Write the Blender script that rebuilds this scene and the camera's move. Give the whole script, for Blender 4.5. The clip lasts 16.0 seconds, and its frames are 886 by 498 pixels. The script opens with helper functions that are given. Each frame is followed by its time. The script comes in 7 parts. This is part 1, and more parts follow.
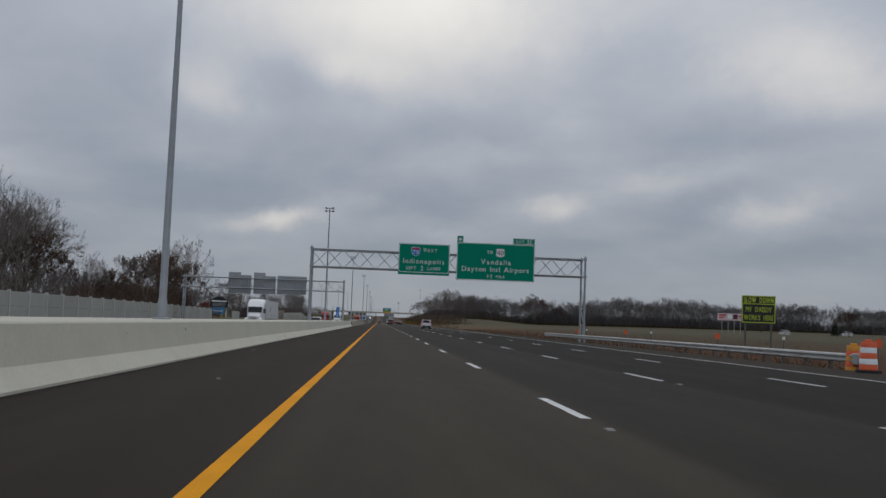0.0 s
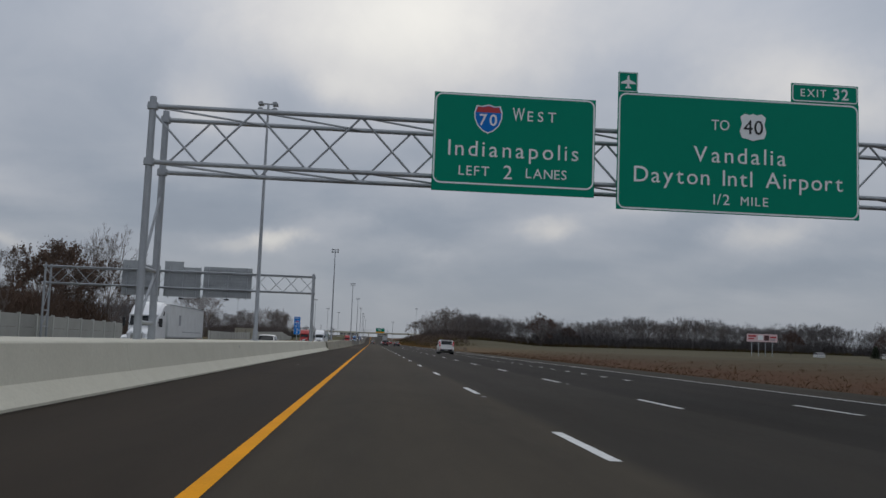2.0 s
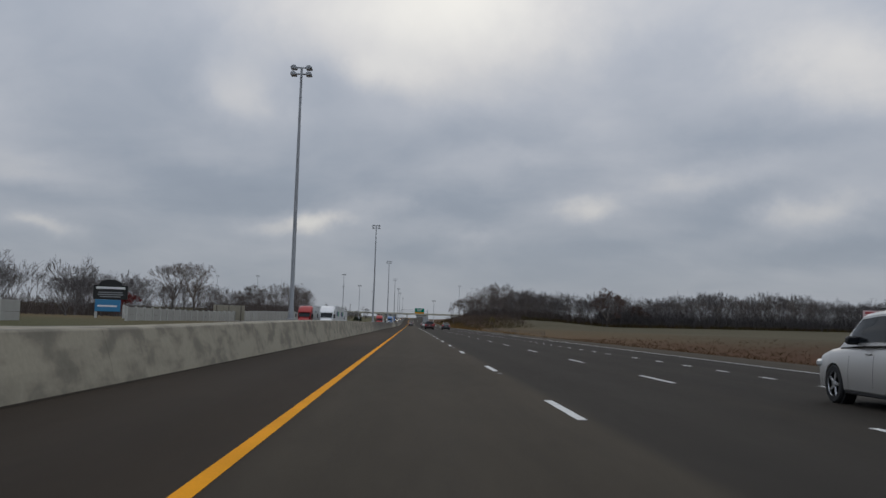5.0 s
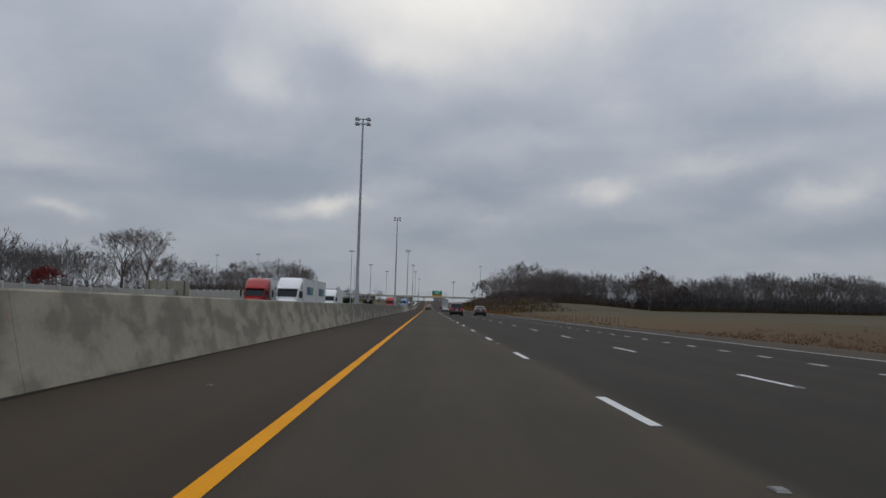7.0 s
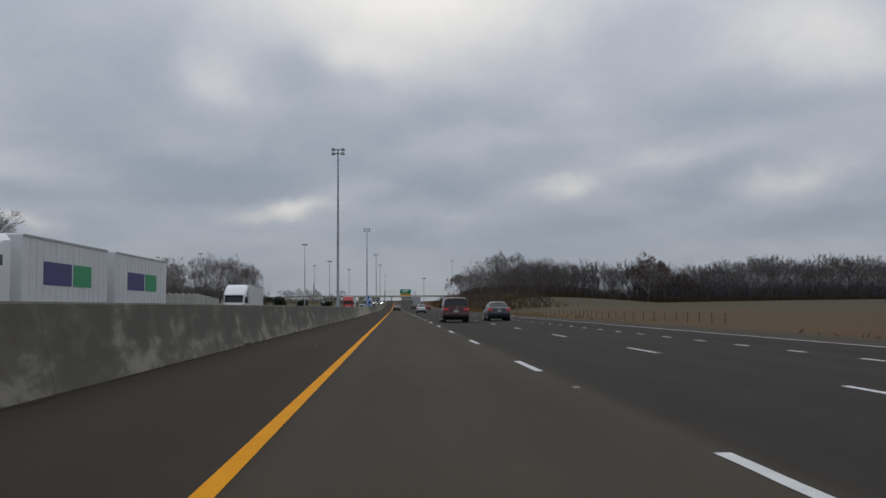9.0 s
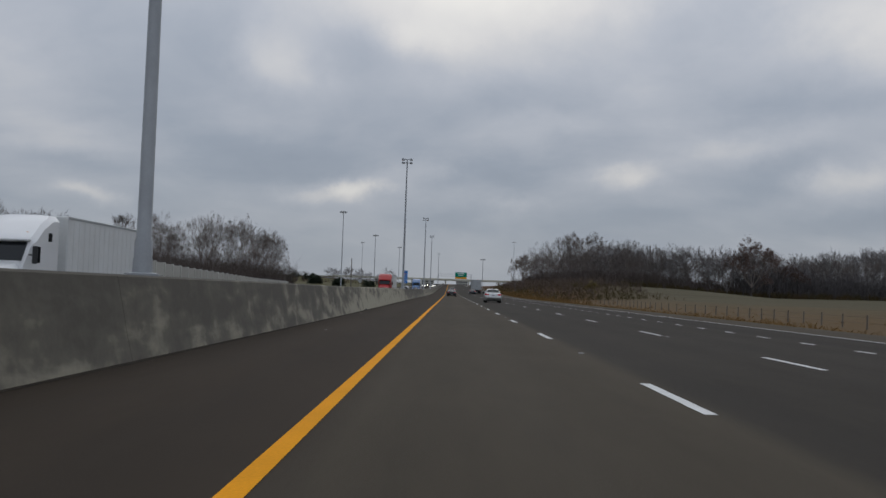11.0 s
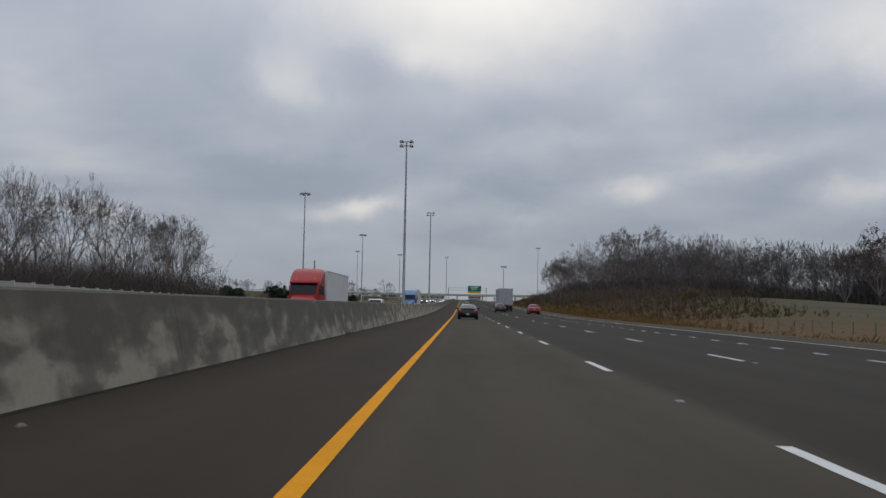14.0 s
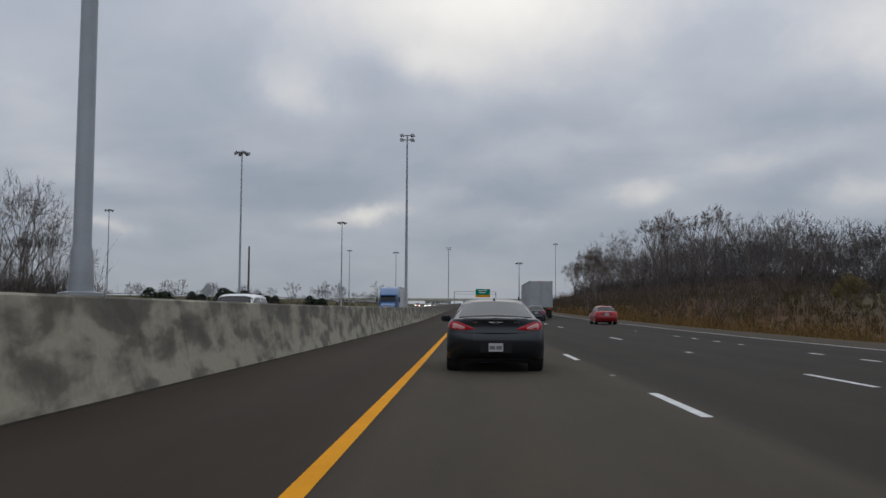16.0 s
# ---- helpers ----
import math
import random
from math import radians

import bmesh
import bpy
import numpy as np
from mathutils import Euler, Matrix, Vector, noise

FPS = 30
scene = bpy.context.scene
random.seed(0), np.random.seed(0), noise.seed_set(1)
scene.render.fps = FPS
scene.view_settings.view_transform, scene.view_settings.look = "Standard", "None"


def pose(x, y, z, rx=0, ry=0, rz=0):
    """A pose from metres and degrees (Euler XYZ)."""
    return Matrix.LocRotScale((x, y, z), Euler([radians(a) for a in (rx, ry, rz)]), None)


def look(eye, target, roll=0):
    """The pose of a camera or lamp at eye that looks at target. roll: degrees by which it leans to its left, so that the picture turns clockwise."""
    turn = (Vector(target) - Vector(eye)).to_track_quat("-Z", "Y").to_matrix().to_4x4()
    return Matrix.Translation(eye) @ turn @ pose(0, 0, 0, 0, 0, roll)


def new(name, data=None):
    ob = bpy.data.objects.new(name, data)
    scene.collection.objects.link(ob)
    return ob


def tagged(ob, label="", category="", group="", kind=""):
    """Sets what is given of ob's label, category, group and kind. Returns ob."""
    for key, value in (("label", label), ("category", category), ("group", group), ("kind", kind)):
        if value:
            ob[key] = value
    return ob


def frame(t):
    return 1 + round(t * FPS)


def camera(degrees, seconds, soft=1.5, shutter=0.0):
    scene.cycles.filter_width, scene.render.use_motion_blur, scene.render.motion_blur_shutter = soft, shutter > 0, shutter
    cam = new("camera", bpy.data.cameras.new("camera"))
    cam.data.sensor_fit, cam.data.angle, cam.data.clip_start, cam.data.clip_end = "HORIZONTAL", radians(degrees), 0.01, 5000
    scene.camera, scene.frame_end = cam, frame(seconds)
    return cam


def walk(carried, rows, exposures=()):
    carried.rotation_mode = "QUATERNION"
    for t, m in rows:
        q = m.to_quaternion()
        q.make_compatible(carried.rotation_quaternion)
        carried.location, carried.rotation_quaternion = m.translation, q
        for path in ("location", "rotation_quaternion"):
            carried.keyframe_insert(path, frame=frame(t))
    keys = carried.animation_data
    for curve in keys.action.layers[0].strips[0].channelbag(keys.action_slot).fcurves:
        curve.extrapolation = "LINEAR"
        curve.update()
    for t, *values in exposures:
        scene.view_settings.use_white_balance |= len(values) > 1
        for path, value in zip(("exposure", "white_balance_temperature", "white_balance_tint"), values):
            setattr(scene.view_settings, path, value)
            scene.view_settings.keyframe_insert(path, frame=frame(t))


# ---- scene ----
cam = camera(50.23, 16.0)
PATH = [
    (0.0, 1.093, 0.0, 1.087, 94.5, -2.065, -3.879),
    (0.5, 1.11, 15.891, 1.08, 94.819, -1.635, -3.874),
    (1.0, 1.114, 31.584, 1.073, 95.015, -1.783, -4.418),
    (1.5, 1.136, 47.323, 1.083, 95.352, -1.788, -4.708),
    (2.0, 1.182, 63.034, 1.084, 95.776, -2.168, -4.297),
    (2.5, 1.216, 78.76, 1.081, 95.888, -2.173, -4.069),
    (3.0, 1.256, 94.455, 1.1, 95.915, -1.72, -3.769),
    (3.5, 1.251, 110.024, 1.095, 95.664, -1.866, -3.649),
    (4.0, 1.344, 125.843, 1.119, 95.367, -1.71, -2.441),
    (6.5, 1.451, 206.941, 1.158, 93.584, -1.814, -1.478),
    (7.0, 1.322, 223.496, 1.118, 93.529, -1.747, -0.933),
    (7.5, 1.257, 239.98, 1.145, 93.003, -1.746, -2.288),
    (8.0, 1.195, 256.478, 1.114, 93.12, -1.508, -2.061),
    (8.5, 1.121, 273.266, 1.105, 93.426, -1.055, -1.981),
    (9.0, 1.152, 289.815, 1.125, 93.487, 0.309, -2.873),
    (11.5, 1.088, 375.536, 1.095, 92.409, -2.031, 0.985),
    (12.0, 1.085, 393.16, 1.101, 92.43, -1.738, 1.183),
    (12.5, 1.04, 410.462, 1.089, 92.394, -1.494, 0.537),
    (13.0, 1.002, 427.497, 1.102, 91.868, -1.21, 0.525),
    (13.5, 0.941, 444.763, 1.101, 92.145, -1.909, 0.985),
    (14.0, 0.964, 461.887, 1.093, 93.507, -1.088, 1.116),
    (14.5, 0.945, 479.087, 1.091, 93.219, -1.193, 1.306),
    (15.0, 0.931, 496.18, 1.093, 93.474, -0.546, 0.551),
    (15.5, 0.959, 512.77, 1.096, 93.723, -0.352, 0.756),
    (16.0, 1.055, 529.533, 1.11, 93.858, -0.337, 1.565),
]
walk(cam, [(t, pose(*v)) for t, *v in PATH],
     exposures=[(0.0, -0.08), (2.0, -0.06), (2.5, 0.07), (3.0, -0.02), (4.0, -0.05), (7.0, 0.0), (11.5, 0.03), (13.0, 0.13), (14.0, 0.10), (16.0, 0.08)])
# ---- world, sun, exposure ----
def node(nt, kind, inputs=None, operation=""):
    n = nt.nodes.new(kind)
    if operation:
        n.operation = operation
    for k, v in (inputs or {}).items():
        if isinstance(v, bpy.types.NodeSocket):
            nt.links.new(v, n.inputs[k])
        else:
            n.inputs[k].default_value = v
    return n


def calc(nt, op, a, b=None, c=None, clamp=False):
    n = nt.nodes.new("ShaderNodeMath")
    n.operation, n.use_clamp = op, clamp
    for i, v in enumerate((a, b, c)):
        if v is None:
            continue
        if isinstance(v, bpy.types.NodeSocket):
            nt.links.new(v, n.inputs[i])
        else:
            n.inputs[i].default_value = v
    return n.outputs[0]


def ramp(nt, fac, stops):
    n = nt.nodes.new("ShaderNodeValToRGB")
    cr = n.color_ramp
    while len(cr.elements) > 1:
        cr.elements.remove(cr.elements[-1])
    cr.elements[0].position, cr.elements[0].color = stops[0][0], (*stops[0][1], 1)
    for p, c in stops[1:]:
        e = cr.elements.new(p)
        e.color = (*c, 1)
    nt.links.new(fac, n.inputs[0])
    return n.outputs[0]


def mixc(nt, fac, a, b, blend="MIX"):
    n = nt.nodes.new("ShaderNodeMix")
    n.data_type, n.blend_type = "RGBA", blend
    for i, v in ((0, fac), (6, a), (7, b)):
        if isinstance(v, bpy.types.NodeSocket):
            nt.links.new(v, n.inputs[i])
        else:
            n.inputs[i].default_value = v if i == 0 else (*v, 1)
    return n.outputs[2]


SUN_ELEVATION, SUN_AZIMUTH = 55.0, 8.0   # degrees; azimuth clockwise from the road's heading

world = bpy.data.worlds.new("overcast_sky")
scene.world = world
world.use_nodes = True
wt = world.node_tree
wt.nodes.clear()
coord = node(wt, "ShaderNodeTexCoord").outputs["Generated"]
sep = node(wt, "ShaderNodeSeparateXYZ", {0: coord})
sx, sy, sz = sep.outputs
azim = calc(wt, "MULTIPLY", calc(wt, "ARCTAN2", sx, sy), 57.2958)
elev = calc(wt, "MULTIPLY", calc(wt, "ARCSINE", sz), 57.2958)
# a flat deck of cloud: direction projected on a plane overhead
up = calc(wt, "ADD", calc(wt, "MAXIMUM", sz, 0.0), 0.30)
deck = node(wt, "ShaderNodeCombineXYZ", {0: calc(wt, "DIVIDE", sx, up), 1: calc(wt, "DIVIDE", sy, up), 2: 0.0}).outputs[0]
warp = node(wt, "ShaderNodeTexNoise", {"Vector": deck, "Scale": 0.55, "Detail": 3.0, "Roughness": 0.5}).outputs["Color"]
deck2 = node(wt, "ShaderNodeVectorMath", {0: deck, 1: warp}, operation="ADD").outputs[0]
big = node(wt, "ShaderNodeTexNoise", {"Vector": deck2, "Scale": 1.5, "Detail": 3.0, "Roughness": 0.42}).outputs["Fac"]
fine = node(wt, "ShaderNodeTexNoise", {"Vector": deck2, "Scale": 4.6, "Detail": 5.0, "Roughness": 0.52}).outputs["Fac"]
mottle = calc(wt, "ADD", calc(wt, "MULTIPLY", big, 0.58), calc(wt, "MULTIPLY", fine, 0.42))
# thin (bright) and thick (dark) places in the deck: azimuth, elevation, half width, half height, slope, strength
PLACES = [(1.6, 18.8, 7.0, 4.4, 0.0, 0.34), (-7.0, 17.5, 4.5, 3.5, 0.0, 0.10), (2.0, 22.0, 22.0, 6.5, 0.0, 0.20), (-5.8, 6.15, 1.7, 0.55, 0.05, 0.42), (-8.4, 5.5, 2.2, 0.45, 0.04, 0.18),
          (-2.1, 7.1, 2.4, 0.9, 0.14, 0.13), (10.5, 7.2, 2.3, 0.75, 0.08, 0.25), (16.0, 8.6, 3.0, 0.9, 0.10, 0.06), (3.7, 5.4, 2.2, 0.4, 0.0, 0.12),
          (23.5, 7.1, 3.2, 1.0, 0.14, 0.22), (25.2, 15.3, 5.5, 2.8, -0.17, 0.26), (4.7, 9.8, 3.6, 1.2, 0.17, 0.12), (19.0, 9.2, 4.0, 0.8, 0.21, 0.10),
          (-10.7, 12.9, 3.0, 1.8, -0.26, 0.15), (-2.8, 15.1, 3.0, 1.0, 0.0, 0.14), (-21.1, 4.9, 1.7, 0.42, -0.08, 0.20), (-25.0, 12.3, 4.0, 3.5, 0.0, 0.14),
          (-22.6, 8.1, 4.0, 1.0, -0.14, 0.08), (-17.9, 16.3, 4.0, 2.0, 0.0, 0.05), (-13.0, 7.8, 5.0, 1.3, -0.14, -0.13)]
PLACES += [(-6.9, 7.5, 2.0, 0.9, 0.0, -0.06), (2.7, 7.4, 3.0, 1.3, 0.0, -0.09), (5.7, 11.9, 5.0, 1.0, -0.10, -0.06), (20.0, 11.2, 5.5, 1.1, 0.08, -0.08),
           (19.4, 7.4, 2.2, 1.2, 0.14, -0.09), (14.3, 16.3, 5.0, 1.6, 0.0, -0.07), (-14.1, 15.3, 2.0, 2.5, 0.0, -0.06), (-6.2, 14.6, 2.4, 1.4, 0.0, -0.06),
           (-0.8, 4.0, 4.0, 0.6, 0.0, -0.08), (25.0, 4.7, 5.0, 0.7, 0.08, -0.12), (13.2, 5.0, 5.0, 0.6, 0.17, -0.06), (-22.6, 6.6, 4.0, 0.6, -0.07, -0.10)]
wob = node(wt, "ShaderNodeTexNoise", {"Vector": coord, "Scale": 16.0, "Detail": 5.0, "Roughness": 0.6}).outputs["Color"]
wsep = node(wt, "ShaderNodeSeparateXYZ", {0: wob}).outputs
waz = calc(wt, "ADD", azim, calc(wt, "MULTIPLY", calc(wt, "SUBTRACT", wsep[0], 0.5), 5.0))
wel = calc(wt, "ADD", elev, calc(wt, "MULTIPLY", calc(wt, "SUBTRACT", wsep[1], 0.5), 1.7))
thin = None
for a0, e0, wa, we, slope, k in PLACES:
    off = calc(wt, "SUBTRACT", waz, a0)
    da = calc(wt, "DIVIDE", off, wa)
    de = calc(wt, "DIVIDE", calc(wt, "SUBTRACT", calc(wt, "SUBTRACT", wel, e0), calc(wt, "MULTIPLY", off, slope)), we)
    r2 = calc(wt, "ADD", calc(wt, "MULTIPLY", da, da), calc(wt, "MULTIPLY", de, de))
    g = calc(wt, "MULTIPLY", calc(wt, "EXPONENT", calc(wt, "MULTIPLY", r2, -1.0)), k)
    thin = g if thin is None else calc(wt, "ADD", thin, g)
tone = calc(wt, "ADD", calc(wt, "MULTIPLY", calc(wt, "SUBTRACT", mottle, 0.5), 0.55), thin)
tone = calc(wt, "ADD", tone, 0.425)
cloud = ramp(wt, tone, [(0.10, (0.212, 0.250, 0.316)), (0.36, (0.300, 0.339, 0.404)), (0.52, (0.418, 0.444, 0.497)),
                        (0.70, (0.605, 0.600, 0.603)), (0.95, (0.79, 0.772, 0.73))])
# an overcast sky is brighter higher up than near the horizon
rise = calc(wt, "ADD", 0.88, calc(wt, "MULTIPLY", calc(wt, "POWER", calc(wt, "MINIMUM", calc(wt, "MAXIMUM", sz, 0.0), 0.5), 1.3), 1.25))
behind = calc(wt, "ADD", 1.0, calc(wt, "MULTIPLY", calc(wt, "MAXIMUM", calc(wt, "MULTIPLY", sy, -1.0), 0.0), 0.35))
cloud = node(wt, "ShaderNodeVectorMath", {0: cloud, "Scale": calc(wt, "MULTIPLY", rise, behind)}, operation="SCALE").outputs[0]
hazef = calc(wt, "EXPONENT", calc(wt, "MULTIPLY", calc(wt, "ABSOLUTE", elev), -0.32))
cloud = mixc(wt, calc(wt, "MULTIPLY", hazef, 0.80), cloud, (0.318, 0.348, 0.392))
sky = wt.nodes.new("ShaderNodeTexSky")
sky.sky_type, sky.sun_disc = "NISHITA", False
sky.sun_elevation, sky.sun_rotation = radians(SUN_ELEVATION), radians(SUN_AZIMUTH)
clear = node(wt, "ShaderNodeVectorMath", {0: sky.outputs[0], "Scale": 0.08}, operation="SCALE").outputs[0]
deckcol = mixc(wt, 0.95, clear, cloud)
bg = node(wt, "ShaderNodeBackground", {"Color": deckcol, "Strength": 1.0})
wout = node(wt, "ShaderNodeOutputWorld", {"Surface": bg.outputs[0]})

sun = new("sun", bpy.data.lights.new("sun", "SUN"))
sun.data.energy, sun.data.angle, sun.data.color = 0.5, radians(70), (1.0, 0.96, 0.9)
sa, se = radians(SUN_AZIMUTH), radians(SUN_ELEVATION)
sun.matrix_world = look((math.sin(sa) * math.cos(se) * 50, math.cos(sa) * math.cos(se) * 50, math.sin(se) * 50), (0, 0, 0))


# ---- materials ----
def material(name, base, rough=0.6, metal=0.0, noise_scale=0.0, vary=0.0, fine_scale=0.0, fine=0.0, bump=0.0, per_object=0.0,
             coat=0.0, emit=0.0, emit_color=None, spec=0.5, other=None):
    """A surface with two scales of variation: large patches (vary, towards other) and grain (fine), and relief from the grain."""
    m = bpy.data.materials.new(name)
    m.use_nodes = True
    nt = m.node_tree
    b = nt.nodes["Principled BSDF"]
    b.inputs["Roughness"].default_value = rough
    b.inputs["Metallic"].default_value = metal
    b.inputs["Specular IOR Level"].default_value = spec
    b.inputs["Coat Weight"].default_value = coat
    b.inputs["Coat Roughness"].default_value = 0.06
    col = None
    pos = node(nt, "ShaderNodeNewGeometry").outputs["Position"]
    if vary:
        n = node(nt, "ShaderNodeTexNoise", {"Vector": pos, "Scale": noise_scale, "Detail": 5.0, "Roughness": 0.6}).outputs["Fac"]
        dark = other or tuple(c * 0.55 for c in base)
        f = ramp(nt, n, [(0.36, (0, 0, 0)), (0.66, (1, 1, 1))])
        col = mixc(nt, calc(nt, "MULTIPLY", f, vary), base, dark)
    if fine:
        n2 = node(nt, "ShaderNodeTexNoise", {"Vector": pos, "Scale": fine_scale, "Detail": 3.0, "Roughness": 0.7}).outputs["Fac"]
        k = calc(nt, "ADD", 1.0 - fine, calc(nt, "MULTIPLY", n2, 2 * fine))
        kk = node(nt, "ShaderNodeCombineColor", {0: k, 1: k, 2: k}).outputs[0]
        col = mixc(nt, 1.0, col if col is not None else base, kk, "MULTIPLY")
        if bump:
            bp = node(nt, "ShaderNodeBump", {"Height": n2, "Strength": bump, "Distance": 0.01})
            nt.links.new(bp.outputs[0], b.inputs["Normal"])
    if per_object:
        rnd = node(nt, "ShaderNodeObjectInfo").outputs["Random"]
        k = calc(nt, "ADD", 1.0 - per_object, calc(nt, "MULTIPLY", rnd, 2 * per_object))
        kk = node(nt, "ShaderNodeCombineColor", {0: k, 1: k, 2: k}).outputs[0]
        col = mixc(nt, 1.0, col if col is not None else base, kk, "MULTIPLY")
    if col is not None:
        nt.links.new(col, b.inputs["Base Color"])
    else:
        b.inputs["Base Color"].default_value = (*base, 1)
    if emit:
        b.inputs["Emission Color"].default_value = (*(emit_color or base), 1)
        b.inputs["Emission Strength"].default_value = emit
    return m


def stained_concrete():
    """Old cast concrete: pale warm grey with dark run-off stains that start at the top and fade downwards."""
    m = bpy.data.materials.new("stained_concrete")
    m.use_nodes = True
    nt = m.node_tree
    b = nt.nodes["Principled BSDF"]
    b.inputs["Roughness"].default_value = 0.85
    pos = node(nt, "ShaderNodeNewGeometry").outputs["Position"]
    px, py, pz = node(nt, "ShaderNodeSeparateXYZ", {0: pos}).outputs
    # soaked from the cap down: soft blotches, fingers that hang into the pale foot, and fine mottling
    n1 = node(nt, "ShaderNodeTexNoise", {"Vector": node(nt, "ShaderNodeVectorMath", {0: pos, 1: (1.0, 0.36, 0.95)}, operation="MULTIPLY").outputs[0], "Scale": 2.0, "Detail": 4.0, "Roughness": 0.52, "Distortion": 0.25}).outputs["Fac"]
    streak = node(nt, "ShaderNodeVectorMath", {0: pos, 1: (1.0, 1.1, 0.30)}, operation="MULTIPLY").outputs[0]
    n2 = node(nt, "ShaderNodeTexNoise", {"Vector": streak, "Scale": 1.3, "Detail": 3.5, "Roughness": 0.55, "Distortion": 0.25}).outputs["Fac"]
    wide = node(nt, "ShaderNodeTexNoise", {"Vector": node(nt, "ShaderNodeVectorMath", {0: pos, 1: (0.0, 1.0, 0.0)}, operation="MULTIPLY").outputs[0], "Scale": 0.22, "Detail": 2.0}).outputs["Fac"]
    n3 = node(nt, "ShaderNodeTexNoise", {"Vector": pos, "Scale": 9.0, "Detail": 6.0, "Roughness": 0.7}).outputs["Fac"]
    wet = calc(nt, "ADD", calc(nt, "MULTIPLY", n1, 2.1), calc(nt, "MULTIPLY", n2, 0.52))
    wet = calc(nt, "ADD", wet, calc(nt, "MULTIPLY", wide, 0.30))
    wet = calc(nt, "SUBTRACT", wet, 0.96)
    # some pours are cleaner, some far more soaked
    pours = ramp(nt, calc(nt, "DIVIDE", py, 700.0), [(q, (v, v, v)) for q, v in ((0.0, 0.5), (0.31, 0.44), (0.36, 0.47), (0.41, 0.66), (0.46, 0.72), (0.53, 0.74), (0.552, 0.72), (0.566, 0.48), (0.585, 0.27),
                                                                                 (0.645, 0.27), (0.655, 0.68), (0.70, 0.72), (0.735, 0.66), (0.757, 0.46), (0.80, 0.46), (1.0, 0.49))])
    wet = calc(nt, "ADD", wet, calc(nt, "SUBTRACT", pours, 0.5))
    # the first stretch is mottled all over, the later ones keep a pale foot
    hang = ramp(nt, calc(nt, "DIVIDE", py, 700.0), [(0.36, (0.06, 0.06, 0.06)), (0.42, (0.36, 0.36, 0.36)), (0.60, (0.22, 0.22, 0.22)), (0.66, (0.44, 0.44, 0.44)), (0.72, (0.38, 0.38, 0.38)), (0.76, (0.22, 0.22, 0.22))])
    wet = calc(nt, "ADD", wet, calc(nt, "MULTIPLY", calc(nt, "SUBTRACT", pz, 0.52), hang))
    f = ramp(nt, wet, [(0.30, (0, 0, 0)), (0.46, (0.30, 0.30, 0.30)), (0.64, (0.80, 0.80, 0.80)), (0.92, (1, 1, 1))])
    # the stretch before y = 280 is weathered more evenly
    depth = ramp(nt, calc(nt, "DIVIDE", py, 700.0), [(0.36, (0.62, 0.62, 0.62)), (0.43, (0.94, 0.94, 0.94)), (0.56, (0.94, 0.94, 0.94))])
    base = ramp(nt, calc(nt, "DIVIDE", py, 700.0), [(0.38, (0.300, 0.272, 0.203)), (0.42, (0.235, 0.214, 0.162)), (0.55, (0.245, 0.223, 0.168)), (0.58, (0.325, 0.298, 0.222)),
                                                    (0.64, (0.325, 0.298, 0.222)), (0.665, (0.260, 0.237, 0.178)), (0.73, (0.270, 0.246, 0.185)), (0.76, (0.325, 0.298, 0.222))])
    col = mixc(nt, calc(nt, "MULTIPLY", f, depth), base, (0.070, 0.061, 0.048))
    k = calc(nt, "ADD", 0.78, calc(nt, "MULTIPLY", n3, 0.44))
    col = mixc(nt, 1.0, col, node(nt, "ShaderNodeCombineColor", {0: k, 1: k, 2: k}).outputs[0], "MULTIPLY")
    rust = node(nt, "ShaderNodeTexNoise", {"Vector": pos, "Scale": 0.9, "Detail": 2.0}).outputs["Fac"]
    col = mixc(nt, ramp(nt, rust, [(0.755, (0, 0, 0)), (0.80, (0.7, 0.7, 0.7))]), col, (0.36, 0.17, 0.08))
    nt.links.new(col, b.inputs["Base Color"])
    nt.links.new(node(nt, "ShaderNodeBump", {"Height": n3, "Strength": 0.35, "Distance": 0.01}).outputs[0], b.inputs["Normal"])
    return m


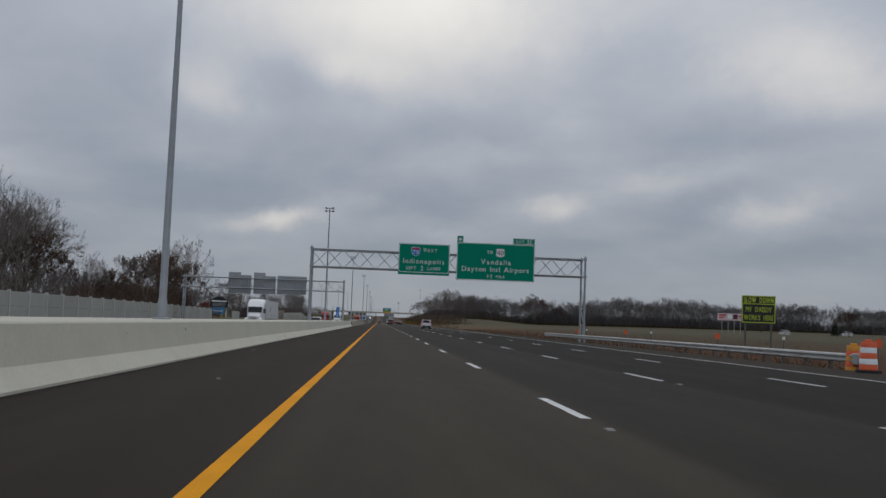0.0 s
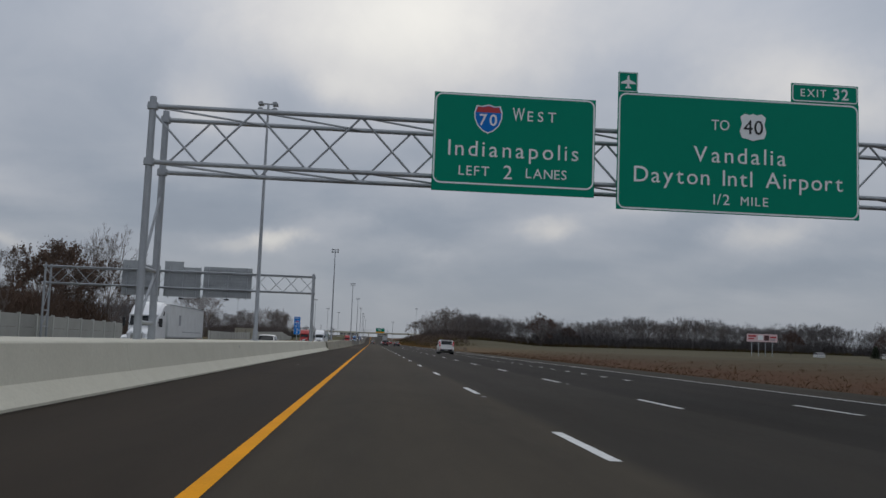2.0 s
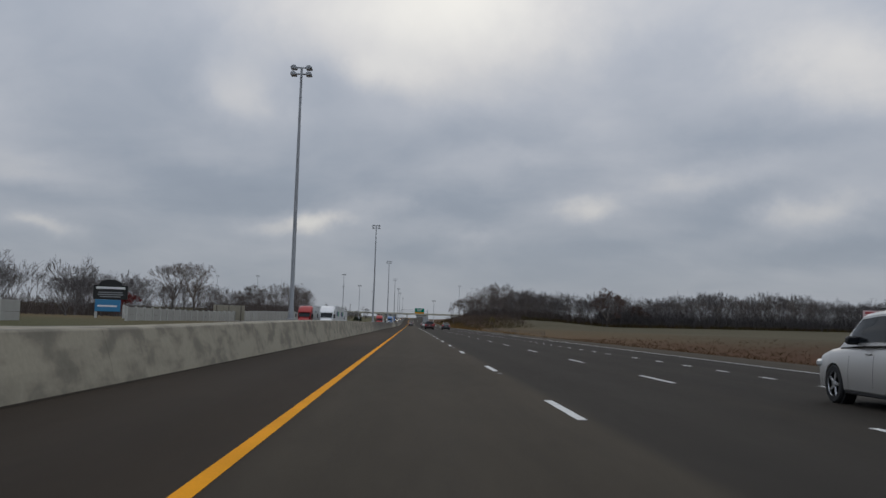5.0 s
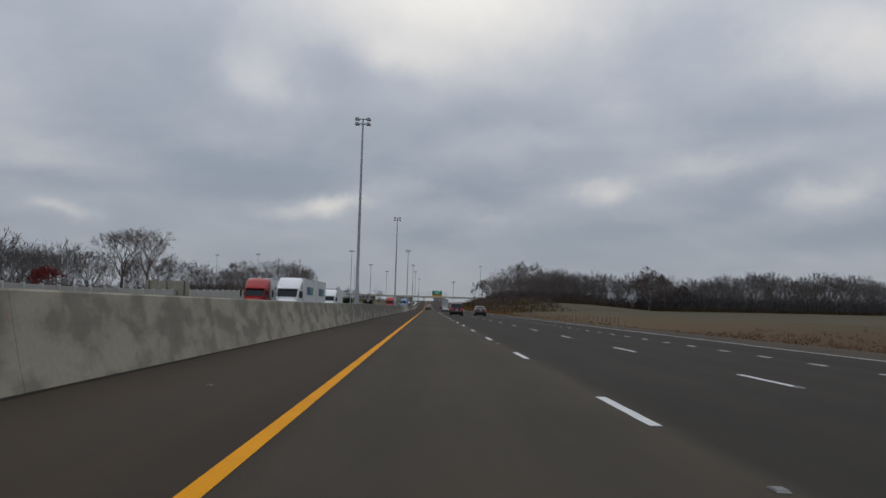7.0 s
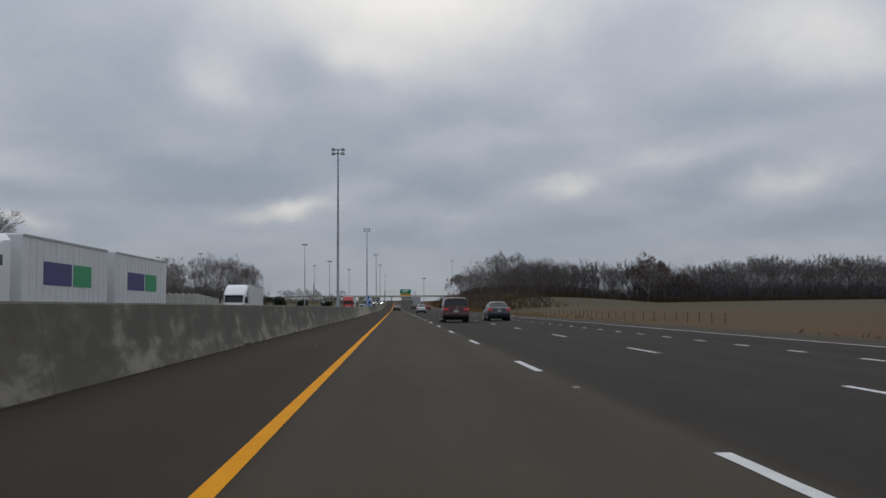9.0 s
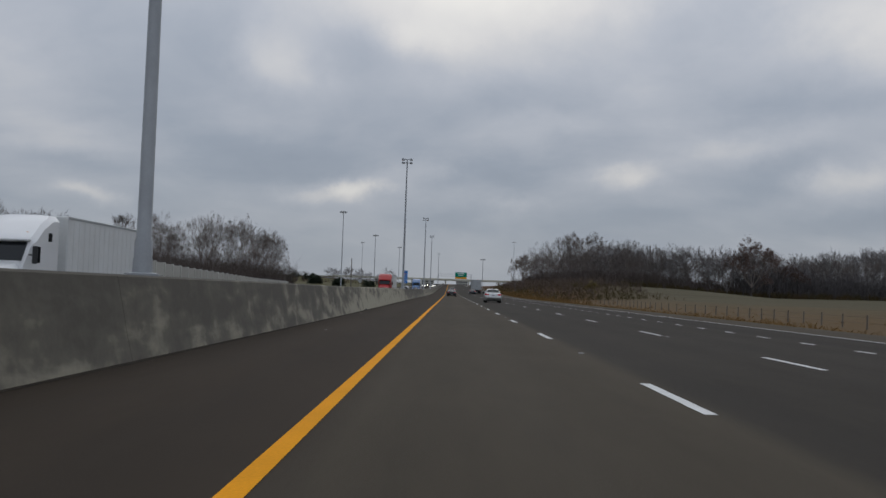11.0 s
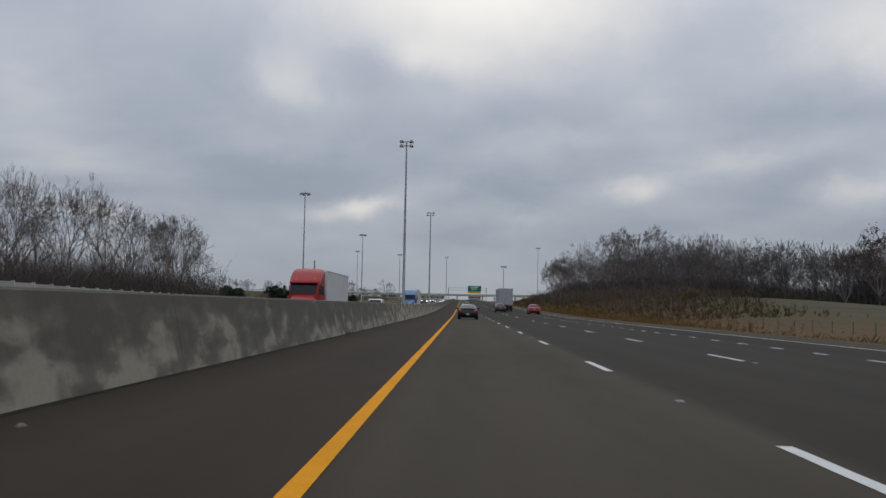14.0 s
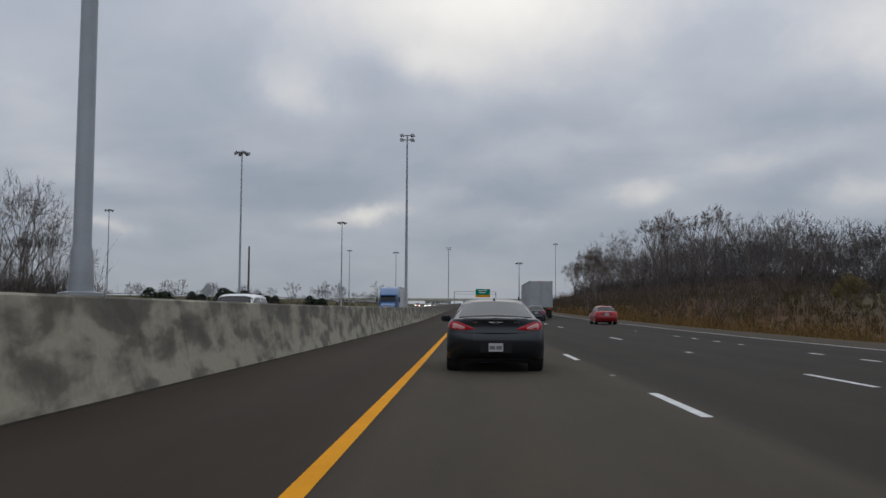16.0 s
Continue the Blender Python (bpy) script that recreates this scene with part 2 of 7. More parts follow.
def asphalt_material():
    """Asphalt: fine dark stone, lighter worn wheel tracks along each lane, darker newer lanes, patches and long seams."""
    m = bpy.data.materials.new("asphalt")
    m.use_nodes = True
    nt = m.node_tree
    b = nt.nodes["Principled BSDF"]
    pos = node(nt, "ShaderNodeNewGeometry").outputs["Position"]
    px, py, pz = node(nt, "ShaderNodeSeparateXYZ", {0: pos}).outputs
    long_ = node(nt, "ShaderNodeVectorMath", {0: pos, 1: (1.0, 0.05, 1.0)}, operation="MULTIPLY").outputs[0]
    n1 = node(nt, "ShaderNodeTexNoise", {"Vector": long_, "Scale": 0.8, "Detail": 5.0, "Roughness": 0.6}).outputs["Fac"]
    n2 = node(nt, "ShaderNodeTexNoise", {"Vector": pos, "Scale": 55.0, "Detail": 2.0, "Roughness": 0.8}).outputs["Fac"]
    n3 = node(nt, "ShaderNodeTexNoise", {"Vector": pos, "Scale": 0.09, "Detail": 4.0}).outputs["Fac"]
    jag = calc(nt, "ADD", px, calc(nt, "MULTIPLY", calc(nt, "SUBTRACT", n1, 0.5), 0.14))
    # paving runs: shoulder, lanes one and two, newer lanes beyond
    # shoulder darkened for vignetting and hood shadow, lanes beyond for a windscreen reflection
    band = ramp(nt, calc(nt, "DIVIDE", calc(nt, "ADD", jag, 5.0), 25.0),
                [(0.0, (0.0326, 0.0246, 0.0174)), (0.195, (0.0326, 0.0246, 0.0174)), (0.215, (0.0512, 0.0422, 0.0304)),
                 (0.345, (0.0533, 0.0440, 0.0318)), (0.356, (0.0315, 0.0268, 0.0212)), (0.640, (0.0315, 0.0268, 0.0212)),
                 (0.650, (0.0281, 0.0239, 0.0195)), (0.760, (0.0298, 0.0253, 0.0201)), (0.772, (0.0512, 0.0413, 0.0290)), (0.9, (0.0565, 0.0449, 0.0312))])
    # the outer lanes are darker along the first stretch
    outer_lanes = calc(nt, "MULTIPLY", ramp(nt, calc(nt, "DIVIDE", jag, 25.0), [(0.288, (0, 0, 0)), (0.296, (1, 1, 1))]), ramp(nt, calc(nt, "DIVIDE", py, 400.0), [(0.28, (1, 1, 1)), (0.50, (0, 0, 0))]))
    track = calc(nt, "SINE", calc(nt, "MULTIPLY", calc(nt, "SUBTRACT", px, 0.45), 2 * math.pi / 1.83))
    k = calc(nt, "ADD", 0.95, calc(nt, "MULTIPLY", track, -0.05))
    k = calc(nt, "SUBTRACT", k, calc(nt, "MULTIPLY", outer_lanes, 0.36))
    k = calc(nt, "MULTIPLY", k, ramp(nt, calc(nt, "DIVIDE", py, 400.0), [(0.35, (1.0, 1.0, 1.0)), (0.65, (1.3, 1.3, 1.3))]))
    worn = calc(nt, "MULTIPLY", ramp(nt, calc(nt, "DIVIDE", calc(nt, "ADD", jag, 5.0), 25.0), [(0.17, (1, 1, 1)), (0.20, (0, 0, 0))]), ramp(nt, calc(nt, "DIVIDE", py, 400.0), [(0.49, (0, 0, 0)), (0.53, (1, 1, 1)), (0.64, (0.9, 0.9, 0.9)), (0.69, (0, 0, 0))]))
    k = calc(nt, "ADD", k, calc(nt, "MULTIPLY", worn, 0.55))
    k = calc(nt, "ADD", k, calc(nt, "MULTIPLY", calc(nt, "SUBTRACT", n1, 0.5), 0.5))
    k = calc(nt, "ADD", k, calc(nt, "MULTIPLY", calc(nt, "SUBTRACT", n3, 0.5), 0.5))
    drag = node(nt, "ShaderNodeVectorMath", {0: pos, 1: (1.0, 0.14, 1.0)}, operation="MULTIPLY").outputs[0]
    n4 = node(nt, "ShaderNodeTexNoise", {"Vector": drag, "Scale": 3.2, "Detail": 4.0, "Roughness": 0.65}).outputs["Fac"]
    k = calc(nt, "ADD", k, calc(nt, "MULTIPLY", calc(nt, "SUBTRACT", n4, 0.5), 0.45))
    k = calc(nt, "ADD", k, calc(nt, "MULTIPLY", calc(nt, "SUBTRACT", n2, 0.5), 0.75))
    col = mixc(nt, 1.0, band, node(nt, "ShaderNodeCombineColor", {0: k, 1: k, 2: k}).outputs[0], "MULTIPLY")
    nt.links.new(col, b.inputs["Base Color"])
    nt.links.new(calc(nt, "ADD", 0.78, calc(nt, "MULTIPLY", n1, 0.2)), b.inputs["Roughness"])
    b.inputs["Specular IOR Level"].default_value = 0.10
    nt.links.new(node(nt, "ShaderNodeBump", {"Height": n2, "Strength": 0.5, "Distance": 0.006}).outputs[0], b.inputs["Normal"])
    return m


def ground_material():
    """Late autumn land: rust brown weeds along the verge, pale straw stubble with a green tinge further out."""
    m = bpy.data.materials.new("autumn_ground")
    m.use_nodes = True
    nt = m.node_tree
    b = nt.nodes["Principled BSDF"]
    b.inputs["Roughness"].default_value = 0.95
    b.inputs["Specular IOR Level"].default_value = 0.1
    pos = node(nt, "ShaderNodeNewGeometry").outputs["Position"]
    px, py, pz = node(nt, "ShaderNodeSeparateXYZ", {0: pos}).outputs
    n1 = node(nt, "ShaderNodeTexNoise", {"Vector": pos, "Scale": 0.05, "Detail": 5.0, "Roughness": 0.6}).outputs["Fac"]
    n2 = node(nt, "ShaderNodeTexNoise", {"Vector": pos, "Scale": 1.4, "Detail": 6.0, "Roughness": 0.7}).outputs["Fac"]
    rows = node(nt, "ShaderNodeVectorMath", {0: pos, 1: (0.02, 0.16, 1.0)}, operation="MULTIPLY").outputs[0]
    n3 = node(nt, "ShaderNodeTexNoise", {"Vector": rows, "Scale": 1.0, "Detail": 3.0}).outputs["Fac"]
    away = calc(nt, "ADD", px, calc(nt, "MULTIPLY", calc(nt, "SUBTRACT", n1, 0.5), 26.0))
    verge = ramp(nt, calc(nt, "DIVIDE", away, 100.0),
                 [(0.0, (0.085, 0.082, 0.042)), (0.17, (0.080, 0.058, 0.038)), (0.20, (0.066, 0.036, 0.019)), (0.34, (0.076, 0.036, 0.017)),
                  (0.46, (0.070, 0.044, 0.023)), (0.66, (0.070, 0.057, 0.034)), (0.95, (0.085, 0.070, 0.041))])
    # further on the verge is straw-coloured instead of rust
    later = ramp(nt, calc(nt, "DIVIDE", calc(nt, "ADD", py, calc(nt, "MULTIPLY", calc(nt, "SUBTRACT", n1, 0.5), 60.0)), 1000.0), [(0.24, (0, 0, 0)), (0.36, (0.75, 0.75, 0.75)), (0.56, (0.85, 0.85, 0.85)), (0.64, (0.15, 0.15, 0.15))])
    verge = mixc(nt, later, verge, (0.125, 0.086, 0.044))
    field = ramp(nt, n3, [(0.35, (0.062, 0.056, 0.034)), (0.6, (0.098, 0.086, 0.053))])
    far = ramp(nt, calc(nt, "DIVIDE", away, 100.0), [(0.38, (0, 0, 0)), (0.68, (0.85, 0.85, 0.85))])
    col = mixc(nt, far, verge, field)
    k = calc(nt, "ADD", 0.55, calc(nt, "MULTIPLY", n2, 0.9))
    col = mixc(nt, 1.0, col, node(nt, "ShaderNodeCombineColor", {0: k, 1: k, 2: k}).outputs[0], "MULTIPLY")
    nt.links.new(col, b.inputs["Base Color"])
    nt.links.new(node(nt, "ShaderNodeBump", {"Height": n2, "Strength": 0.8, "Distance": 0.1}).outputs[0], b.inputs["Normal"])
    return m


ASPHALT, GROUND, OLD_CONCRETE = asphalt_material(), ground_material(), stained_concrete()
NEW_CONCRETE = material("new_concrete", (0.53, 0.505, 0.415), 0.85, noise_scale=0.7, vary=0.35, other=(0.42, 0.395, 0.315), fine_scale=14, fine=0.14, bump=0.3)
YELLOW = material("yellow_paint", (0.80, 0.33, 0.008), 0.8, noise_scale=0.6, vary=0.35, other=(0.50, 0.21, 0.006), fine_scale=40, fine=0.2, spec=0.08)
WHITE_LINE = material("white_road_paint", (0.68, 0.68, 0.66), 0.7, noise_scale=3.0, vary=0.5, other=(0.42, 0.41, 0.40), fine_scale=40, fine=0.2)
STEEL = material("galvanised_steel", (0.36, 0.375, 0.39), 0.5, 0.35, noise_scale=2.0, vary=0.4, other=(0.25, 0.26, 0.27), fine_scale=30, fine=0.1)
RAIL = material("guardrail_steel", (0.42, 0.42, 0.41), 0.5, 0.35, noise_scale=1.5, vary=0.5, other=(0.27, 0.25, 0.23), fine_scale=30, fine=0.12)
SIGN_GREEN = material("sign_green", (0.0, 0.235, 0.145), 0.6, spec=0.1, noise_scale=0.8, vary=0.2, other=(0.0, 0.20, 0.125), fine_scale=8, fine=0.05)
SIGN_WHITE = material("sign_white", (0.78, 0.79, 0.78), 0.5, fine_scale=8, fine=0.05)
SIGN_BLUE = material("sign_blue", (0.010, 0.175, 0.56), 0.6, spec=0.1, noise_scale=2, vary=0.2, fine_scale=9, fine=0.06)
SIGN_RED = material("sign_red", (0.45, 0.03, 0.035), 0.5, fine_scale=8, fine=0.05)
SIGN_BLACK = material("sign_black", (0.012, 0.013, 0.012), 0.5, fine_scale=8, fine=0.1)
SIGN_LIME = material("sign_lime", (0.50, 0.62, 0.03), 0.5, fine_scale=8, fine=0.1)
ALU = material("sheet_aluminium", (0.40, 0.415, 0.42), 0.55, 0.4, noise_scale=1.3, vary=0.5, other=(0.29, 0.30, 0.305), fine_scale=20, fine=0.1)
ORANGE = material("safety_orange", (0.75, 0.115, 0.03), 0.5, noise_scale=3, vary=0.3, fine_scale=20, fine=0.1)
AMBER = material("barrel_amber", (0.65, 0.27, 0.02), 0.5, noise_scale=3, vary=0.3, fine_scale=20, fine=0.1)
RUBBER = material("rubber", (0.018, 0.018, 0.019), 0.8, fine_scale=30, fine=0.25)
RIM = material("alloy", (0.48, 0.49, 0.50), 0.35, 0.75, fine_scale=30, fine=0.1)
UNDER = material("underbody", (0.012, 0.012, 0.013), 0.8, fine_scale=12, fine=0.3)
GLASS = material("tinted_glass", (0.010, 0.012, 0.014), 0.06, spec=0.35)
PALE_GLASS = material("car_glass", (0.016, 0.026, 0.030), 0.06, spec=0.35)
TAIL_RED = material("tail_lamp_red", (0.50, 0.012, 0.022), 0.25, coat=0.3, fine_scale=14, fine=0.15)
TAIL_PINK = material("tail_lamp_clear", (0.74, 0.36, 0.35), 0.2, coat=0.7)
TAIL_LIT = material("tail_lamp_lit", (0.55, 0.025, 0.03), 0.3, emit=0.06, emit_color=(1.0, 0.06, 0.05))
HEAD_LIT = material("headlamp_lit", (0.9, 0.9, 0.85), 0.3, emit=4.0, emit_color=(1.0, 0.95, 0.85))
HEAD_OFF = material("headlamp", (0.6, 0.62, 0.63), 0.15, coat=0.6)
PLATE = material("plate_white", (0.50, 0.47, 0.45), 0.5, fine_scale=30, fine=0.1)
PLATE_BAR = material("plate_bar", (0.17, 0.16, 0.18), 0.5)
CHROME = material("chrome", (0.7, 0.71, 0.72), 0.12, 1.0)
BLACK_TRIM = material("black_trim", (0.02, 0.02, 0.021), 0.5, fine_scale=25, fine=0.2)
BLACK_PAINT = material("black_car_paint", (0.013, 0.016, 0.021), 0.28, 0.1, coat=0.35, noise_scale=1.1, vary=0.3, other=(0.02, 0.021, 0.022), fine_scale=200, fine=0.1)
SILVER_PAINT = material("silver_car_paint", (0.56, 0.565, 0.56), 0.30, 0.80, coat=0.35, noise_scale=0.9, vary=0.25, other=(0.50, 0.505, 0.50), fine_scale=250, fine=0.08)
PEARL_PAINT = material("pale_silver_car_paint", (0.60, 0.59, 0.57), 0.34, 0.55, coat=0.35, noise_scale=0.9, vary=0.25, other=(0.52, 0.51, 0.49), fine_scale=250, fine=0.08)
RED_PAINT = material("red_car_paint", (0.33, 0.018, 0.02), 0.32, 0.1, coat=0.3, noise_scale=0.9, vary=0.2, fine_scale=200, fine=0.1)
GREY_PAINT = material("dark_grey_car_paint", (0.045, 0.05, 0.058), 0.32, 0.2, coat=0.3, fine_scale=200, fine=0.1)
MAROON_PAINT = material("dark_maroon_car_paint", (0.07, 0.014, 0.016), 0.32, 0.2, coat=0.3, fine_scale=200, fine=0.1)
WHITE_PAINT = material("white_truck_paint", (0.74, 0.745, 0.75), 0.38, coat=0.5, noise_scale=0.8, vary=0.25, other=(0.62, 0.62, 0.60), fine_scale=20, fine=0.05)
TRUCK_RED = material("red_truck_paint", (0.36, 0.012, 0.014), 0.38, spec=0.25, coat=0.12, noise_scale=0.8, vary=0.2, fine_scale=20, fine=0.05)
TRUCK_BLUE = material("blue_truck_paint", (0.03, 0.13, 0.32), 0.38, coat=0.5, noise_scale=0.8, vary=0.2, fine_scale=20, fine=0.05)
TRAILER = material("white_trailer_skin", (0.66, 0.67, 0.665), 0.5, noise_scale=0.9, vary=0.45, other=(0.52, 0.52, 0.50), fine_scale=12, fine=0.08)
LOGO_NAVY = material("decal_navy", (0.05, 0.035, 0.16), 0.5)
LOGO_GREEN = material("decal_green", (0.02, 0.28, 0.11), 0.5)
LOGO_GREY = material("decal_grey", (0.25, 0.26, 0.27), 0.5)
BARK = material("bark", (0.120, 0.106, 0.096), 0.95, noise_scale=0.9, vary=0.6, other=(0.165, 0.147, 0.133), fine_scale=9, fine=0.3, per_object=0.25, spec=0.1)
TWIG = material("twigs", (0.150, 0.127, 0.115), 0.95, noise_scale=0.35, vary=0.5, other=(0.19, 0.162, 0.147), per_object=0.25, spec=0.1)
# twigs of distant trees: distance haze is put into this paler, greyer colour
FAR_TWIG = material("hazed_twigs", (0.165, 0.152, 0.150), 0.95, noise_scale=0.05, vary=0.6, other=(0.130, 0.119, 0.118), fine_scale=0.4, fine=0.25, spec=0.1)
DRY_LEAF = material("dry_leaves", (0.12, 0.075, 0.045), 0.9, noise_scale=0.8, vary=0.6, other=(0.075, 0.055, 0.04), per_object=0.3, spec=0.1)
OAK_LEAF = material("oak_leaves", (0.095, 0.060, 0.050), 0.9, noise_scale=0.6, vary=0.6, other=(0.065, 0.046, 0.041), spec=0.1)
RUST_LEAF = material("rust_leaves", (0.115, 0.074, 0.053), 0.9, noise_scale=0.5, vary=0.6, other=(0.078, 0.056, 0.045), spec=0.1)
YELLOW_LEAF = material("yellow_leaves", (0.125, 0.092, 0.030), 0.9, noise_scale=0.8, vary=0.6, other=(0.085, 0.068, 0.028), spec=0.1)
CRIMSON_LEAF = material("crimson_leaves", (0.17, 0.03, 0.03), 0.9, noise_scale=0.6, vary=0.6, spec=0.1)
PINE = material("evergreen", (0.030, 0.042, 0.026), 0.9, noise_scale=0.8, vary=0.6, other=(0.045, 0.052, 0.034), per_object=0.3, spec=0.1)
BRUSH = material("dead_brush", (0.135, 0.100, 0.078), 0.95, noise_scale=0.08, vary=0.7, other=(0.10, 0.080, 0.066), fine_scale=1.2, fine=0.3, spec=0.05)
DARK_BRUSH = material("dark_brush", (0.116, 0.095, 0.085), 0.95, noise_scale=0.06, vary=0.7, other=(0.090, 0.076, 0.070), fine_scale=1.2, fine=0.3, spec=0.05)
# distant brush, greyed in its base colour to stand in for haze
FAR_BRUSH = material("hazed_brush", (0.128, 0.118, 0.118), 0.95, noise_scale=0.03, vary=0.7, other=(0.100, 0.093, 0.094), fine_scale=0.5, fine=0.3, spec=0.05)
OLIVE_BRUSH = material("olive_brush", (0.088, 0.076, 0.036), 0.95, noise_scale=0.07, vary=0.8, other=(0.100, 0.064, 0.034), fine_scale=1.2, fine=0.3, spec=0.05)
GRASS = material("dry_grass", (0.112, 0.062, 0.033), 0.95, noise_scale=0.05, vary=0.85, other=(0.100, 0.072, 0.041), fine_scale=1.6, fine=0.35, spec=0.05)
STRAW = material("orange_grass", (0.205, 0.122, 0.046), 0.95, noise_scale=0.06, vary=0.7, other=(0.135, 0.095, 0.045), fine_scale=1.6, fine=0.35, spec=0.05)
NOISE_PANEL = material("noise_wall_panel", (0.36, 0.355, 0.325), 0.9, noise_scale=0.5, vary=0.4, other=(0.29, 0.287, 0.26), fine_scale=6, fine=0.12, per_object=0.08)
NOISE_POST = material("noise_wall_post", (0.52, 0.515, 0.48), 0.9, noise_scale=0.5, vary=0.3, fine_scale=6, fine=0.12)
FENCE_WOOD = material("grey_fence_wood", (0.15, 0.13, 0.11), 0.95, noise_scale=1.5, vary=0.5, fine_scale=9, fine=0.3)
SIGN_PLY = material("weathered_plywood", (0.34, 0.315, 0.245), 0.8, noise_scale=0.9, vary=0.5, other=(0.25, 0.235, 0.19), fine_scale=7, fine=0.12)
HOUSE_WHITE = material("house_white", (0.7, 0.7, 0.68), 0.8, noise_scale=0.5, vary=0.2, fine_scale=5, fine=0.06)
ROOF_GREY = material("roof_grey", (0.16, 0.155, 0.155), 0.9, noise_scale=0.5, vary=0.3, fine_scale=5, fine=0.1)
BILL_PINK = material("billboard_pink", (0.62, 0.42, 0.42), 0.6, noise_scale=0.6, vary=0.3, other=(0.7, 0.62, 0.6), fine_scale=4, fine=0.06)
SPRAY_RED = material("spray_red", (0.46, 0.22, 0.19), 0.8, noise_scale=6, vary=0.7, other=(0.50, 0.40, 0.34), fine_scale=40, fine=0.2)
GRIT = material("road_grit", (0.030, 0.026, 0.021), 0.95, noise_scale=3.0, vary=0.6, other=(0.055, 0.045, 0.035), fine_scale=60, fine=0.35, bump=0.4, spec=0.05)
CASTING = material("marker_casting", (0.15, 0.15, 0.145), 0.6, 0.3, fine_scale=60, fine=0.3)
DEBRIS = material("debris", (0.14, 0.125, 0.11), 0.9, fine_scale=60, fine=0.3)
BOARD_BLUE = material("board_blue", (0.04, 0.22, 0.42), 0.6, fine_scale=4, fine=0.1)


# ---- mesh tools ----
class Shape:
    """Collects vertices and faces, then becomes one mesh."""

    def __init__(self):
        self.v, self.f = [], []

    def quad(self, a, b, c, d):
        n = len(self.v)
        self.v += [a, b, c, d]
        self.f.append((n, n + 1, n + 2, n + 3))

    def tri(self, a, b, c):
        n = len(self.v)
        self.v += [a, b, c]
        self.f.append((n, n + 1, n + 2))

    def box(self, x0, x1, y0, y1, z0, z1):
        n = len(self.v)
        self.v += [(x, y, z) for z in (z0, z1) for y in (y0, y1) for x in (x0, x1)]
        self.f += [tuple(n + i for i in q) for q in ((0, 2, 3, 1), (4, 5, 7, 6), (0, 1, 5, 4), (2, 6, 7, 3), (0, 4, 6, 2), (1, 3, 7, 5))]
        return self

    def slab(self, x0, x1, y0, y1, z0, z1, c=0.03):
        """A box with its edges along all sides chamfered."""
        rings = []
        for y, s in ((y0, c), (y0 + c, 0), (y1 - c, 0), (y1, c)):
            a, b, d, e = x0 + s, x1 - s, z0 + s, z1 - s
            rings.append([(a + c, y, d), (b - c, y, d), (b, y, d + c), (b, y, e - c), (b - c, y, e), (a + c, y, e), (a, y, e - c), (a, y, d + c)])
        return self.loft(rings)

    def loft(self, rings, closed=True, caps=True):
        n, k = len(self.v), len(rings[0])
        for r in rings:
            self.v += [tuple(p) for p in r]
        for i in range(len(rings) - 1):
            for j in range(k if closed else k - 1):
                a, b = n + i * k + j, n + i * k + (j + 1) % k
                self.f.append((a, b, b + k, a + k))
        if caps and closed:
            self.f.append(tuple(n + j for j in reversed(range(k))))
            self.f.append(tuple(n + (len(rings) - 1) * k + j for j in range(k)))
        return self

    def tube(self, p0, p1, r0, r1=None, n=8, caps=True):
        p0, p1 = Vector(p0), Vector(p1)
        r1 = r0 if r1 is None else r1
        d = (p1 - p0).normalized()
        a = d.orthogonal().normalized()
        b = d.cross(a)
        rings = [[p + (a * math.cos(t) + b * math.sin(t)) * r for t in [2 * math.pi * i / n for i in range(n)]] for p, r in ((p0, r0), (p1, r1))]
        return self.loft(rings, caps=caps)

    def turned(self, profile, n=24, axis="x", caps=True):
        """A ring of revolution round an axis through the origin; profile: (along, radius)."""
        rings = []
        for s, r in profile:
            ring = []
            for i in range(n):
                t = 2 * math.pi * i / n
                u, w = r * math.cos(t), r * math.sin(t)
                ring.append((s, u, w) if axis == "x" else (u, w, s))
            rings.append(ring)
        return self.loft(rings, caps=caps)

    def plate(self, outline, y0, y1):
        """An outline in x, z drawn out along y."""
        return self.loft([[(x, y, z) for x, z in outline] for y in (y0, y1)])

    def mesh(self, name, mat, smooth=0.0):
        me = bpy.data.meshes.new(name)
        me.from_pydata(self.v, [], self.f)
        me.materials.append(mat)
        if smooth:
            me.shade_smooth()
            me.set_sharp_from_angle(angle=radians(smooth))
        return me


def fix_normals(me):
    bm = bmesh.new()
    bm.from_mesh(me)
    bmesh.ops.recalc_face_normals(bm, faces=bm.faces)
    bm.to_mesh(me)
    bm.free()
    return me


def part(name, shape, mat, parent=None, label="", smooth=0.0, at=None, fix=True):
    me = shape if isinstance(shape, bpy.types.Mesh) else shape.mesh(name, mat, smooth)
    if fix and not isinstance(shape, bpy.types.Mesh) and len(me.polygons) < 6000:
        fix_normals(me)
    ob = new(name, me)
    if parent is not None:
        ob.parent = parent
    if at is not None:
        ob.matrix_basis = at
    if label:
        tagged(ob, label)
    return ob


def thing(name, label, category, m=None, group="", kind=""):
    ob = new(name)
    ob.empty_display_size = 0.2
    if m is not None:
        ob.matrix_basis = m
    return tagged(ob, label, category, group, kind)


GLYPHS = {}


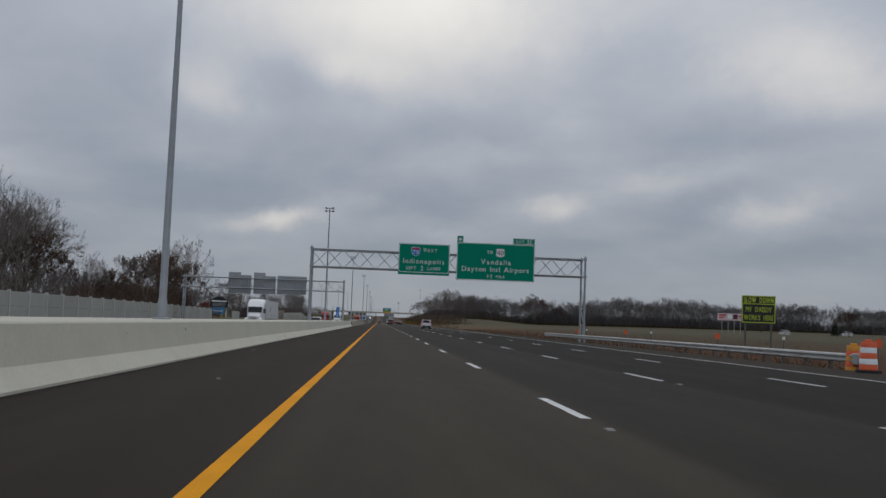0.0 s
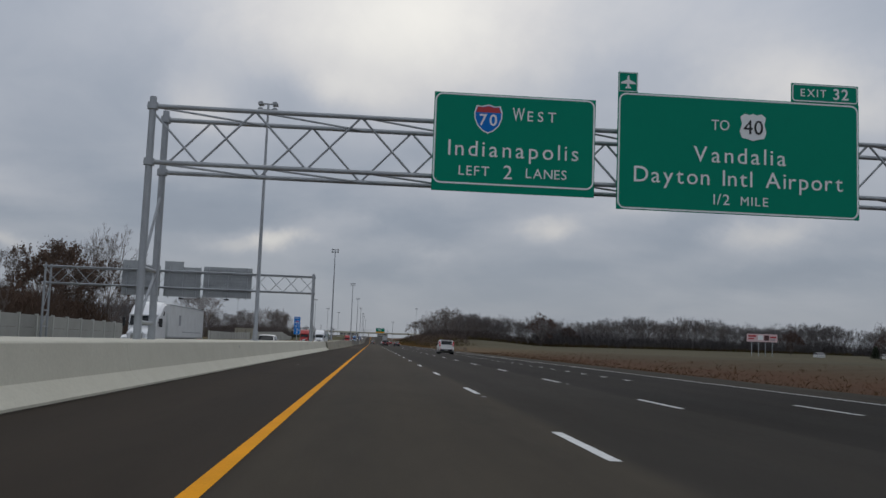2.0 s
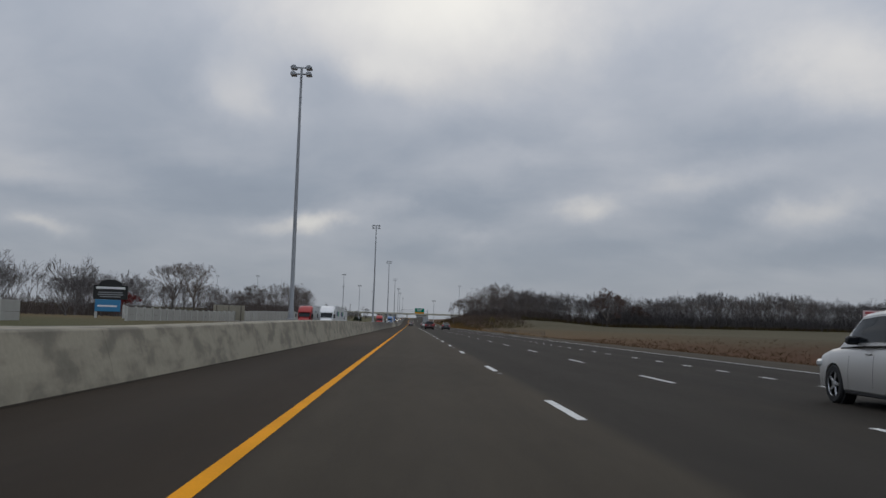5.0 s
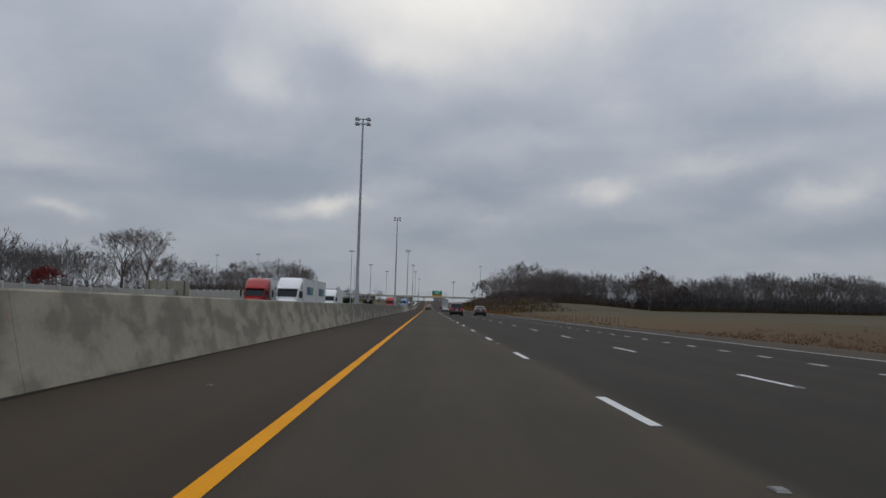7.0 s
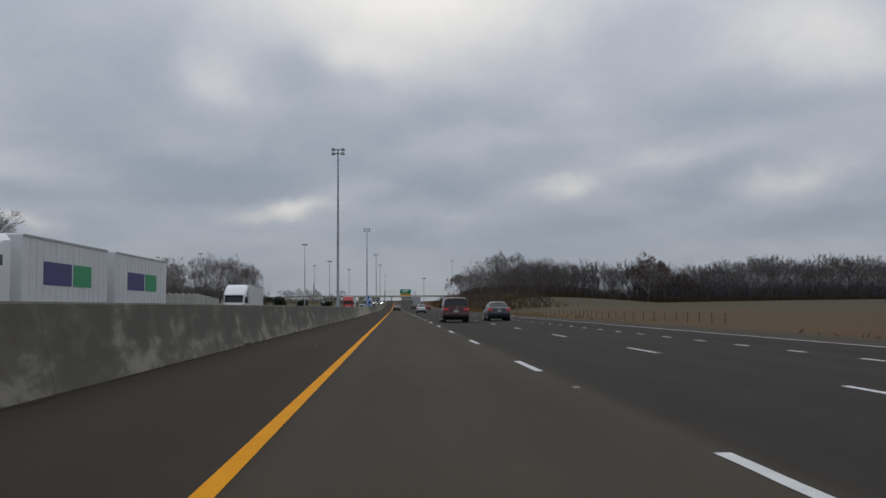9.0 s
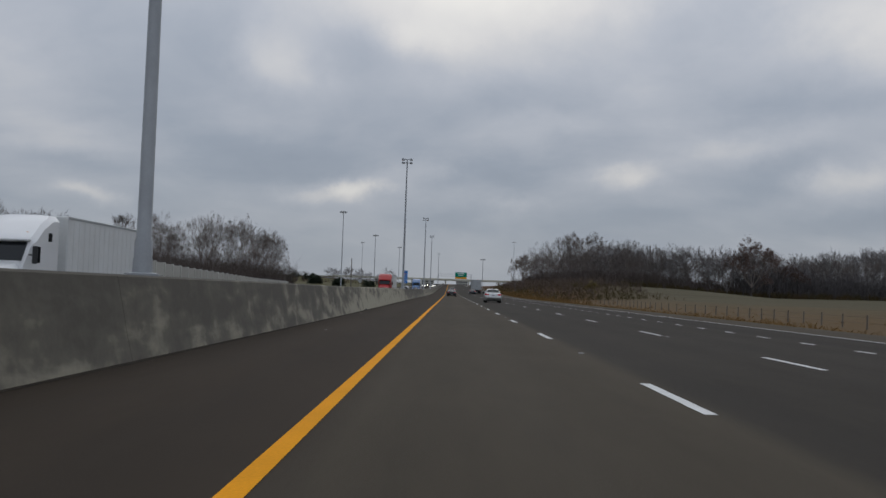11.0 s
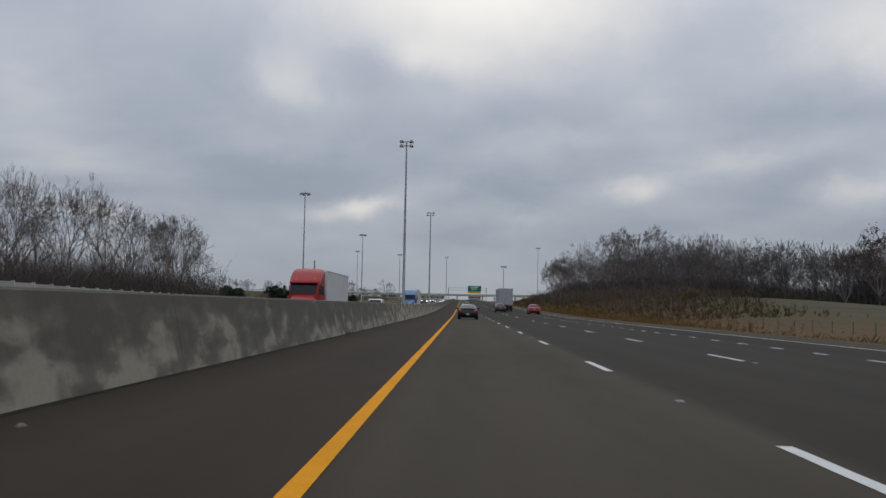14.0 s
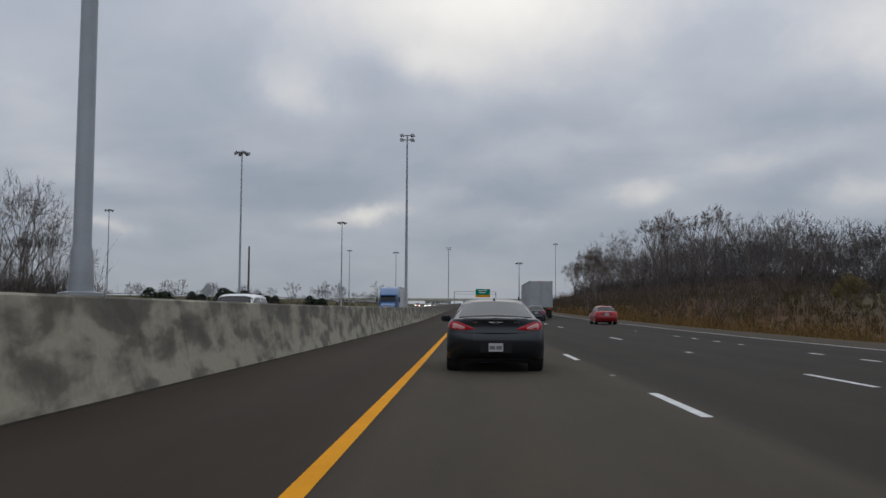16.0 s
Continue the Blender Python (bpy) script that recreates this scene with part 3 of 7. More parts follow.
def glyph(ch, bold):
    """One raised character as a mesh: lower left at the origin, cap height about 0.7."""
    if (ch, bold) not in GLYPHS:
        cu = bpy.data.curves.new("letter", "FONT")
        cu.body, cu.size, cu.extrude, cu.resolution_u, cu.offset = ch, 1.0, 0.012, 3, bold
        tmp = bpy.data.objects.new("letter", cu)
        scene.collection.objects.link(tmp)
        bpy.context.view_layer.update()
        me = bpy.data.meshes.new_from_object(tmp.evaluated_get(bpy.context.evaluated_depsgraph_get()))
        bpy.data.objects.remove(tmp)
        xs = [v.co.x for v in me.vertices]
        me.transform(Matrix.Translation((-min(xs), 0, 0)))
        GLYPHS[(ch, bold)] = (me, max(xs) - min(xs))
    return GLYPHS[(ch, bold)]


def letters(text, mat, parent, x, y, z, height, width=None, name="letter", yaw=0.0, bold=0.0):
    """Raised letters, each a mesh of its own, standing in the x-z plane, centred on x and z, facing -y."""
    k = height / 0.70
    glyphs = [None if ch == " " else glyph(ch, bold) for ch in text]
    ink = sum(g[1] * k for g in glyphs if g)
    spaces = sum(0.45 * height for g in glyphs if g is None)
    n = max(1, len(text) - 1)
    gap = 0.14 * height
    kx = 1.0
    if width:
        gap = (width - ink - spaces) / n
        if gap < 0.10 * height:
            gap = 0.10 * height
            kx = (width - spaces - gap * n) / ink
    pos = -(ink * kx + spaces + gap * (len(text) - 1)) / 2
    for g in glyphs:
        if g is None:
            pos += 0.45 * height + gap
            continue
        me = g[0].copy()
        me.transform(Matrix.Translation((pos, -height / 2, 0)) @ Matrix.Diagonal((k * kx, k, 1, 1)))
        me.materials.clear()
        me.materials.append(mat)
        ob = new(name, me)
        ob.parent = parent
        ob.matrix_basis = pose(x, y, z, 90, 0, yaw)
        pos += g[1] * k * kx + gap
    return parent


def smoothstep(a, b, x):
    t = min(1.0, max(0.0, (x - a) / (b - a)))
    return t * t * (3 - 2 * t)


def rise_at(y):
    """The road climbs gently beyond y = 540."""
    if y < 540:
        return 0.0
    if y < 640:
        return 0.011 * (y - 540) ** 2 / 200
    return 0.55 + 0.011 * (min(y, 1300) - 640)


def land_at(x, y):
    """Height of the ground away from the roadways."""
    z = rise_at(y)
    if x >= 0:
        ditch = -0.9 * smoothstep(17.3, 23, x) + 1.5 * smoothstep(24, 60, x) + 0.9 * smoothstep(80, 400, x)
        bank = 3.2 * smoothstep(600, 700, y) * (1 - smoothstep(980, 1080, y)) * smoothstep(21, 42, x) * (1 - 0.9 * smoothstep(72, 128, x))
        return z - 0.12 + ditch + bank
    return z - 0.12 + 0.5 * smoothstep(-24, -36, x) + 1.0 * smoothstep(-60, -200, x)


def far_drop(y):
    """The opposite carriageway lies a little lower, and comes level further on."""
    return -0.35 * (1 - smoothstep(440, 520, y))


# ---- land and roads ----
def spaced(stops):
    out = []
    for a, b, step in stops:
        n = max(1, round((b - a) / step))
        out += [a + (b - a) * i / n for i in range(n)]
    return out + [stops[-1][1]]


def build_ground():
    xs = spaced([(-3500, -600, 580), (-600, -120, 80), (-120, -22, 7), (-22, 17.2, 6.6), (17.2, 30, 1.6), (30, 130, 6), (130, 600, 60), (600, 3500, 580)])
    ys = spaced([(-600, -40, 140), (-40, 700, 12), (700, 1300, 30), (1300, 4500, 400)])
    s = Shape()
    for y in ys:
        for x in xs:
            z = land_at(x, y) - (0.9 if -22.5 < x < 17.0 else 0.0)
            bumpy = 0.10 * noise.noise((x * 0.21, y * 0.21, 0)) if (x > 18.5 or x < -24) else 0
            s.v.append((x, y, z + bumpy))
    k = len(xs)
    s.f = [(j * k + i, j * k + i + 1, (j + 1) * k + i + 1, (j + 1) * k + i) for j in range(len(ys) - 1) for i in range(k - 1)]
    return tagged(part("ground", s, GROUND, smooth=40, fix=False), "brown autumn verge and pale stubble field", "ground", kind="structure")


build_ground()
ROAD_YS = spaced([(-60, 530, 59), (530, 1300, 20), (1300, 2600, 260)])


def ribbon(s, x0, x1, ys, dz, depth=0.0, drop=False):
    for a, b in zip(ys[:-1], ys[1:]):
        za, zb = rise_at(a) + dz + (far_drop(a) if drop else 0), rise_at(b) + dz + (far_drop(b) if drop else 0)
        s.quad((x0, a, za), (x1, a, za), (x1, b, zb), (x0, b, zb))
        if depth:
            s.quad((x1, a, za), (x1, a, za - depth), (x1, b, zb - depth), (x1, b, zb))
            s.quad((x0, a, za - depth), (x0, a, za), (x0, b, zb), (x0, b, zb - depth))


s = Shape()
ribbon(s, -3.6, 17.05, ROAD_YS, 0.0, 0.3)
road = tagged(part("road", s, ASPHALT, fix=False), "dark asphalt carriageway with four lanes and worn wheel tracks", "road", kind="structure")
s = Shape()
ribbon(s, -22.0, -4.4, ROAD_YS, -0.005, 0.3, True)
far_road = tagged(part("road", s, ASPHALT, fix=False), "opposite asphalt carriageway beyond the concrete barrier", "road", kind="structure")

# long painted lines
s = Shape()
ribbon(s, -0.077, 0.077, ROAD_YS, 0.005)
part("yellow_edge_line", s, YELLOW, road, "solid yellow edge line", fix=False)
s = Shape()
ribbon(s, 13.87, 13.99, ROAD_YS, 0.005)
part("white_edge_line", s, WHITE_LINE, road, "solid white edge line", fix=False)
s = Shape()
ribbon(s, -7.35, -7.2, ROAD_YS, 0.0, 0, True)
part("yellow_edge_line", s, YELLOW, far_road, "solid yellow edge line", fix=False)
s = Shape()
ribbon(s, -18.5, -18.35, ROAD_YS, 0.0, 0, True)
part("white_edge_line", s, WHITE_LINE, far_road, "solid white edge line", fix=False)


def dash_mesh(w, length):
    s = Shape()
    n = 5
    left = [(-w / 2 - 0.006 * (i % 2), length * i / n, 0.005) for i in range(n + 1)]
    right = [(w / 2 + 0.006 * ((i + 1) % 2), length * i / n, 0.005) for i in range(n + 1)]
    for i in range(n):
        s.quad(left[i], right[i], right[i + 1], left[i + 1])
    return s.mesh("lane_dash", WHITE_LINE)


DASH, DOT = dash_mesh(0.13, 3.05), dash_mesh(0.13, 1.0)


def dashes(mesh, x, first, period, end, parent, name="lane_dash"):
    y = first
    while y < end:
        ob = new(name, mesh)
        ob.parent = parent
        slope = math.degrees(math.atan2(rise_at(y + 3) - rise_at(y), 3))
        ob.matrix_basis = pose(x, y, rise_at(y) + (far_drop(y) if x < -4 else 0), slope, 0, 0)
        y += period


PERIOD = 12.192
dashes(DASH, 3.634, 11.392 - 2 * PERIOD, PERIOD, 190, road)
dashes(DASH, 3.634, 1.318 + 16 * PERIOD, PERIOD, 370, road)
dashes(DASH, 3.634, 3.446 + 31 * PERIOD, PERIOD, 950, road)
dashes(DASH, 7.343, 8.326 - 2 * PERIOD, PERIOD, 190, road)
dashes(DASH, 7.343, 6.984 + 15 * PERIOD, PERIOD, 365, road)
dashes(DASH, 7.343, 7.937 + 30 * PERIOD, PERIOD, 950, road)
dashes(DASH, 10.928, 8.125 - 2 * PERIOD, PERIOD, 93, road)
dashes(DOT, 10.87, 97.98, 3.66, 200, road, "lane_dot")
dashes(DOT, 10.82, 311.75 - 30 * 3.66, 3.66, 370, road, "lane_dot")
dashes(DOT, 10.82, 437.2 - 17 * 3.6, 3.6, 585, road, "lane_dot")
for lane_x in (-10.9, -14.6):
    dashes(DASH, lane_x, 3.0, PERIOD * 2, 600, far_road)


def marker_mesh():
    s = Shape()
    s.loft([[(-0.05, -0.11, 0.0), (0.05, -0.11, 0.0), (0.04, -0.06, 0.015), (-0.04, -0.06, 0.015)],
            [(-0.05, 0.11, 0.0), (0.05, 0.11, 0.0), (0.04, 0.06, 0.015), (-0.04, 0.06, 0.015)]])
    return s.mesh("road_marker", CASTING)


MARKER = marker_mesh()
for i in range(23):
    for lane_x, off in ((3.63, 10.2), (7.34, 19.3)):
        ob = new("road_marker", MARKER)
        ob.parent = road
        ob.matrix_basis = pose(lane_x, off + i * 24.384, 0.004)

# faint joints and scraps on the left shoulder
for i, (x, y) in enumerate([(-1.6, 16.5), (-2.7, 46), (-2.9, 31), (-1.9, 104), (-2.4, 231), (-1.5, 236), (-2.6, 262), (-2.2, 297), (-1.2, 318),
                            (-2.0, 382), (-2.7, 399), (-2.8, 470), (-3.1, 56.2), (-3.0, 56.6)]):
    s = Shape()
    rr = random.Random(i)
    n = 7
    top = [(x + 0.05 * math.cos(6.283 * k / n) * rr.uniform(0.4, 1.2), y + 0.10 * math.sin(6.283 * k / n) * rr.uniform(0.4, 1.2)) for k in range(n)]
    s.loft([[(a, b, 0.001) for a, b in top], [(x + (a - x) * 0.6, y + (b - y) * 0.6, rr.uniform(0.01, 0.03)) for a, b in top]])
    tagged(part("debris", s, DEBRIS), "small pale scrap lying on the asphalt shoulder", "debris", group="scraps on the shoulder")


# ---- median barrier ----
def barrier_height(y):
    return float(np.interp(y, [-60, 168, 176, 208, 232, 270, 301, 312, 384, 395, 476, 542, 1300], [0.945, 0.945, 0.96, 1.20, 1.23, 1.20, 1.26, 1.26, 1.20, 1.17, 1.26, 1.34, 1.30]))


def barrier_profile(y):
    """Cross-section: x and z from the foot on the near side over the top to the far foot."""
    h, g = barrier_height(y), rise_at(y) - 0.04
    if y < 166:
        foot, mid, toe, far = -3.38, -3.66, -3.78, -7.0
        pts = [(foot, g), (foot, g + 0.10), (mid, g + 0.36), (toe, g + h - 0.03), (toe - 0.03, g + h), (far + 0.4, g + h), (far, g + 0.1), (far, g)]
    else:
        k = smoothstep(166, 176, y)
        foot = float(np.interp(y, [166, 176, 212, 285, 300, 330, 372, 384, 400, 425, 470, 520, 545], [-3.38, -3.30, -3.13, -3.10, -3.22, -3.28, -3.06, -3.0, -3.0, -3.10, -3.30, -3.30, -3.40]))
        far = -7.0 + 2.35 * k
        pts = [(foot, g), (foot - 0.01, g + 0.05), (foot - 0.10, g + 0.40), (foot - 0.27, g + h - 0.03), (foot - 0.30, g + h),
               (far + 0.27, g + h), (far + 0.10, g + 0.3), (far, g)]
    return pts


def build_barrier():
    ob = thing("median_barrier", "long concrete median barrier, pale new sections then stained older ones", "barrier", kind="structure")
    cuts = spaced([(-60, 166, 12.2), (166, 560, 7.62), (560, 1100, 30)])
    for i, (a, b) in enumerate(zip(cuts[:-1], cuts[1:])):
        s = Shape()
        gap = 0.005
        ys = [a + gap, (a + b) / 2, b - gap] if b - a > 9 or a < 180 else [a + gap, b - gap]
        s.loft([[(x, y, z) for x, z in barrier_profile(y if y != ys[-1] or b != 166 else 165.9)] for y in ys])
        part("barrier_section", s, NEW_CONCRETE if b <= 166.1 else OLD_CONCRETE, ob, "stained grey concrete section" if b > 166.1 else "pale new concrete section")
    # drain scuppers at the foot
    for y in (318.0, 404.5, 451.5, 497.0, 524.5, 565.0):
        s = Shape()
        fx = barrier_profile(y)[0][0]
        s.box(fx - 0.06, fx + 0.006, y, y + 1.1, 0.0, 0.07)
        part("drain_slot", s, UNDER, ob, "dark drain slot at the foot")
    # patched anchor plates on the pale part
    for y, z in ((18.6, 0.62), (24.2, 0.66), (49.0, 0.66), (75.5, 0.7), (99.0, 0.68), (137.0, 0.7)):
        s = Shape()
        s.slab(-3.80, -3.735, y, y + 0.09, z, z + 0.08, 0.008)
        part("anchor_plate", s, LOGO_GREY, ob, "small rusty grey plate")
    return ob


build_barrier()


# ---- sign gantries ----
def gantry_frame(ob, x0, x1, yf, yb, z0, z1, posts):
    """A box truss of round tubes between x0 and x1 on pairs of posts."""
    for y in (yf, yb):
        for z in (z0, z1):
            part("chord", Shape().tube((x0, y, z), (x1, y, z), 0.075, n=10), STEEL, ob, smooth=50)
    n = round((x1 - x0) / 1.62)
    step = (x1 - x0) / n
    for y, ph in ((yf, 0), (yb, 1)):
        for i in range(n):
            a, b = x0 + i * step, x0 + (i + 1) * step
            za, zb = (z0, z1) if (i + ph) % 2 else (z1, z0)
            part("web_brace", Shape().tube((a, y, za), (b, y, zb), 0.036, n=6, caps=False), STEEL, ob, smooth=60)
    for z in (z0, z1):
        for i in range(0, n, 2):
            a, b = x0 + i * step, x0 + (i + 2) * step
            part("cross_brace", Shape().tube((a, yf, z), (min(b, x1), yb, z), 0.032, n=6, caps=False), STEEL, ob, smooth=60)
    for x in posts:
        for y in (yf, yb):
            part("post", Shape().tube((x, y, -0.3), (x, y, z1 + 0.28), 0.12, 0.10, n=14), STEEL, ob, "round galvanised steel post", smooth=50)
            part("post_collar", Shape().tube((x, y, z1 - 0.1), (x, y, z1 + 0.1), 0.16, n=12), STEEL, ob, smooth=50)
            part("post_collar", Shape().tube((x, y, z0 - 0.1), (x, y, z0 + 0.1), 0.16, n=12), STEEL, ob, smooth=50)
        for za, zb in ((1.4, 3.0), (3.0, 5.4)):
            part("post_brace", Shape().tube((x, yf, za), (x, yb, zb), 0.045, n=8), STEEL, ob, smooth=50)
        part("post_tie", Shape().tube((x, yf, 3.0), (x, yb, 3.0), 0.06, n=8), STEEL, ob, smooth=50)
        part("post_tie", Shape().tube((x, yf, 1.4), (x, yb, 1.4), 0.06, n=8), STEEL, ob, smooth=50)


def rounded(x0, x1, z0, z1, r, n=5):
    pts = []
    for cx, cz, a0 in ((x1 - r, z0 + r, -90), (x1 - r, z1 - r, 0), (x0 + r, z1 - r, 90), (x0 + r, z0 + r, 180)):
        for i in range(n + 1):
            a = radians(a0 + 90 * i / n)
            pts.append((cx + r * math.cos(a), cz + r * math.sin(a)))
    return pts


def border(parent, x0, x1, z0, z1, y, r, w, mat):
    """A thin raised frame with round corners."""
    outer, inner = rounded(x0, x1, z0, z1, r), rounded(x0 + w, x1 - w, z0 + w, z1 - w, max(0.01, r - w))
    s = Shape()
    k = len(outer)
    for yy in (y, y + 0.012):
        s.v += [(x, yy, z) for x, z in outer] + [(x, yy, z) for x, z in inner]
    for j in range(k):
        a, b = j, (j + 1) % k
        s.f.append((a, b, k + b, k + a))
        s.f.append((2 * k + b, 2 * k + a, 3 * k + a, 3 * k + b))
        s.f.append((a, 2 * k + a, 2 * k + b, b))
        s.f.append((k + b, 3 * k + b, 3 * k + a, k + a))
    part("border", s, mat, parent, "white reflective border")


def sign_panel(name, label, x0, x1, z0, z1, y, mat=SIGN_GREEN, inset=0.0, wide=0.05):
    ob = thing(name, label, "road sign", pose(0, 0, 0))
    part("panel", Shape().box(x0, x1, y, y + 0.05, z0, z1), mat, ob)
    border(ob, x0 + 0.02, x1 - 0.02, z0 + 0.02 + inset, z1 - 0.02, y - 0.008, 0.24, wide, SIGN_WHITE)
    for x in np.linspace(x0 + 0.5, x1 - 0.5, 4):
        part("mounting_beam", Shape().box(x - 0.04, x + 0.04, y + 0.05, y + 0.14, z0 + 0.1, z1 - 0.1), STEEL, ob)
    return ob


def interstate_shield(parent, x, y, z, size, digits="70"):
    def outline(k, top=1.0):
        half = [(0.0, -0.52), (0.18, -0.44), (0.36, -0.26), (0.46, -0.02), (0.47, 0.20), (0.40, 0.42), (0.22, 0.40), (0.0, 0.46)]
        full = half + [(-a, b) for a, b in reversed(half[1:-1])]
        return [(x + a * size * k, z + b * size * k) for a, b in full]
    part("shield_edge", Shape().plate(outline(1.06), y - 0.010, y), SIGN_WHITE, parent)
    part("shield_body", Shape().plate(outline(0.97), y - 0.016, y - 0.010), SIGN_BLUE, parent, "blue route shield")
    s = Shape()
    s.plate([(x - 0.44 * size, z + 0.20 * size), (x + 0.44 * size, z + 0.20 * size), (x + 0.37 * size, z + 0.40 * size), (x + 0.2 * size, z + 0.375 * size),
             (x, z + 0.43 * size), (x - 0.2 * size, z + 0.375 * size), (x - 0.37 * size, z + 0.40 * size)], y - 0.021, y - 0.016)
    part("shield_band", s, SIGN_RED, parent, "red band")
    letters(digits, SIGN_WHITE, parent, x, y - 0.02, z - 0.06 * size, size * 0.40, size * 0.62, "route_number", bold=0.01)


def us_shield(parent, x, y, z, size):
    half = [(0.0, -0.50), (0.20, -0.44), (0.40, -0.40), (0.48, -0.18), (0.40, 0.10), (0.46, 0.34), (0.30, 0.46), (0.14, 0.42), (0.0, 0.46)]
    full = half + [(-a, b) for a, b in reversed(half[1:-1])]
    part("shield", Shape().plate([(x + a * size, z + b * size) for a, b in full], y - 0.014, y), SIGN_WHITE, parent, "white route shield")
    letters("40", SIGN_BLACK, parent, x, y - 0.017, z - 0.01, size * 0.50, size * 0.70, "route_number", bold=0.0)


def build_gantries():
    g = thing("sign_gantry", "galvanised steel box-truss gantry spanning the carriageway", "gantry")
    gantry_frame(g, -5.75, 21.15, 91.1, 92.88, 6.12, 7.80, (-5.6, 21.0))
    y = 90.82
    w = sign_panel("overhead_sign", "green overhead sign to Indianapolis on a steel gantry", 2.74, 7.66, 5.66, 8.66, y, inset=0.2)
    interstate_shield(w, 2.74 + 1.64, y, 8.66 - 0.74, 0.86)
    letters("W", SIGN_WHITE, w, 2.74 + 2.56, y - 0.006, 8.66 - 0.57, 0.40, 0.40, bold=0.0)
    letters("EST", SIGN_WHITE, w, 2.74 + 3.27, y - 0.006, 8.66 - 0.61, 0.31, 0.88, bold=0.0)
    letters("Indianapolis", SIGN_WHITE, w, 2.74 + 2.44, y - 0.006, 8.66 - 1.68, 0.47, 3.95, bold=0.0)
    letters("LEFT", SIGN_WHITE, w, 2.74 + 1.26, y - 0.006, 8.66 - 2.36, 0.29, 0.92, bold=0.0)
    letters("2", SIGN_WHITE, w, 2.74 + 2.28, y - 0.006, 8.66 - 2.36, 0.42, 0.34, bold=0.0)
    letters("LANES", SIGN_WHITE, w, 2.74 + 3.45, y - 0.006, 8.66 - 2.36, 0.29, 1.24, bold=0.0)
    e = sign_panel("overhead_sign", "large green overhead exit sign to the airport on a steel gantry", 8.35, 15.95, 5.36, 8.97, y)
    letters("TO", SIGN_WHITE, e, 8.35 + 3.2, y - 0.006, 8.97 - 0.86, 0.32, 0.56, bold=0.0)
    us_shield(e, 8.35 + 4.23, y, 8.97 - 0.87, 0.88)
    letters("Vandalia", SIGN_WHITE, e, 8.35 + 3.82, y - 0.006, 8.97 - 1.79, 0.49, 2.9, bold=0.0)
    letters("Dayton Intl Airport", SIGN_WHITE, e, 8.35 + 3.80, y - 0.006, 8.97 - 2.50, 0.49, 6.55, bold=0.0)
    letters("1/2", SIGN_WHITE, e, 8.35 + 3.25, y - 0.006, 8.97 - 3.17, 0.33, 0.5, bold=0.0)
    letters("MILE", SIGN_WHITE, e, 8.35 + 4.28, y - 0.006, 8.97 - 3.19, 0.27, 0.85, bold=0.0)
    part("exit_tab", Shape().box(13.8, 15.94, y, y + 0.05, 8.98, 9.57), SIGN_GREEN, e, "green exit number tab")
    border(e, 13.82, 15.92, 9.0, 9.55, y - 0.008, 0.1, 0.035, SIGN_WHITE)
    letters("EXIT", SIGN_WHITE, e, 14.5, y - 0.006, 9.28, 0.24, 0.82, bold=0.0)
    letters("32", SIGN_WHITE, e, 15.38, y - 0.006, 9.28, 0.34, 0.48, bold=0.01)
    part("airport_tab", Shape().box(8.35, 8.95, y, y + 0.05, 8.98, 9.60), SIGN_GREEN, e, "green tab with a white aeroplane")
    border(e, 8.36, 8.94, 8.99, 9.59, y - 0.008, 0.06, 0.02, SIGN_WHITE)
    s = Shape()
    cx, cz = 8.65, 9.29
    s.plate([(cx - 0.03, cz - 0.2), (cx + 0.03, cz - 0.2), (cx + 0.035, cz + 0.14), (cx, cz + 0.23), (cx - 0.035, cz + 0.14)], y - 0.014, y)
    s.plate([(cx - 0.23, cz - 0.06), (cx + 0.23, cz - 0.06), (cx + 0.23, cz - 0.02), (cx, cz + 0.09), (cx - 0.23, cz - 0.02)], y - 0.0145, y)
    s.plate([(cx - 0.09, cz - 0.2), (cx + 0.09, cz - 0.2), (cx + 0.08, cz - 0.16), (cx, cz - 0.12), (cx - 0.08, cz - 0.16)], y - 0.015, y)
    part("aeroplane_symbol", s, SIGN_WHITE, e, "white aeroplane")

    r = thing("sign_gantry", "galvanised steel gantry over the opposite carriageway", "gantry")
    gantry_frame(r, -31.7, -4.85, 159.3, 160.9, 5.75, 7.42, (-31.4, -5.0))
    for k, (x0, x1, z0, z1, zt, xt) in enumerate([(-16.25, -11.35, 4.98, 8.1, 0, 0), (-20.2, -16.5, 4.9, 7.95, 8.5, -18.3), (-24.4, -20.6, 4.9, 8.0, 8.45, -22.4)]):
        b = thing("overhead_sign", "back of an overhead sign in ribbed grey aluminium", "road sign")
        n = round((z1 - z0) / 0.3)
        for i in range(n):
            za, zb = z0 + (z1 - z0) * i / n, z0 + (z1 - z0) * (i + 1) / n
            part("panel_board", Shape().plate([(x0, za + 0.004), (x1, za + 0.004), (x1, zb), (x0, zb)], 161.07 if i % 2 else 161.1, 161.16), ALU, b, "bare aluminium board")
        for i in range(1, n):
            z = z0 + (z1 - z0) * i / n
            part("rib", Shape().box(x0 + 0.01, x1 - 0.01, 161.02, 161.07, z - 0.03, z + 0.02), STEEL, b, "folded panel edge")
        for x in np.linspace(x0 + 0.5, x1 - 0.5, 3):
            part("mounting_beam", Shape().box(x - 0.05, x + 0.05, 160.95, 161.07, z0 - 0.15, z1), STEEL, b)
        if zt:
            part("exit_tab", Shape().box(x0, xt, 161.1, 161.15, z1, zt), ALU, b, "bare aluminium tab")
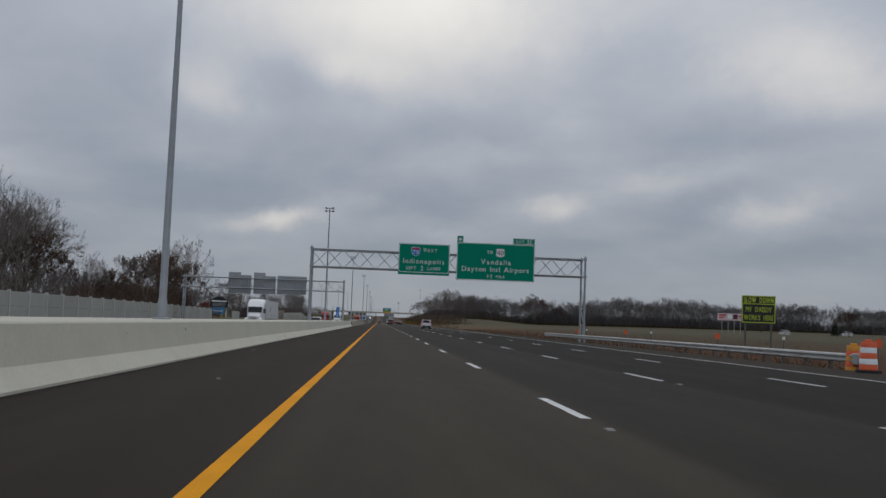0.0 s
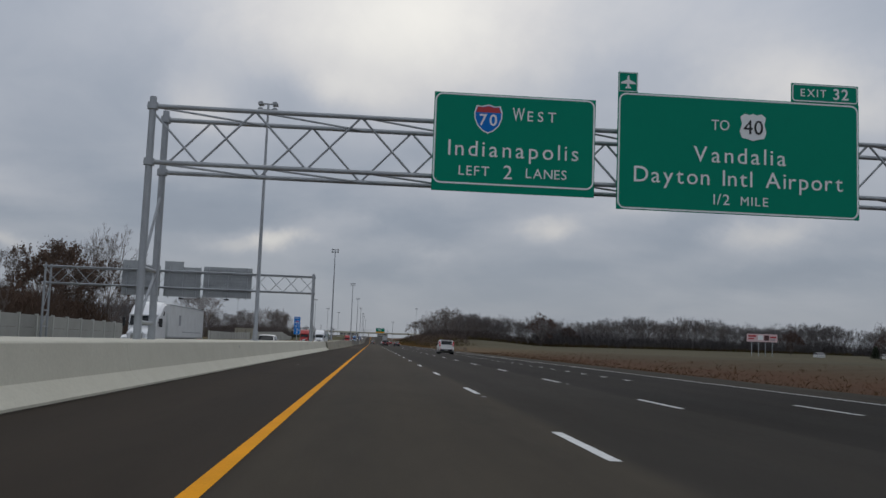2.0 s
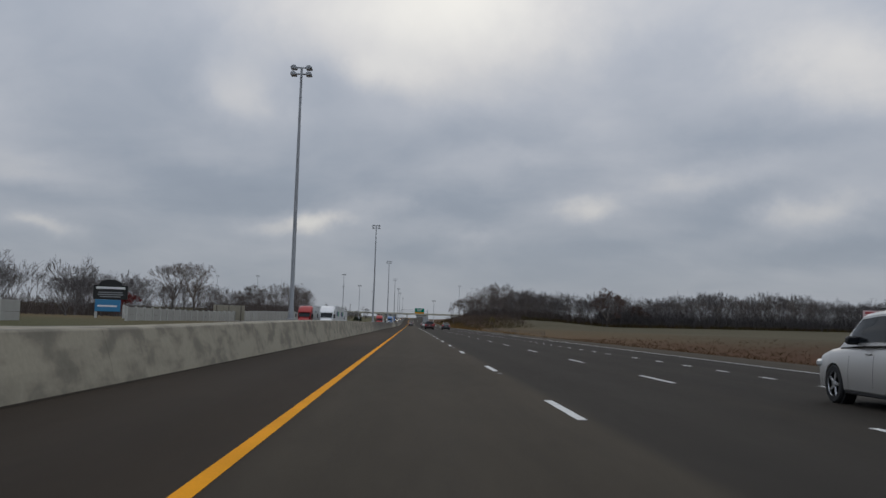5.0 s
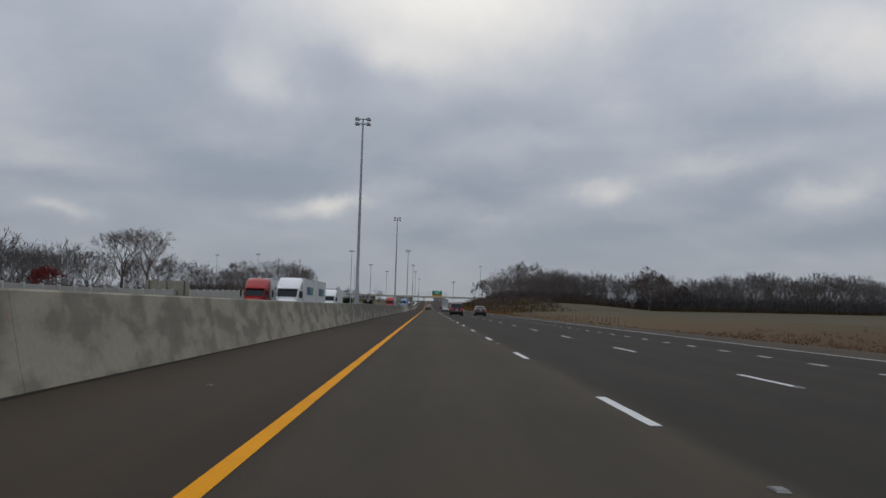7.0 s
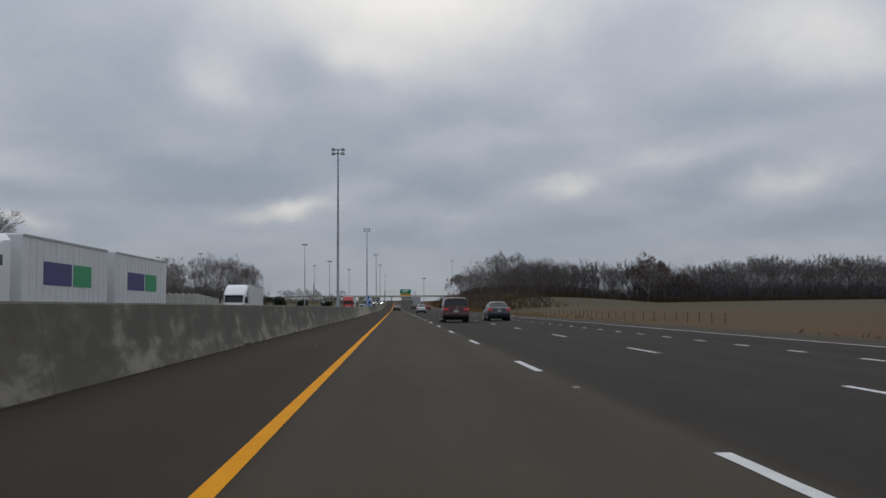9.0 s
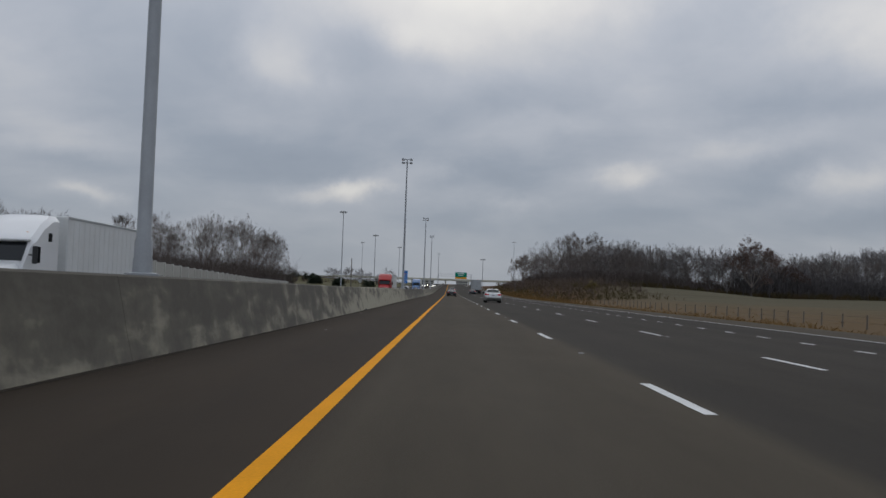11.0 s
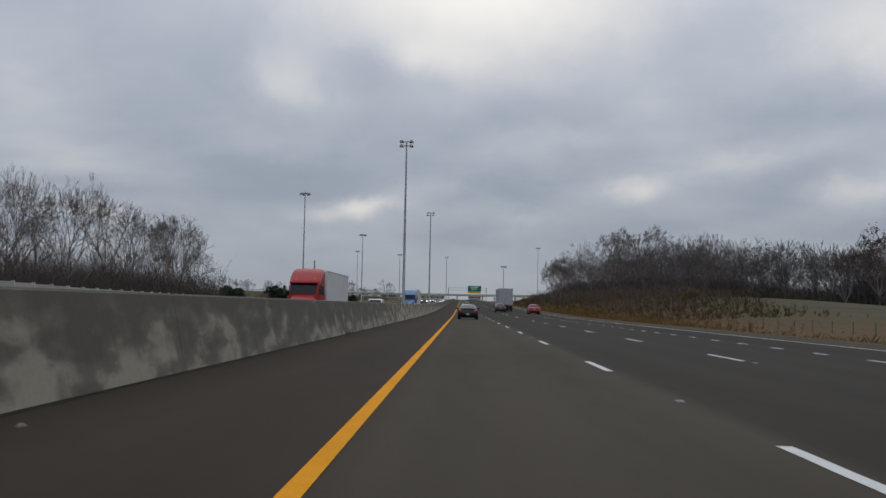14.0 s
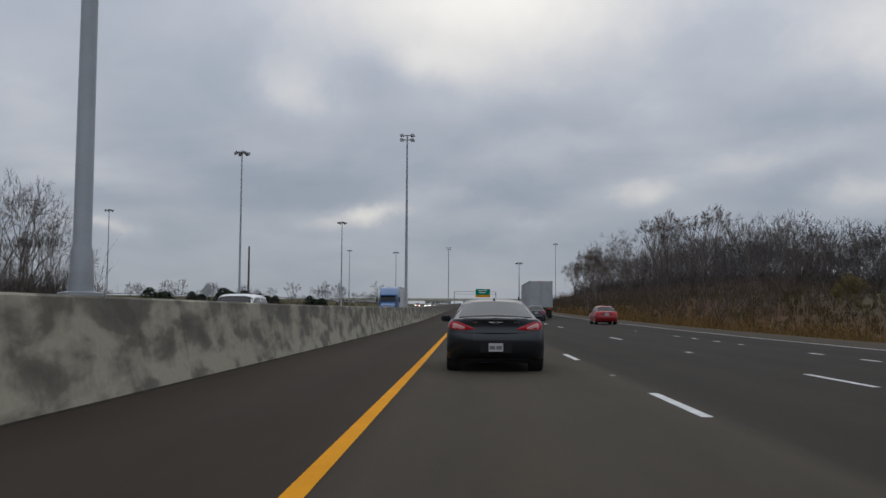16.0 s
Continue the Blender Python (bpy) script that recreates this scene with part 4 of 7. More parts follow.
        part("sign_lamp", Shape().slab((x0 + x1) / 2 - 0.25, (x0 + x1) / 2 + 0.25, 160.8, 161.2, z0 - 0.25, z0 - 0.1, 0.03), BLACK_TRIM, b, "dark lamp box")


build_gantries()


# ---- light poles ----
def light_pole(x, y, height, base_z, heads=4, spread=0.42, r=0.15, name="light_pole", label="tall tapered steel light pole with four floodlights", group="light poles along the median"):
    ob = thing(name, label, "light pole", pose(x, y, base_z), group)
    h = height - base_z
    s = Shape()
    zs = [0, 0.55, 0.66, h * 0.4, h * 0.75, h]
    rs = [r, r * 0.98, r * 0.79, r * 0.68, r * 0.52, r * 0.40]
    n = 12
    s.loft([[(rr * math.cos(6.2832 * i / n), rr * math.sin(6.2832 * i / n), z) for i in range(n)] for z, rr in zip(zs, rs)])
    part("shaft", s, STEEL, ob, "galvanised tapered shaft", smooth=60)
    part("base_flange", Shape().turned([(0, r * 1.9), (0.05, r * 1.9), (0.07, r * 1.1), (0.3, r * 1.05)], 12, "z"), STEEL, ob, smooth=40)
    if heads == 4:
        for z in (h - 0.02, h - 0.38):
            part("cross_arm", Shape().tube((-spread, 0, z), (spread, 0, z), 0.045, n=8), STEEL, ob, smooth=50)
            for sgn in (-1, 1):
                lamp = part("floodlight", Shape().loft([[(sgn * (spread + a) - w, -0.28 + 0.0, z + b), (sgn * (spread + a) + w, -0.28, z + b),
                                                        (sgn * (spread + a) + w, 0.28, z + b), (sgn * (spread + a) - w, 0.28, z + b)]
                                                       for a, b, w in ((0, -0.08, 0.16), (0, -0.02, 0.17), (0, 0.06, 0.11), (0, 0.09, 0.05))]), STEEL, ob, "grey floodlight housing")
                part("lens", Shape().box(sgn * spread - 0.14, sgn * spread + 0.14, -0.25, 0.25, z - 0.10, z - 0.08), HEAD_OFF, lamp)
    else:
        part("lamp_ring", Shape().turned([(h - 0.5, 0.1), (h - 0.5, 0.55), (h - 0.35, 0.6), (h - 0.2, 0.12)], 16, "z"), STEEL, ob, smooth=40)
        for i in range(6):
            a = 6.2832 * i / 6
            c, d = math.cos(a), math.sin(a)
            part("floodlight", Shape().tube((0.6 * c, 0.6 * d, h - 0.35), (1.25 * c, 1.25 * d, h - 0.6), 0.1, 0.3, n=8), STEEL, ob, "grey floodlight", smooth=40)
    return ob


for px, py in [(-5.6, 29.8), (-5.65, 119.4), (-5.07, 209.6), (-3.98, 294.1), (-3.9, 373.3), (-3.92, 459.2), (-3.95, 541.6), (-3.95, 604.6), (-3.95, 760)]:
    light_pole(px, py, 15.1 + rise_at(py), barrier_height(py) + rise_at(py) - 0.05)
for px, py, top in [(-36.2, 682, 27.5), (-32.6, 778, 25.2), (-102, 796, 30.3), (-60, 1010, 33), (-150, 900, 34), (18, 850, 18.5), (44, 1000, 36), (-30, 930, 27)]:
    light_pole(px, py, top, land_at(px, py) - 0.1, heads=6, r=0.24, name="high_mast", label="very tall steel mast with a ring of floodlights", group="high masts at the interchange")


# ---- roadside signs ----
def mile_marker(x, y, z0, z1, tenth):
    ob = thing("mile_marker", "narrow blue mile marker sign on a thin steel post", "road sign", pose(x, y, 0), "mile markers")
    part("post", Shape().box(-0.03, 0.03, 0.02, 0.07, barrier_height(y) - 0.05, z1 - 0.2), STEEL, ob)
    part("panel", Shape().plate(rounded(-0.26, 0.26, z0, z1, 0.03), 0.0, 0.015), SIGN_BLUE, ob, "blue reflective panel")
    border(ob, -0.25, 0.25, z0 + 0.01, z1 - 0.01, -0.01, 0.03, 0.008, SIGN_WHITE)
    h = z1 - z0
    letters("WEST", SIGN_WHITE, ob, 0, -0.006, z1 - 0.09 * h, 0.10, 0.36, bold=0.01)
    interstate_shield(ob, 0, -0.002, z1 - 0.32 * h, 0.30)
    letters("MILE", SIGN_WHITE, ob, 0, -0.006, z1 - 0.53 * h, 0.11, 0.36, bold=0.01)
    letters("32", SIGN_WHITE, ob, 0, -0.006, z1 - 0.69 * h, 0.17, 0.26, bold=0.01)
    part("rule", Shape().box(-0.25, 0.25, -0.008, 0.0, z1 - 0.80 * h, z1 - 0.79 * h), SIGN_WHITE, ob)
    letters(tenth, SIGN_WHITE, ob, 0, -0.006, z1 - 0.90 * h, 0.17, 0.12, bold=0.01)


mile_marker(-5.15, 143.6, 1.48, 2.95, "8")
mile_marker(-4.0, 465.9, 1.80, 3.25, "6")


def slow_down_sign(x, y):
    ob = thing("warning_board", "black and lime hand-lettered work zone board on two posts", "road sign", pose(x, y, 0, 0, 0, -6))
    g = -0.9
    for px in (-0.72, 0.72):
        part("post", Shape().box(px - 0.05, px + 0.05, 0.04, 0.12, g, 3.1), FENCE_WOOD, ob)
    part("panel", Shape().box(-0.95, 0.95, 0, 0.03, 1.75, 3.30), SIGN_BLACK, ob)
    border(ob, -0.94, 0.94, 1.76, 3.29, -0.012, 0.04, 0.045, SIGN_LIME)
    part("rule", Shape().box(-0.92, 0.92, -0.01, 0.0, 2.81, 2.85), SIGN_LIME, ob)
    letters("SLOW DOWN", SIGN_LIME, ob, 0, -0.006, 3.05, 0.30, 1.66, bold=0.02)
    letters("MY DADDY", SIGN_LIME, ob, 0, -0.006, 2.52, 0.30, 1.45, bold=0.0)
    letters("WORKS HERE", SIGN_LIME, ob, 0, -0.006, 2.06, 0.30, 1.66, bold=0.0)


slow_down_sign(22.6, 52.5)


def guardrail():
    ob = thing("guardrail", "weathered steel W-beam guardrail on short posts", "guardrail", kind="structure")
    x, y0, y1, top = 17.15, 31.0, 90.5, 0.56
    prof = [(0.0, 0.0), (-0.06, -0.03), (-0.08, -0.08), (-0.02, -0.13), (-0.02, -0.18), (-0.08, -0.23), (-0.06, -0.28), (0.0, -0.31)]
    n = 15
    for i in range(n):
        a, b = y0 + (y1 - y0) * i / n, y0 + (y1 - y0) * (i + 1) / n + 0.15
        s = Shape()
        s.loft([[(x + dx, y, top + dz) for dx, dz in prof] + [(x + dx + 0.012, y, top + dz) for dx, dz in reversed(prof)] for y in (a, b)])
        part("rail", s, RAIL, ob, "corrugated steel rail")
        for yy in (a, (a + b) / 2):
            part("post", Shape().box(x + 0.12, x + 0.24, yy, yy + 0.12, -0.6, top - 0.02), FENCE_WOOD, ob, "weathered post")
            part("blockout", Shape().box(x + 0.01, x + 0.12, yy + 0.01, yy + 0.11, top - 0.29, top - 0.03), FENCE_WOOD, ob)
    s = Shape()
    s.slab(x - 0.10, x + 0.05, y0 - 0.35, y0 + 0.05, top - 0.36, top + 0.02, 0.03)
    part("end_terminal", s, RAIL, ob, "grey end terminal")


guardrail()


def traffic_barrel(x, y, mat, stripe, name_label):
    ob = thing("traffic_barrel", name_label, "traffic barrel", pose(x, y, -0.15 if x > 16.9 else 0.0), "traffic barrels by the guardrail")
    part("base", Shape().turned([(0, 0.40), (0.08, 0.40), (0.09, 0.30)], 20, "z"), RUBBER, ob, "black rubber base", smooth=40)
    z, r = 0.09, 0.29
    for i in range(5):
        a, b = z + i * 0.18, z + (i + 1) * 0.18
        ra, rb = r - i * 0.012, r - (i + 1) * 0.012
        part("band", Shape().turned([(a, ra - 0.01), (a + 0.01, ra), (b - 0.02, rb + 0.002), (b, rb - 0.008)], 20, "z"), stripe if i % 2 else mat, ob, smooth=40)
    part("handle", Shape().slab(-0.12, 0.12, -0.03, 0.03, 0.98, 1.06, 0.02), mat, ob)


traffic_barrel(16.75, 29.4, ORANGE, SIGN_WHITE, "orange and white striped traffic barrel on the shoulder")
traffic_barrel(17.3, 31.4, AMBER, ORANGE, "amber traffic barrel beside the rail end")


def delineator(x, y, mat, label, h=0.72, w=0.11):
    ob = thing("delineator", label, "delineator", pose(x, y, land_at(x, y)), "delineators behind the guardrail")
    part("post", Shape().box(-0.03, 0.03, -0.01, 0.01, -0.1, h + 0.45), FENCE_WOOD, ob)
    part("paddle", Shape().plate(rounded(-w, w, h + 0.42, h + 0.42 + 2.4 * w, w * 0.4), -0.02, -0.01), mat, ob)


for px, py in ((19.3, 33.5), (19.3, 50.0), (19.3, 69.0), (19.8, 88.6)):
    delineator(px, py, ORANGE, "bright orange paddle marker on a thin post", w=0.13)
for px, py in ((18.6, 40.0), (18.6, 60.0), (18.6, 79.0)):
    delineator(px, py, SIGN_WHITE, "small white paddle marker on a thin post", w=0.06)


def billboard(x, y):
    g = land_at(x, y)
    ob = thing("billboard", "wide pale pink billboard with illegible red lines on steel legs", "billboard", pose(x, y, 0, 0, 0, -18))
    for px in (-6, -2, 2, 6):
        part("leg", Shape().box(px - 0.2, px + 0.2, 0.2, 0.6, g - 0.5, 14.5), STEEL, ob)
    part("panel", Shape().slab(-9, 9, 0, 0.2, 10.1, 14.9, 0.05), BILL_PINK, ob)
    for i, (a, b, z, h, m) in enumerate([(-8, -3.4, 13.1, 1.0, SIGN_RED), (-8, -4.6, 11.6, 0.8, SIGN_RED), (-2.4, 0.6, 11.2, 3.0, SIGN_WHITE),
                                         (1.2, 4.2, 11.0, 3.2, MAROON_PAINT), (4.8, 8.3, 12.6, 1.0, SIGN_RED), (4.8, 7.6, 11.2, 0.6, LOGO_GREY)]):
        part("bar", Shape().box(a, b, -0.03, 0.0, z, z + h), m, ob)


billboard(240.5, 631)


def board_sign(x, y):
    g = land_at(x, y)
    ob = thing("community_sign", "dark arched community board with a blue lower panel", "sign", pose(x, y, 0, 0, 0, 8))
    for px in (-2.5, 2.5):
        part("post", Shape().box(px - 0.2, px + 0.2, 0.1, 0.5, g - 0.3, 3.0), NOISE_POST, ob)
    part("panel", Shape().slab(-3.1, 3.1, 0, 0.4, 3.9, 6.6, 0.06), SIGN_BLACK, ob)
    arch = [(-2.2, 6.55)] + [(2.2 * math.cos(a), 6.55 + 1.1 * math.sin(a)) for a in np.linspace(math.pi, 0, 12)] + [(2.2, 6.55)]
    part("arched_top", Shape().plate(arch[1:], 0.02, 0.38), SIGN_BLACK, ob)
    part("lower_panel", Shape().slab(-2.7, 1.9, -0.02, 0.3, 1.6, 3.85, 0.06), BOARD_BLUE, ob, "blue panel")
    for z, w, h in ((5.85, 2.6, 0.42), (5.1, 2.2, 0.2), (4.7, 2.3, 0.2), (4.3, 1.9, 0.2)):
        part("bar", Shape().box(-w, w, -0.03, 0.0, z, z + h), SIGN_WHITE if z > 5.5 else LOGO_GREY, ob)
    part("bar", Shape().box(-2.2, 1.3, -0.05, -0.02, 2.5, 2.8), SIGN_WHITE, ob)


board_sign(-55.2, 338)


def sign_back(x0, x1, y, z0, z1):
    ob = thing("roadside_sign", "back of a large roadside sign in weathered tan panels", "road sign", pose(0, 0, 0))
    n = 3
    for i in range(n):
        a, b = x0 + (x1 - x0) * i / n, x0 + (x1 - x0) * (i + 1) / n
        part("panel", Shape().box(a + 0.02, b - 0.02, y, y + 0.06, z0, z1), SIGN_PLY, ob)
    for x in (x0 + 0.8, (x0 + x1) / 2, x1 - 0.8):
        part("leg", Shape().box(x - 0.08, x + 0.08, y - 0.2, y, -0.2, z1 + 0.05), FENCE_WOOD, ob)
    for i in range(1, 9):
        z = z0 + (z1 - z0) * i / 9
        part("batten", Shape().box(x0 + 0.05, x1 - 0.05, y - 0.03, y, z - 0.025, z + 0.025), SIGN_PLY, ob)


sign_back(-42.7, -35.7, 371, 0.6, 3.95)


# ---- noise wall beyond the opposite carriageway ----
def wall_line(y):
    """x, top height of the noise wall."""
    return float(np.interp(y, [-40, 190, 330, 470, 640], [-31.5, -32.5, -38, -37, -47])), float(np.interp(y, [-40, 150, 230, 330, 360, 410, 440, 475, 500, 537, 570, 640], [2.75, 2.55, 2.2, 2.2, 2.45, 3.2, 3.45, 3.85, 3.3, 2.9, 2.5, 2.3]))


def noise_wall():
    ob = thing("noise_wall", "long grey precast panel wall with upright posts", "wall", kind="structure")
    ys = spaced([(-40, 200, 4.9), (232, 252, 5.0), (285, 640, 4.9)])
    for a, b in zip(ys[:-1], ys[1:]):
        if b - a > 8:
            continue
        (xa, ta), (xb, tb) = wall_line(a), wall_line(b)
        g = land_at(xa, a)
        s = Shape()
        top = (ta + tb) / 2
        for k in range(2):
            z0, z1 = g - 0.3 + (top - g + 0.3) * k / 2, g - 0.3 + (top - g + 0.3) * (k + 1) / 2
            s.loft([[(xa, a + 0.12, z0), (xa - 0.14, a + 0.12, z0), (xa - 0.14, a + 0.12, z1 - 0.015), (xa, a + 0.12, z1 - 0.015)],
                    [(xb, b - 0.12, z0), (xb - 0.14, b - 0.12, z0), (xb - 0.14, b - 0.12, z1 - 0.015), (xb, b - 0.12, z1 - 0.015)]])
        part("wall_panel", s, NOISE_PANEL, ob)
        part("wall_post", Shape().box(xa - 0.22, xa + 0.08, a - 0.13, a + 0.13, g - 0.3, ta + 0.12), NOISE_POST, ob, "pale upright post")


noise_wall()


# back of a small diamond sign on the far verge
ob = thing("warning_sign", "plain grey back of a small diamond road sign", "sign", pose(-23.6, 618, land_at(-23.6, 618)))
part("post", Shape().box(-0.03, 0.03, 0.0, 0.05, -0.2, 3.2), STEEL, ob)
part("panel", Shape().plate([(0, 2.2), (0.62, 2.82), (0, 3.44), (-0.62, 2.82)], -0.03, 0.0), ALU, ob, "bare metal back of the panel")


# red spray marks on the barrier foot
ob = thing("spray_mark", "faded red spray paint mark on the barrier foot", "paint mark", pose(-3.52, 47.3, 0.19, 0, 43, 0))
rs = random.Random(4)
for i in range(6):
    u, v = rs.uniform(-0.06, 0.06), rs.uniform(-0.30, 0.30)
    w, l = rs.uniform(0.015, 0.03), rs.uniform(0.10, 0.26)
    part("stroke", Shape().loft([[(u - w, v - l, 0.004), (u + w, v - l * 0.7, 0.004), (u + w * 1.2, v + l, 0.004), (u - w * 0.6, v + l * 0.8, 0.004)],
                                 [(u - w * 0.9, v - l * 0.9, 0.007), (u + w * 0.9, v - l * 0.6, 0.007), (u + w, v + l * 0.9, 0.007), (u - w * 0.5, v + l * 0.7, 0.007)]]), SPRAY_RED, ob)


# ragged line of grit along the foot of the barrier
rg = random.Random(12)
s = Shape()
ys = [-5 + 0.8 * i for i in range(770)]
edge = [(barrier_profile(y)[0][0], rg.uniform(0.015, 0.07) + (0.10 if rg.random() < 0.06 else 0.0)) for y in ys]
for (ya, (fa, wa)), (yb, (fb, wb)) in zip(zip(ys[:-1], edge[:-1]), zip(ys[1:], edge[1:])):
    if abs(fa - fb) > 0.3:
        continue
    za, zb = rise_at(ya), rise_at(yb)
    n = len(s.v)
    s.v += [(fa - 0.02, ya, za + 0.022), (fa + wa, ya, za + 0.003), (fb + wb, yb, zb + 0.003), (fb - 0.02, yb, zb + 0.022), (fa + wa * 0.4, ya, za + 0.018), (fb + wb * 0.4, yb, zb + 0.018)]
    s.f += [(n, n + 4, n + 5, n + 3), (n + 4, n + 1, n + 2, n + 5)]
me = s.mesh("grit", GRIT)
fix_normals(me)
tagged(new("grit", me), "dark grit and dirt gathered along the barrier foot", "dirt", kind="stuff")


# ---- vehicles ----
def wheel_meshes(r, w):
    tyre = Shape().turned([(-w / 2, r * 0.66), (-w / 2, r * 0.93), (-w * 0.38, r), (w * 0.38, r), (w / 2, r * 0.93), (w / 2, r * 0.66)], 26, caps=False).mesh("tyre", RUBBER, 40)
    s = Shape()
    s.turned([(-w * 0.36, r * 0.68), (w * 0.40, r * 0.68), (w * 0.40, r * 0.62), (w * 0.10, r * 0.60), (w * 0.04, 0.03), (-w * 0.3, 0.03)], 26)
    disc = s.mesh("rim", UNDER, 35)
    s = Shape()
    for i in range(5):
        a = 2 * math.pi * i / 5
        c, d = math.cos(a), math.sin(a)
        ring = []
        for rr, hw in ((0.05, 0.035), (r * 0.64, 0.028)):
            ring.append([(w * 0.30, rr * c - hw * d, rr * d + hw * c), (w * 0.44, rr * c - hw * 0.6 * d, rr * d + hw * 0.6 * c),
                         (w * 0.44, rr * c + hw * 0.6 * d, rr * d - hw * 0.6 * c), (w * 0.30, rr * c + hw * d, rr * d - hw * c)])
        s.loft(ring)
    s.turned([(w * 0.28, 0.075), (w * 0.46, 0.06), (w * 0.47, 0.02)], 12)
    s.turned([(w * 0.36, r * 0.63), (w * 0.47, r * 0.66), (w * 0.47, r * 0.70), (w * 0.36, r * 0.70)], 26)
    spokes = s.mesh("spokes", RIM, 35)
    for me in (tyre, disc, spokes):
        fix_normals(me)
    return tyre, disc, spokes


def add_wheels(car, half, axles, r, w, paired=False):
    tyre, disc, spokes = wheel_meshes(r, w)
    for y in axles:
        for sgn in (-1, 1):
            m = pose(sgn * (half - w / 2), y, r, 0, 0, 0 if sgn > 0 else 180)
            hub = part("wheel", tyre, None, car, "black tyre on a spoked alloy wheel", at=m)
            part("rim", disc, None, hub)
            part("spokes", spokes, None, hub)




def patch(rings, i0, i1, j0, j1, out, ni=6, nj=6):
    """A sheet lying just over part of a lofted surface."""
    def at(i, j):
        ia, ja = min(int(i), len(rings) - 2), min(int(j), len(rings[0]) - 2)
        fi, fj = i - ia, j - ja
        p = [Vector(rings[ia + a][ja + b]) for a in (0, 1) for b in (0, 1)]
        return (p[0] * (1 - fj) + p[1] * fj) * (1 - fi) + (p[2] * (1 - fj) + p[3] * fj) * fi
    s = Shape()
    pts = [[at(i0 + (i1 - i0) * a / ni, j0 + (j1 - j0) * b / nj) for b in range(nj + 1)] for a in range(ni + 1)]
    mid = sum((Vector(p) for r in rings for p in r), Vector()) / (len(rings) * len(rings[0]))
    base = []
    for a in range(ni + 1):
        for b in range(nj + 1):
            u = pts[min(a + 1, ni)][b] - pts[max(a - 1, 0)][b]
            v = pts[a][min(b + 1, nj)] - pts[a][max(b - 1, 0)]
            n = u.cross(v).normalized()
            if n.dot(pts[a][b] - mid) < 0:
                n = -n
            base.append(pts[a][b] + n * out)
    s.v = [tuple(p) for p in base]
    k = nj + 1
    s.f = [(a * k + b, a * k + b + 1, (a + 1) * k + b + 1, (a + 1) * k + b) for a in range(ni) for b in range(nj)]
    return s


LEVELS = [(0.0, 0.93), (0.06, 0.982), (0.2, 0.997), (0.36, 1.0), (0.5, 0.998), (0.62, 0.992), (0.74, 0.982), (0.85, 0.966), (0.93, 0.942), (0.98, 0.905), (1.0, 0.86)]


